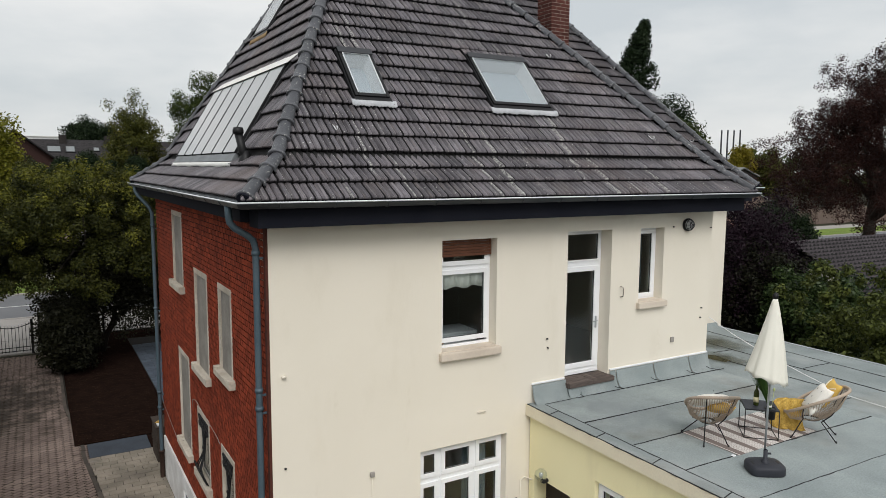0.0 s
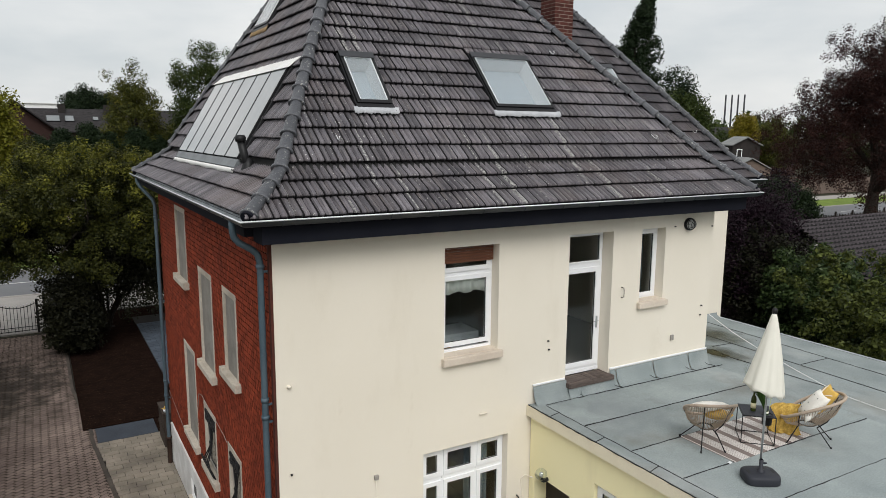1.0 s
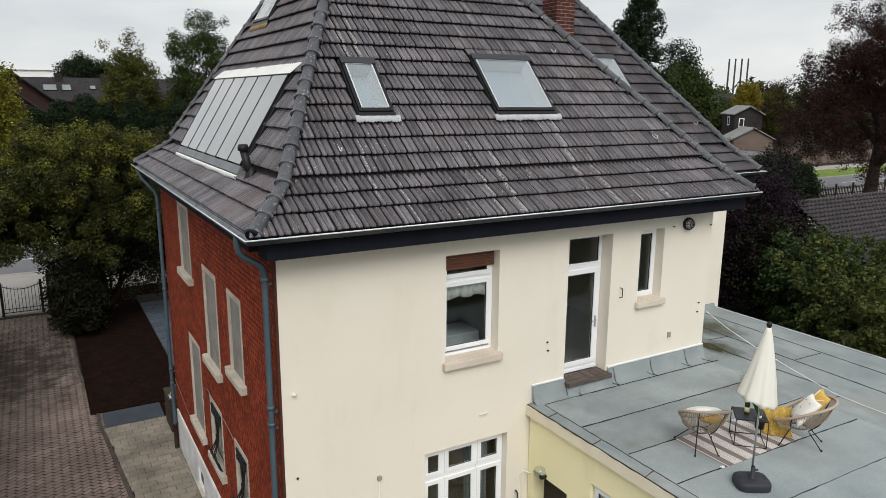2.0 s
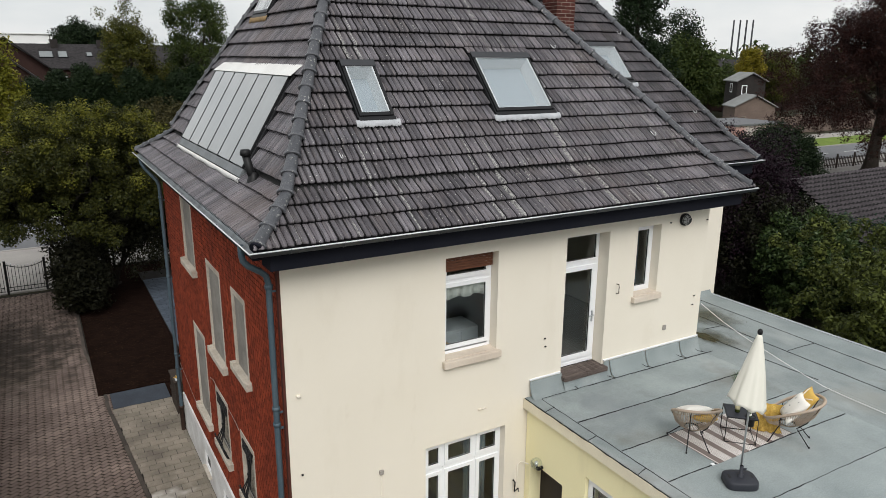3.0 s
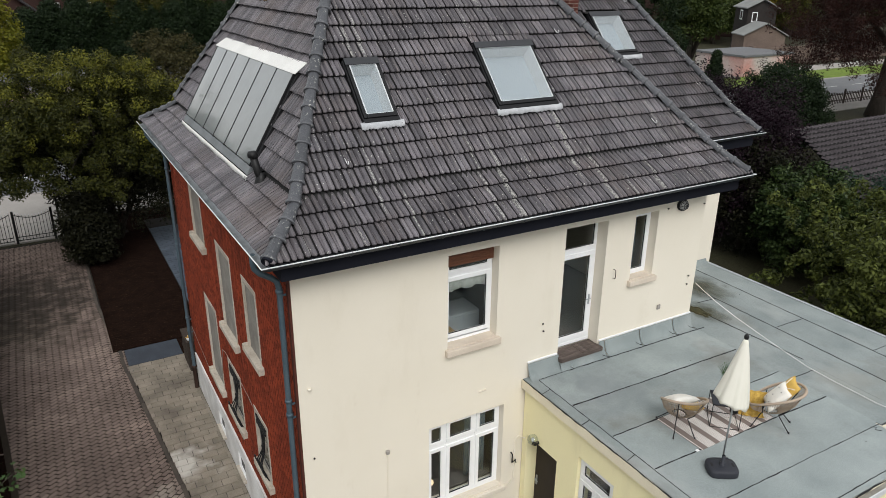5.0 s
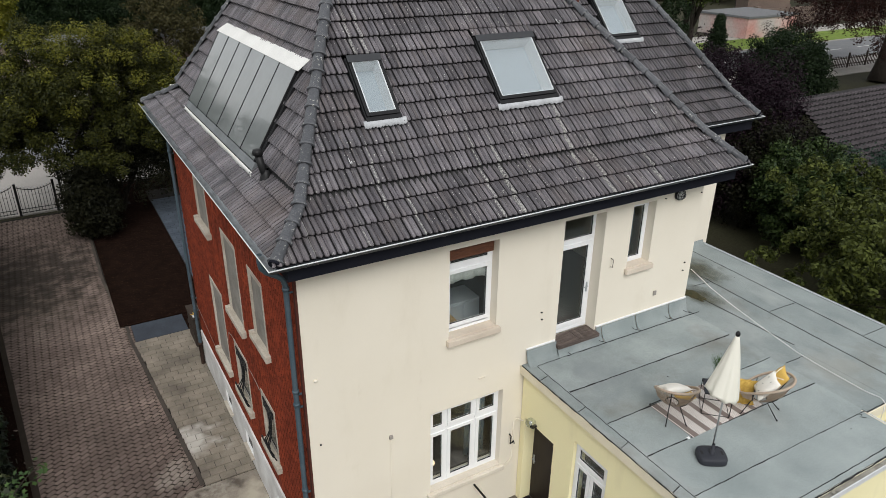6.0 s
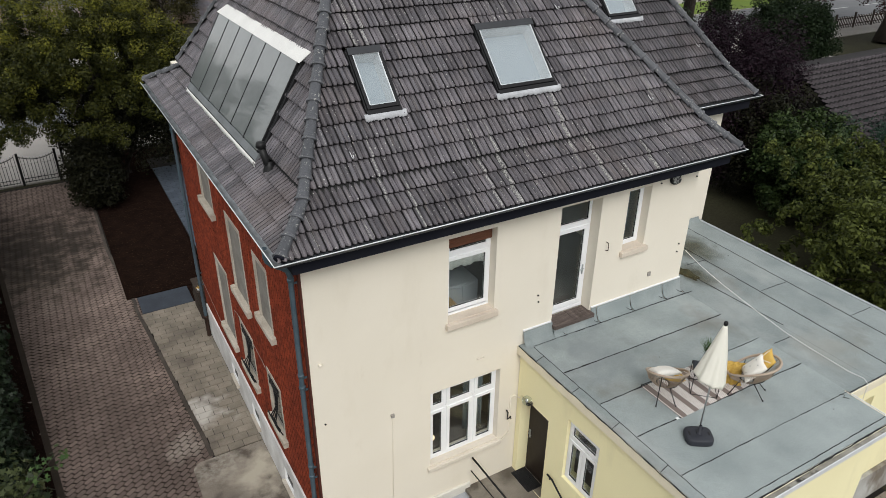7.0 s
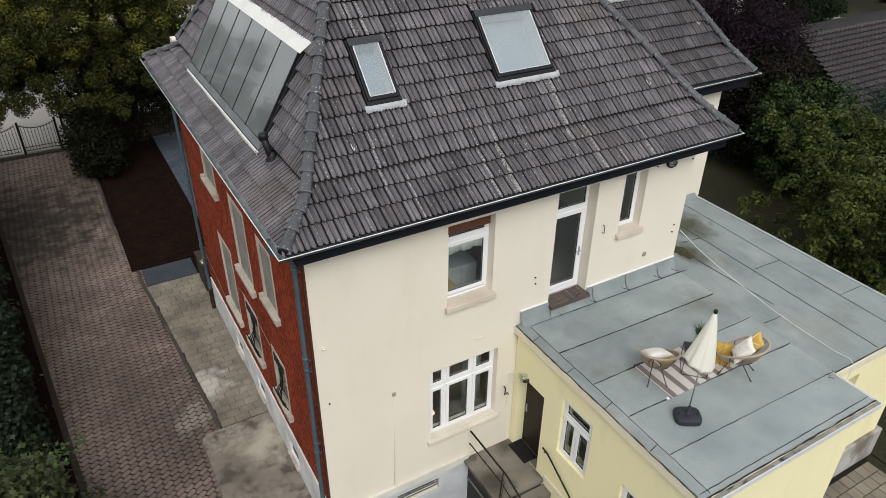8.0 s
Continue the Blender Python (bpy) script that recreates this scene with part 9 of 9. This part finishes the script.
w_ = thing_part("window", sh)
bm = bmesh.new(); bar_frame(bm, -0.6, 0.6, 6.6, 7.9, 0.14, 0, 0.1, rot @ Matrix.Translation((0.15, 0.6, 0)) @ pose(0, 0, 0, 0, 0, -90), 0); part("window_frame", bm, M_PVC, w_)
bm = bmesh.new(); bar_frame(bm, 1.0, 2.0, 6.4, 7.7, 0.12, 0, 0.1, rot @ Matrix.Translation((0.0, -2.6, 0)), 0); part("window_frame", bm, M_PVC, w_)
# factory stacks on the skyline
M_STACK = material("dark_factory_stack", (0.045, 0.047, 0.052), 0.9, (0.03, 0.03, 0.035), 0.1, 0.6, 1, 0.1, 0.0)
for k in range(4):
    a = radians(38.25 - 0.43 * k)
    d = 900.0
    x, y = -2.5 + d * math.cos(a), -9.0 + d * math.sin(a)
    s = thing("factory_stack", (x, y, 0), "tall dark factory chimney on the skyline", "chimney", "row of four factory stacks")
    part("shaft", lathe([(1.15, 0), (0.85, 54.0), (0.65, 54.0), (0.65, 51)], 14, (x, y, 0)), M_STACK, s)
# neighbour's low roof on the right, laid with single tiles
nb = thing("neighbour_bungalow", (31, 5, 0), "low bungalow with a dark brown tiled roof", "house")
M_NTILE = material("dark_brown_neighbour_tile", (0.072, 0.062, 0.067), 0.8, (0.042, 0.036, 0.040), 2, 0.6, 30, 0.2, 0.2, piece=0.15, island=True)
sl = 0.30
NR = lambda x, y: 5.42 + sl * (y - 8.6)
bm = bmesh.new()
pts = [(24.6, 8.6), (44.0, 8.6), (44.0, -6.0), (21.0, -6.0), (21.6, 3.0)]
lo = [bm.verts.new((x, y, NR(x, y) - 0.12)) for x, y in pts]; hi = [bm.verts.new((x, y, NR(x, y))) for x, y in pts]
bm.faces.new(lo); bm.faces.new(hi[::-1])
for k in range(5):
    bm.faces.new((lo[k], lo[(k + 1) % 5], hi[(k + 1) % 5], hi[k]))
part("roof_boarding", bm, M_DECK, nb)
part("wall", boxed(25.5, 43.0, -5.0, 8.0, 0, 1.4), M_BRICKF, nb)
bm = bmesh.new()
back = [(24.6, 8.6, 5.42), (44.0, 8.6, 5.42), (44.0, 16.0, 2.9), (24.6, 16.0, 2.9)]
bm.faces.new([bm.verts.new(p) for p in back])
ob = part("back_slope", bm, M_RTILE, nb)
ob.modifiers.new("thickness", "SOLIDIFY").thickness = 0.1
V, F, NS_ = [], [], []
for r in range(44):
    y = -5.8 + r * 0.33
    left = 21.0 + 0.6 * (y + 6.0) / 9.0 if y < 3 else 21.6 + 3.0 * (y - 3.0) / 5.6
    x = left
    while x < 40:
        z = NR(x, y) + 0.03
        k = len(V)
        dz = sl * 0.36
        for yy, zz in ((y, z + 0.075), (y + 0.36, z + dz - 0.015)):
            for dx, h in ((0, 0.0), (0.08, 0.075), (0.15, 0.05), (0.24, -0.015), (0.285, -0.02)):
                V.append((x + dx, yy, zz + h))
        for dx, h in ((0, 0.0), (0.08, 0.075), (0.15, 0.05), (0.24, -0.015), (0.285, -0.02)):
            V.append((x + dx, y + 0.01, z + h - 0.04))
        # noses and troughs coloured black for the shadow line of each course
        for q in range(4):
            F += [(k + q, k + q + 1, k + 6 + q, k + 5 + q), (k + 10 + q, k + 11 + q, k + q + 1, k + q)]
            NS_ += [1 if q == 3 else 0, 1]
        x += 0.30
ob = raw("roof_tile_field", V, F, [M_NTILE, M_DECK], nb, slots=NS_)
tagged(ob, "dark brown bungalow roof tiles", "", "", "stuff")
for k in range(45):
    x = 24.6 + k * 0.36
    if k == 0:
        rt = part("ridge_tile", lathe([(0.11, 0), (0.125, 0.02), (0.11, 0.04), (0.10, 0.40)], 10), M_NTILE, nb)
        rme = rt.data
    else:
        rt = attach(new("ridge_tile", rme), nb)
    rt.matrix_basis = Matrix.Translation((x, 8.6, 5.42)) @ pose(0, 0, 0, 0, 88, 0)


nb.location = (31 + 2.85, 5 + 1.6, -0.7)
# gate, railings and picket fence
def bars_fence(name, label, x0, x1, y, h, posts, curved=False, cat="fence"):
    g = thing(name, ((x0 + x1) / 2, y, 0), label, cat)
    n = int((x1 - x0) / 0.125)
    top = lambda t: h + (0.22 * (2 * t - 1) ** 2 - 0.1 if curved else 0)
    bme_ = None
    for k in range(n + 1):
        t = k / n
        x = x0 + (x1 - x0) * t
        part("bar", tubed([(x, y, 0.10), (x, y, top(t) + 0.08)], 0.011, 6), M_BLACK, g)
        if k % 1 == 0:
            part("finial", lathe([(0.0, 0.06), (0.018, 0.03), (0.02, 0.01), (0.008, 0.0)], 6, (x, y, top(t) + 0.08)), M_ZINC, g)
    for zz in (0.14, 0.30):
        part("rail", tubed([(x0, y, zz), (x1, y, zz)], 0.016, 6), M_BLACK, g)
    part("top_rail", tubed([(x0 + (x1 - x0) * k / 12, y, top(k / 12)) for k in range(13)], 0.018, 6), M_BLACK, g)
    for x in posts:
        part("post", boxed(x - 0.05, x + 0.05, y - 0.05, y + 0.05, 0, h + 0.25, 0.008), M_BLACK, g)
    return g


bars_fence("gate_leaf", "black wrought iron gate leaf with pale finials", -4.45, -2.9, 25.2, 1.25, (-4.42, -2.93), True, "gate")
bars_fence("gate_leaf", "black wrought iron gate leaf with pale finials", -6.1, -4.55, 25.2, 1.25, (-6.07,), True, "gate")
bars_fence("iron_fence", "black iron railing along the pavement", -2.7, 5.5, 27.2, 1.15, (-2.65, 0.0, 2.7, 5.4))
M_PICKET = material("dark_brown_picket", (0.035, 0.026, 0.022), 0.85, (0.055, 0.042, 0.036), 3, 0.6, 30, 0.2, 0.1)
pf = thing("picket_fence", (62, 29, 0), "dark wooden picket fence by the street", "fence")
for k in range(90):
    x = 50.0 + k * 0.26
    part("picket", boxed(x, x + 0.10, 29.9, 29.93, 0.1, 1.15 + 0.05 * math.sin(k * 0.7), 0.008), M_PICKET, pf)
for k in range(9):
    part("post", boxed(50.0 + k * 2.86, 50.14 + k * 2.86, 29.94, 30.08, 0, 1.4, 0.01), M_PICKET, pf)
for z in (0.35, 0.9):
    part("rail", boxed(50.0, 73.4, 29.935, 29.975, z, z + 0.08), M_PICKET, pf)
# wooded skyline
def skyline():
    rng = np.random.default_rng(91)
    c = []
    for k in range(1500):
        a = radians(rng.uniform(8, 108))
        d = rng.uniform(230, 330)
        hgt = 12.5 + 5 * noise.noise(Vector((a * 14, 0, 0))) + 3 * noise.noise(Vector((a * 60, 1, 0)))
        c.append((d * math.cos(a), d * math.sin(a), rng.uniform(0.5, max(3.0, hgt))))
    v, f = leaves(rng, c, 2.8, 26, 1.0)
    ob = leaf_mesh("distant_woods", v, f, L_GREEN, None)
    tagged(ob, "distant line of green trees on the skyline", "trees", "", "stuff")


skyline()
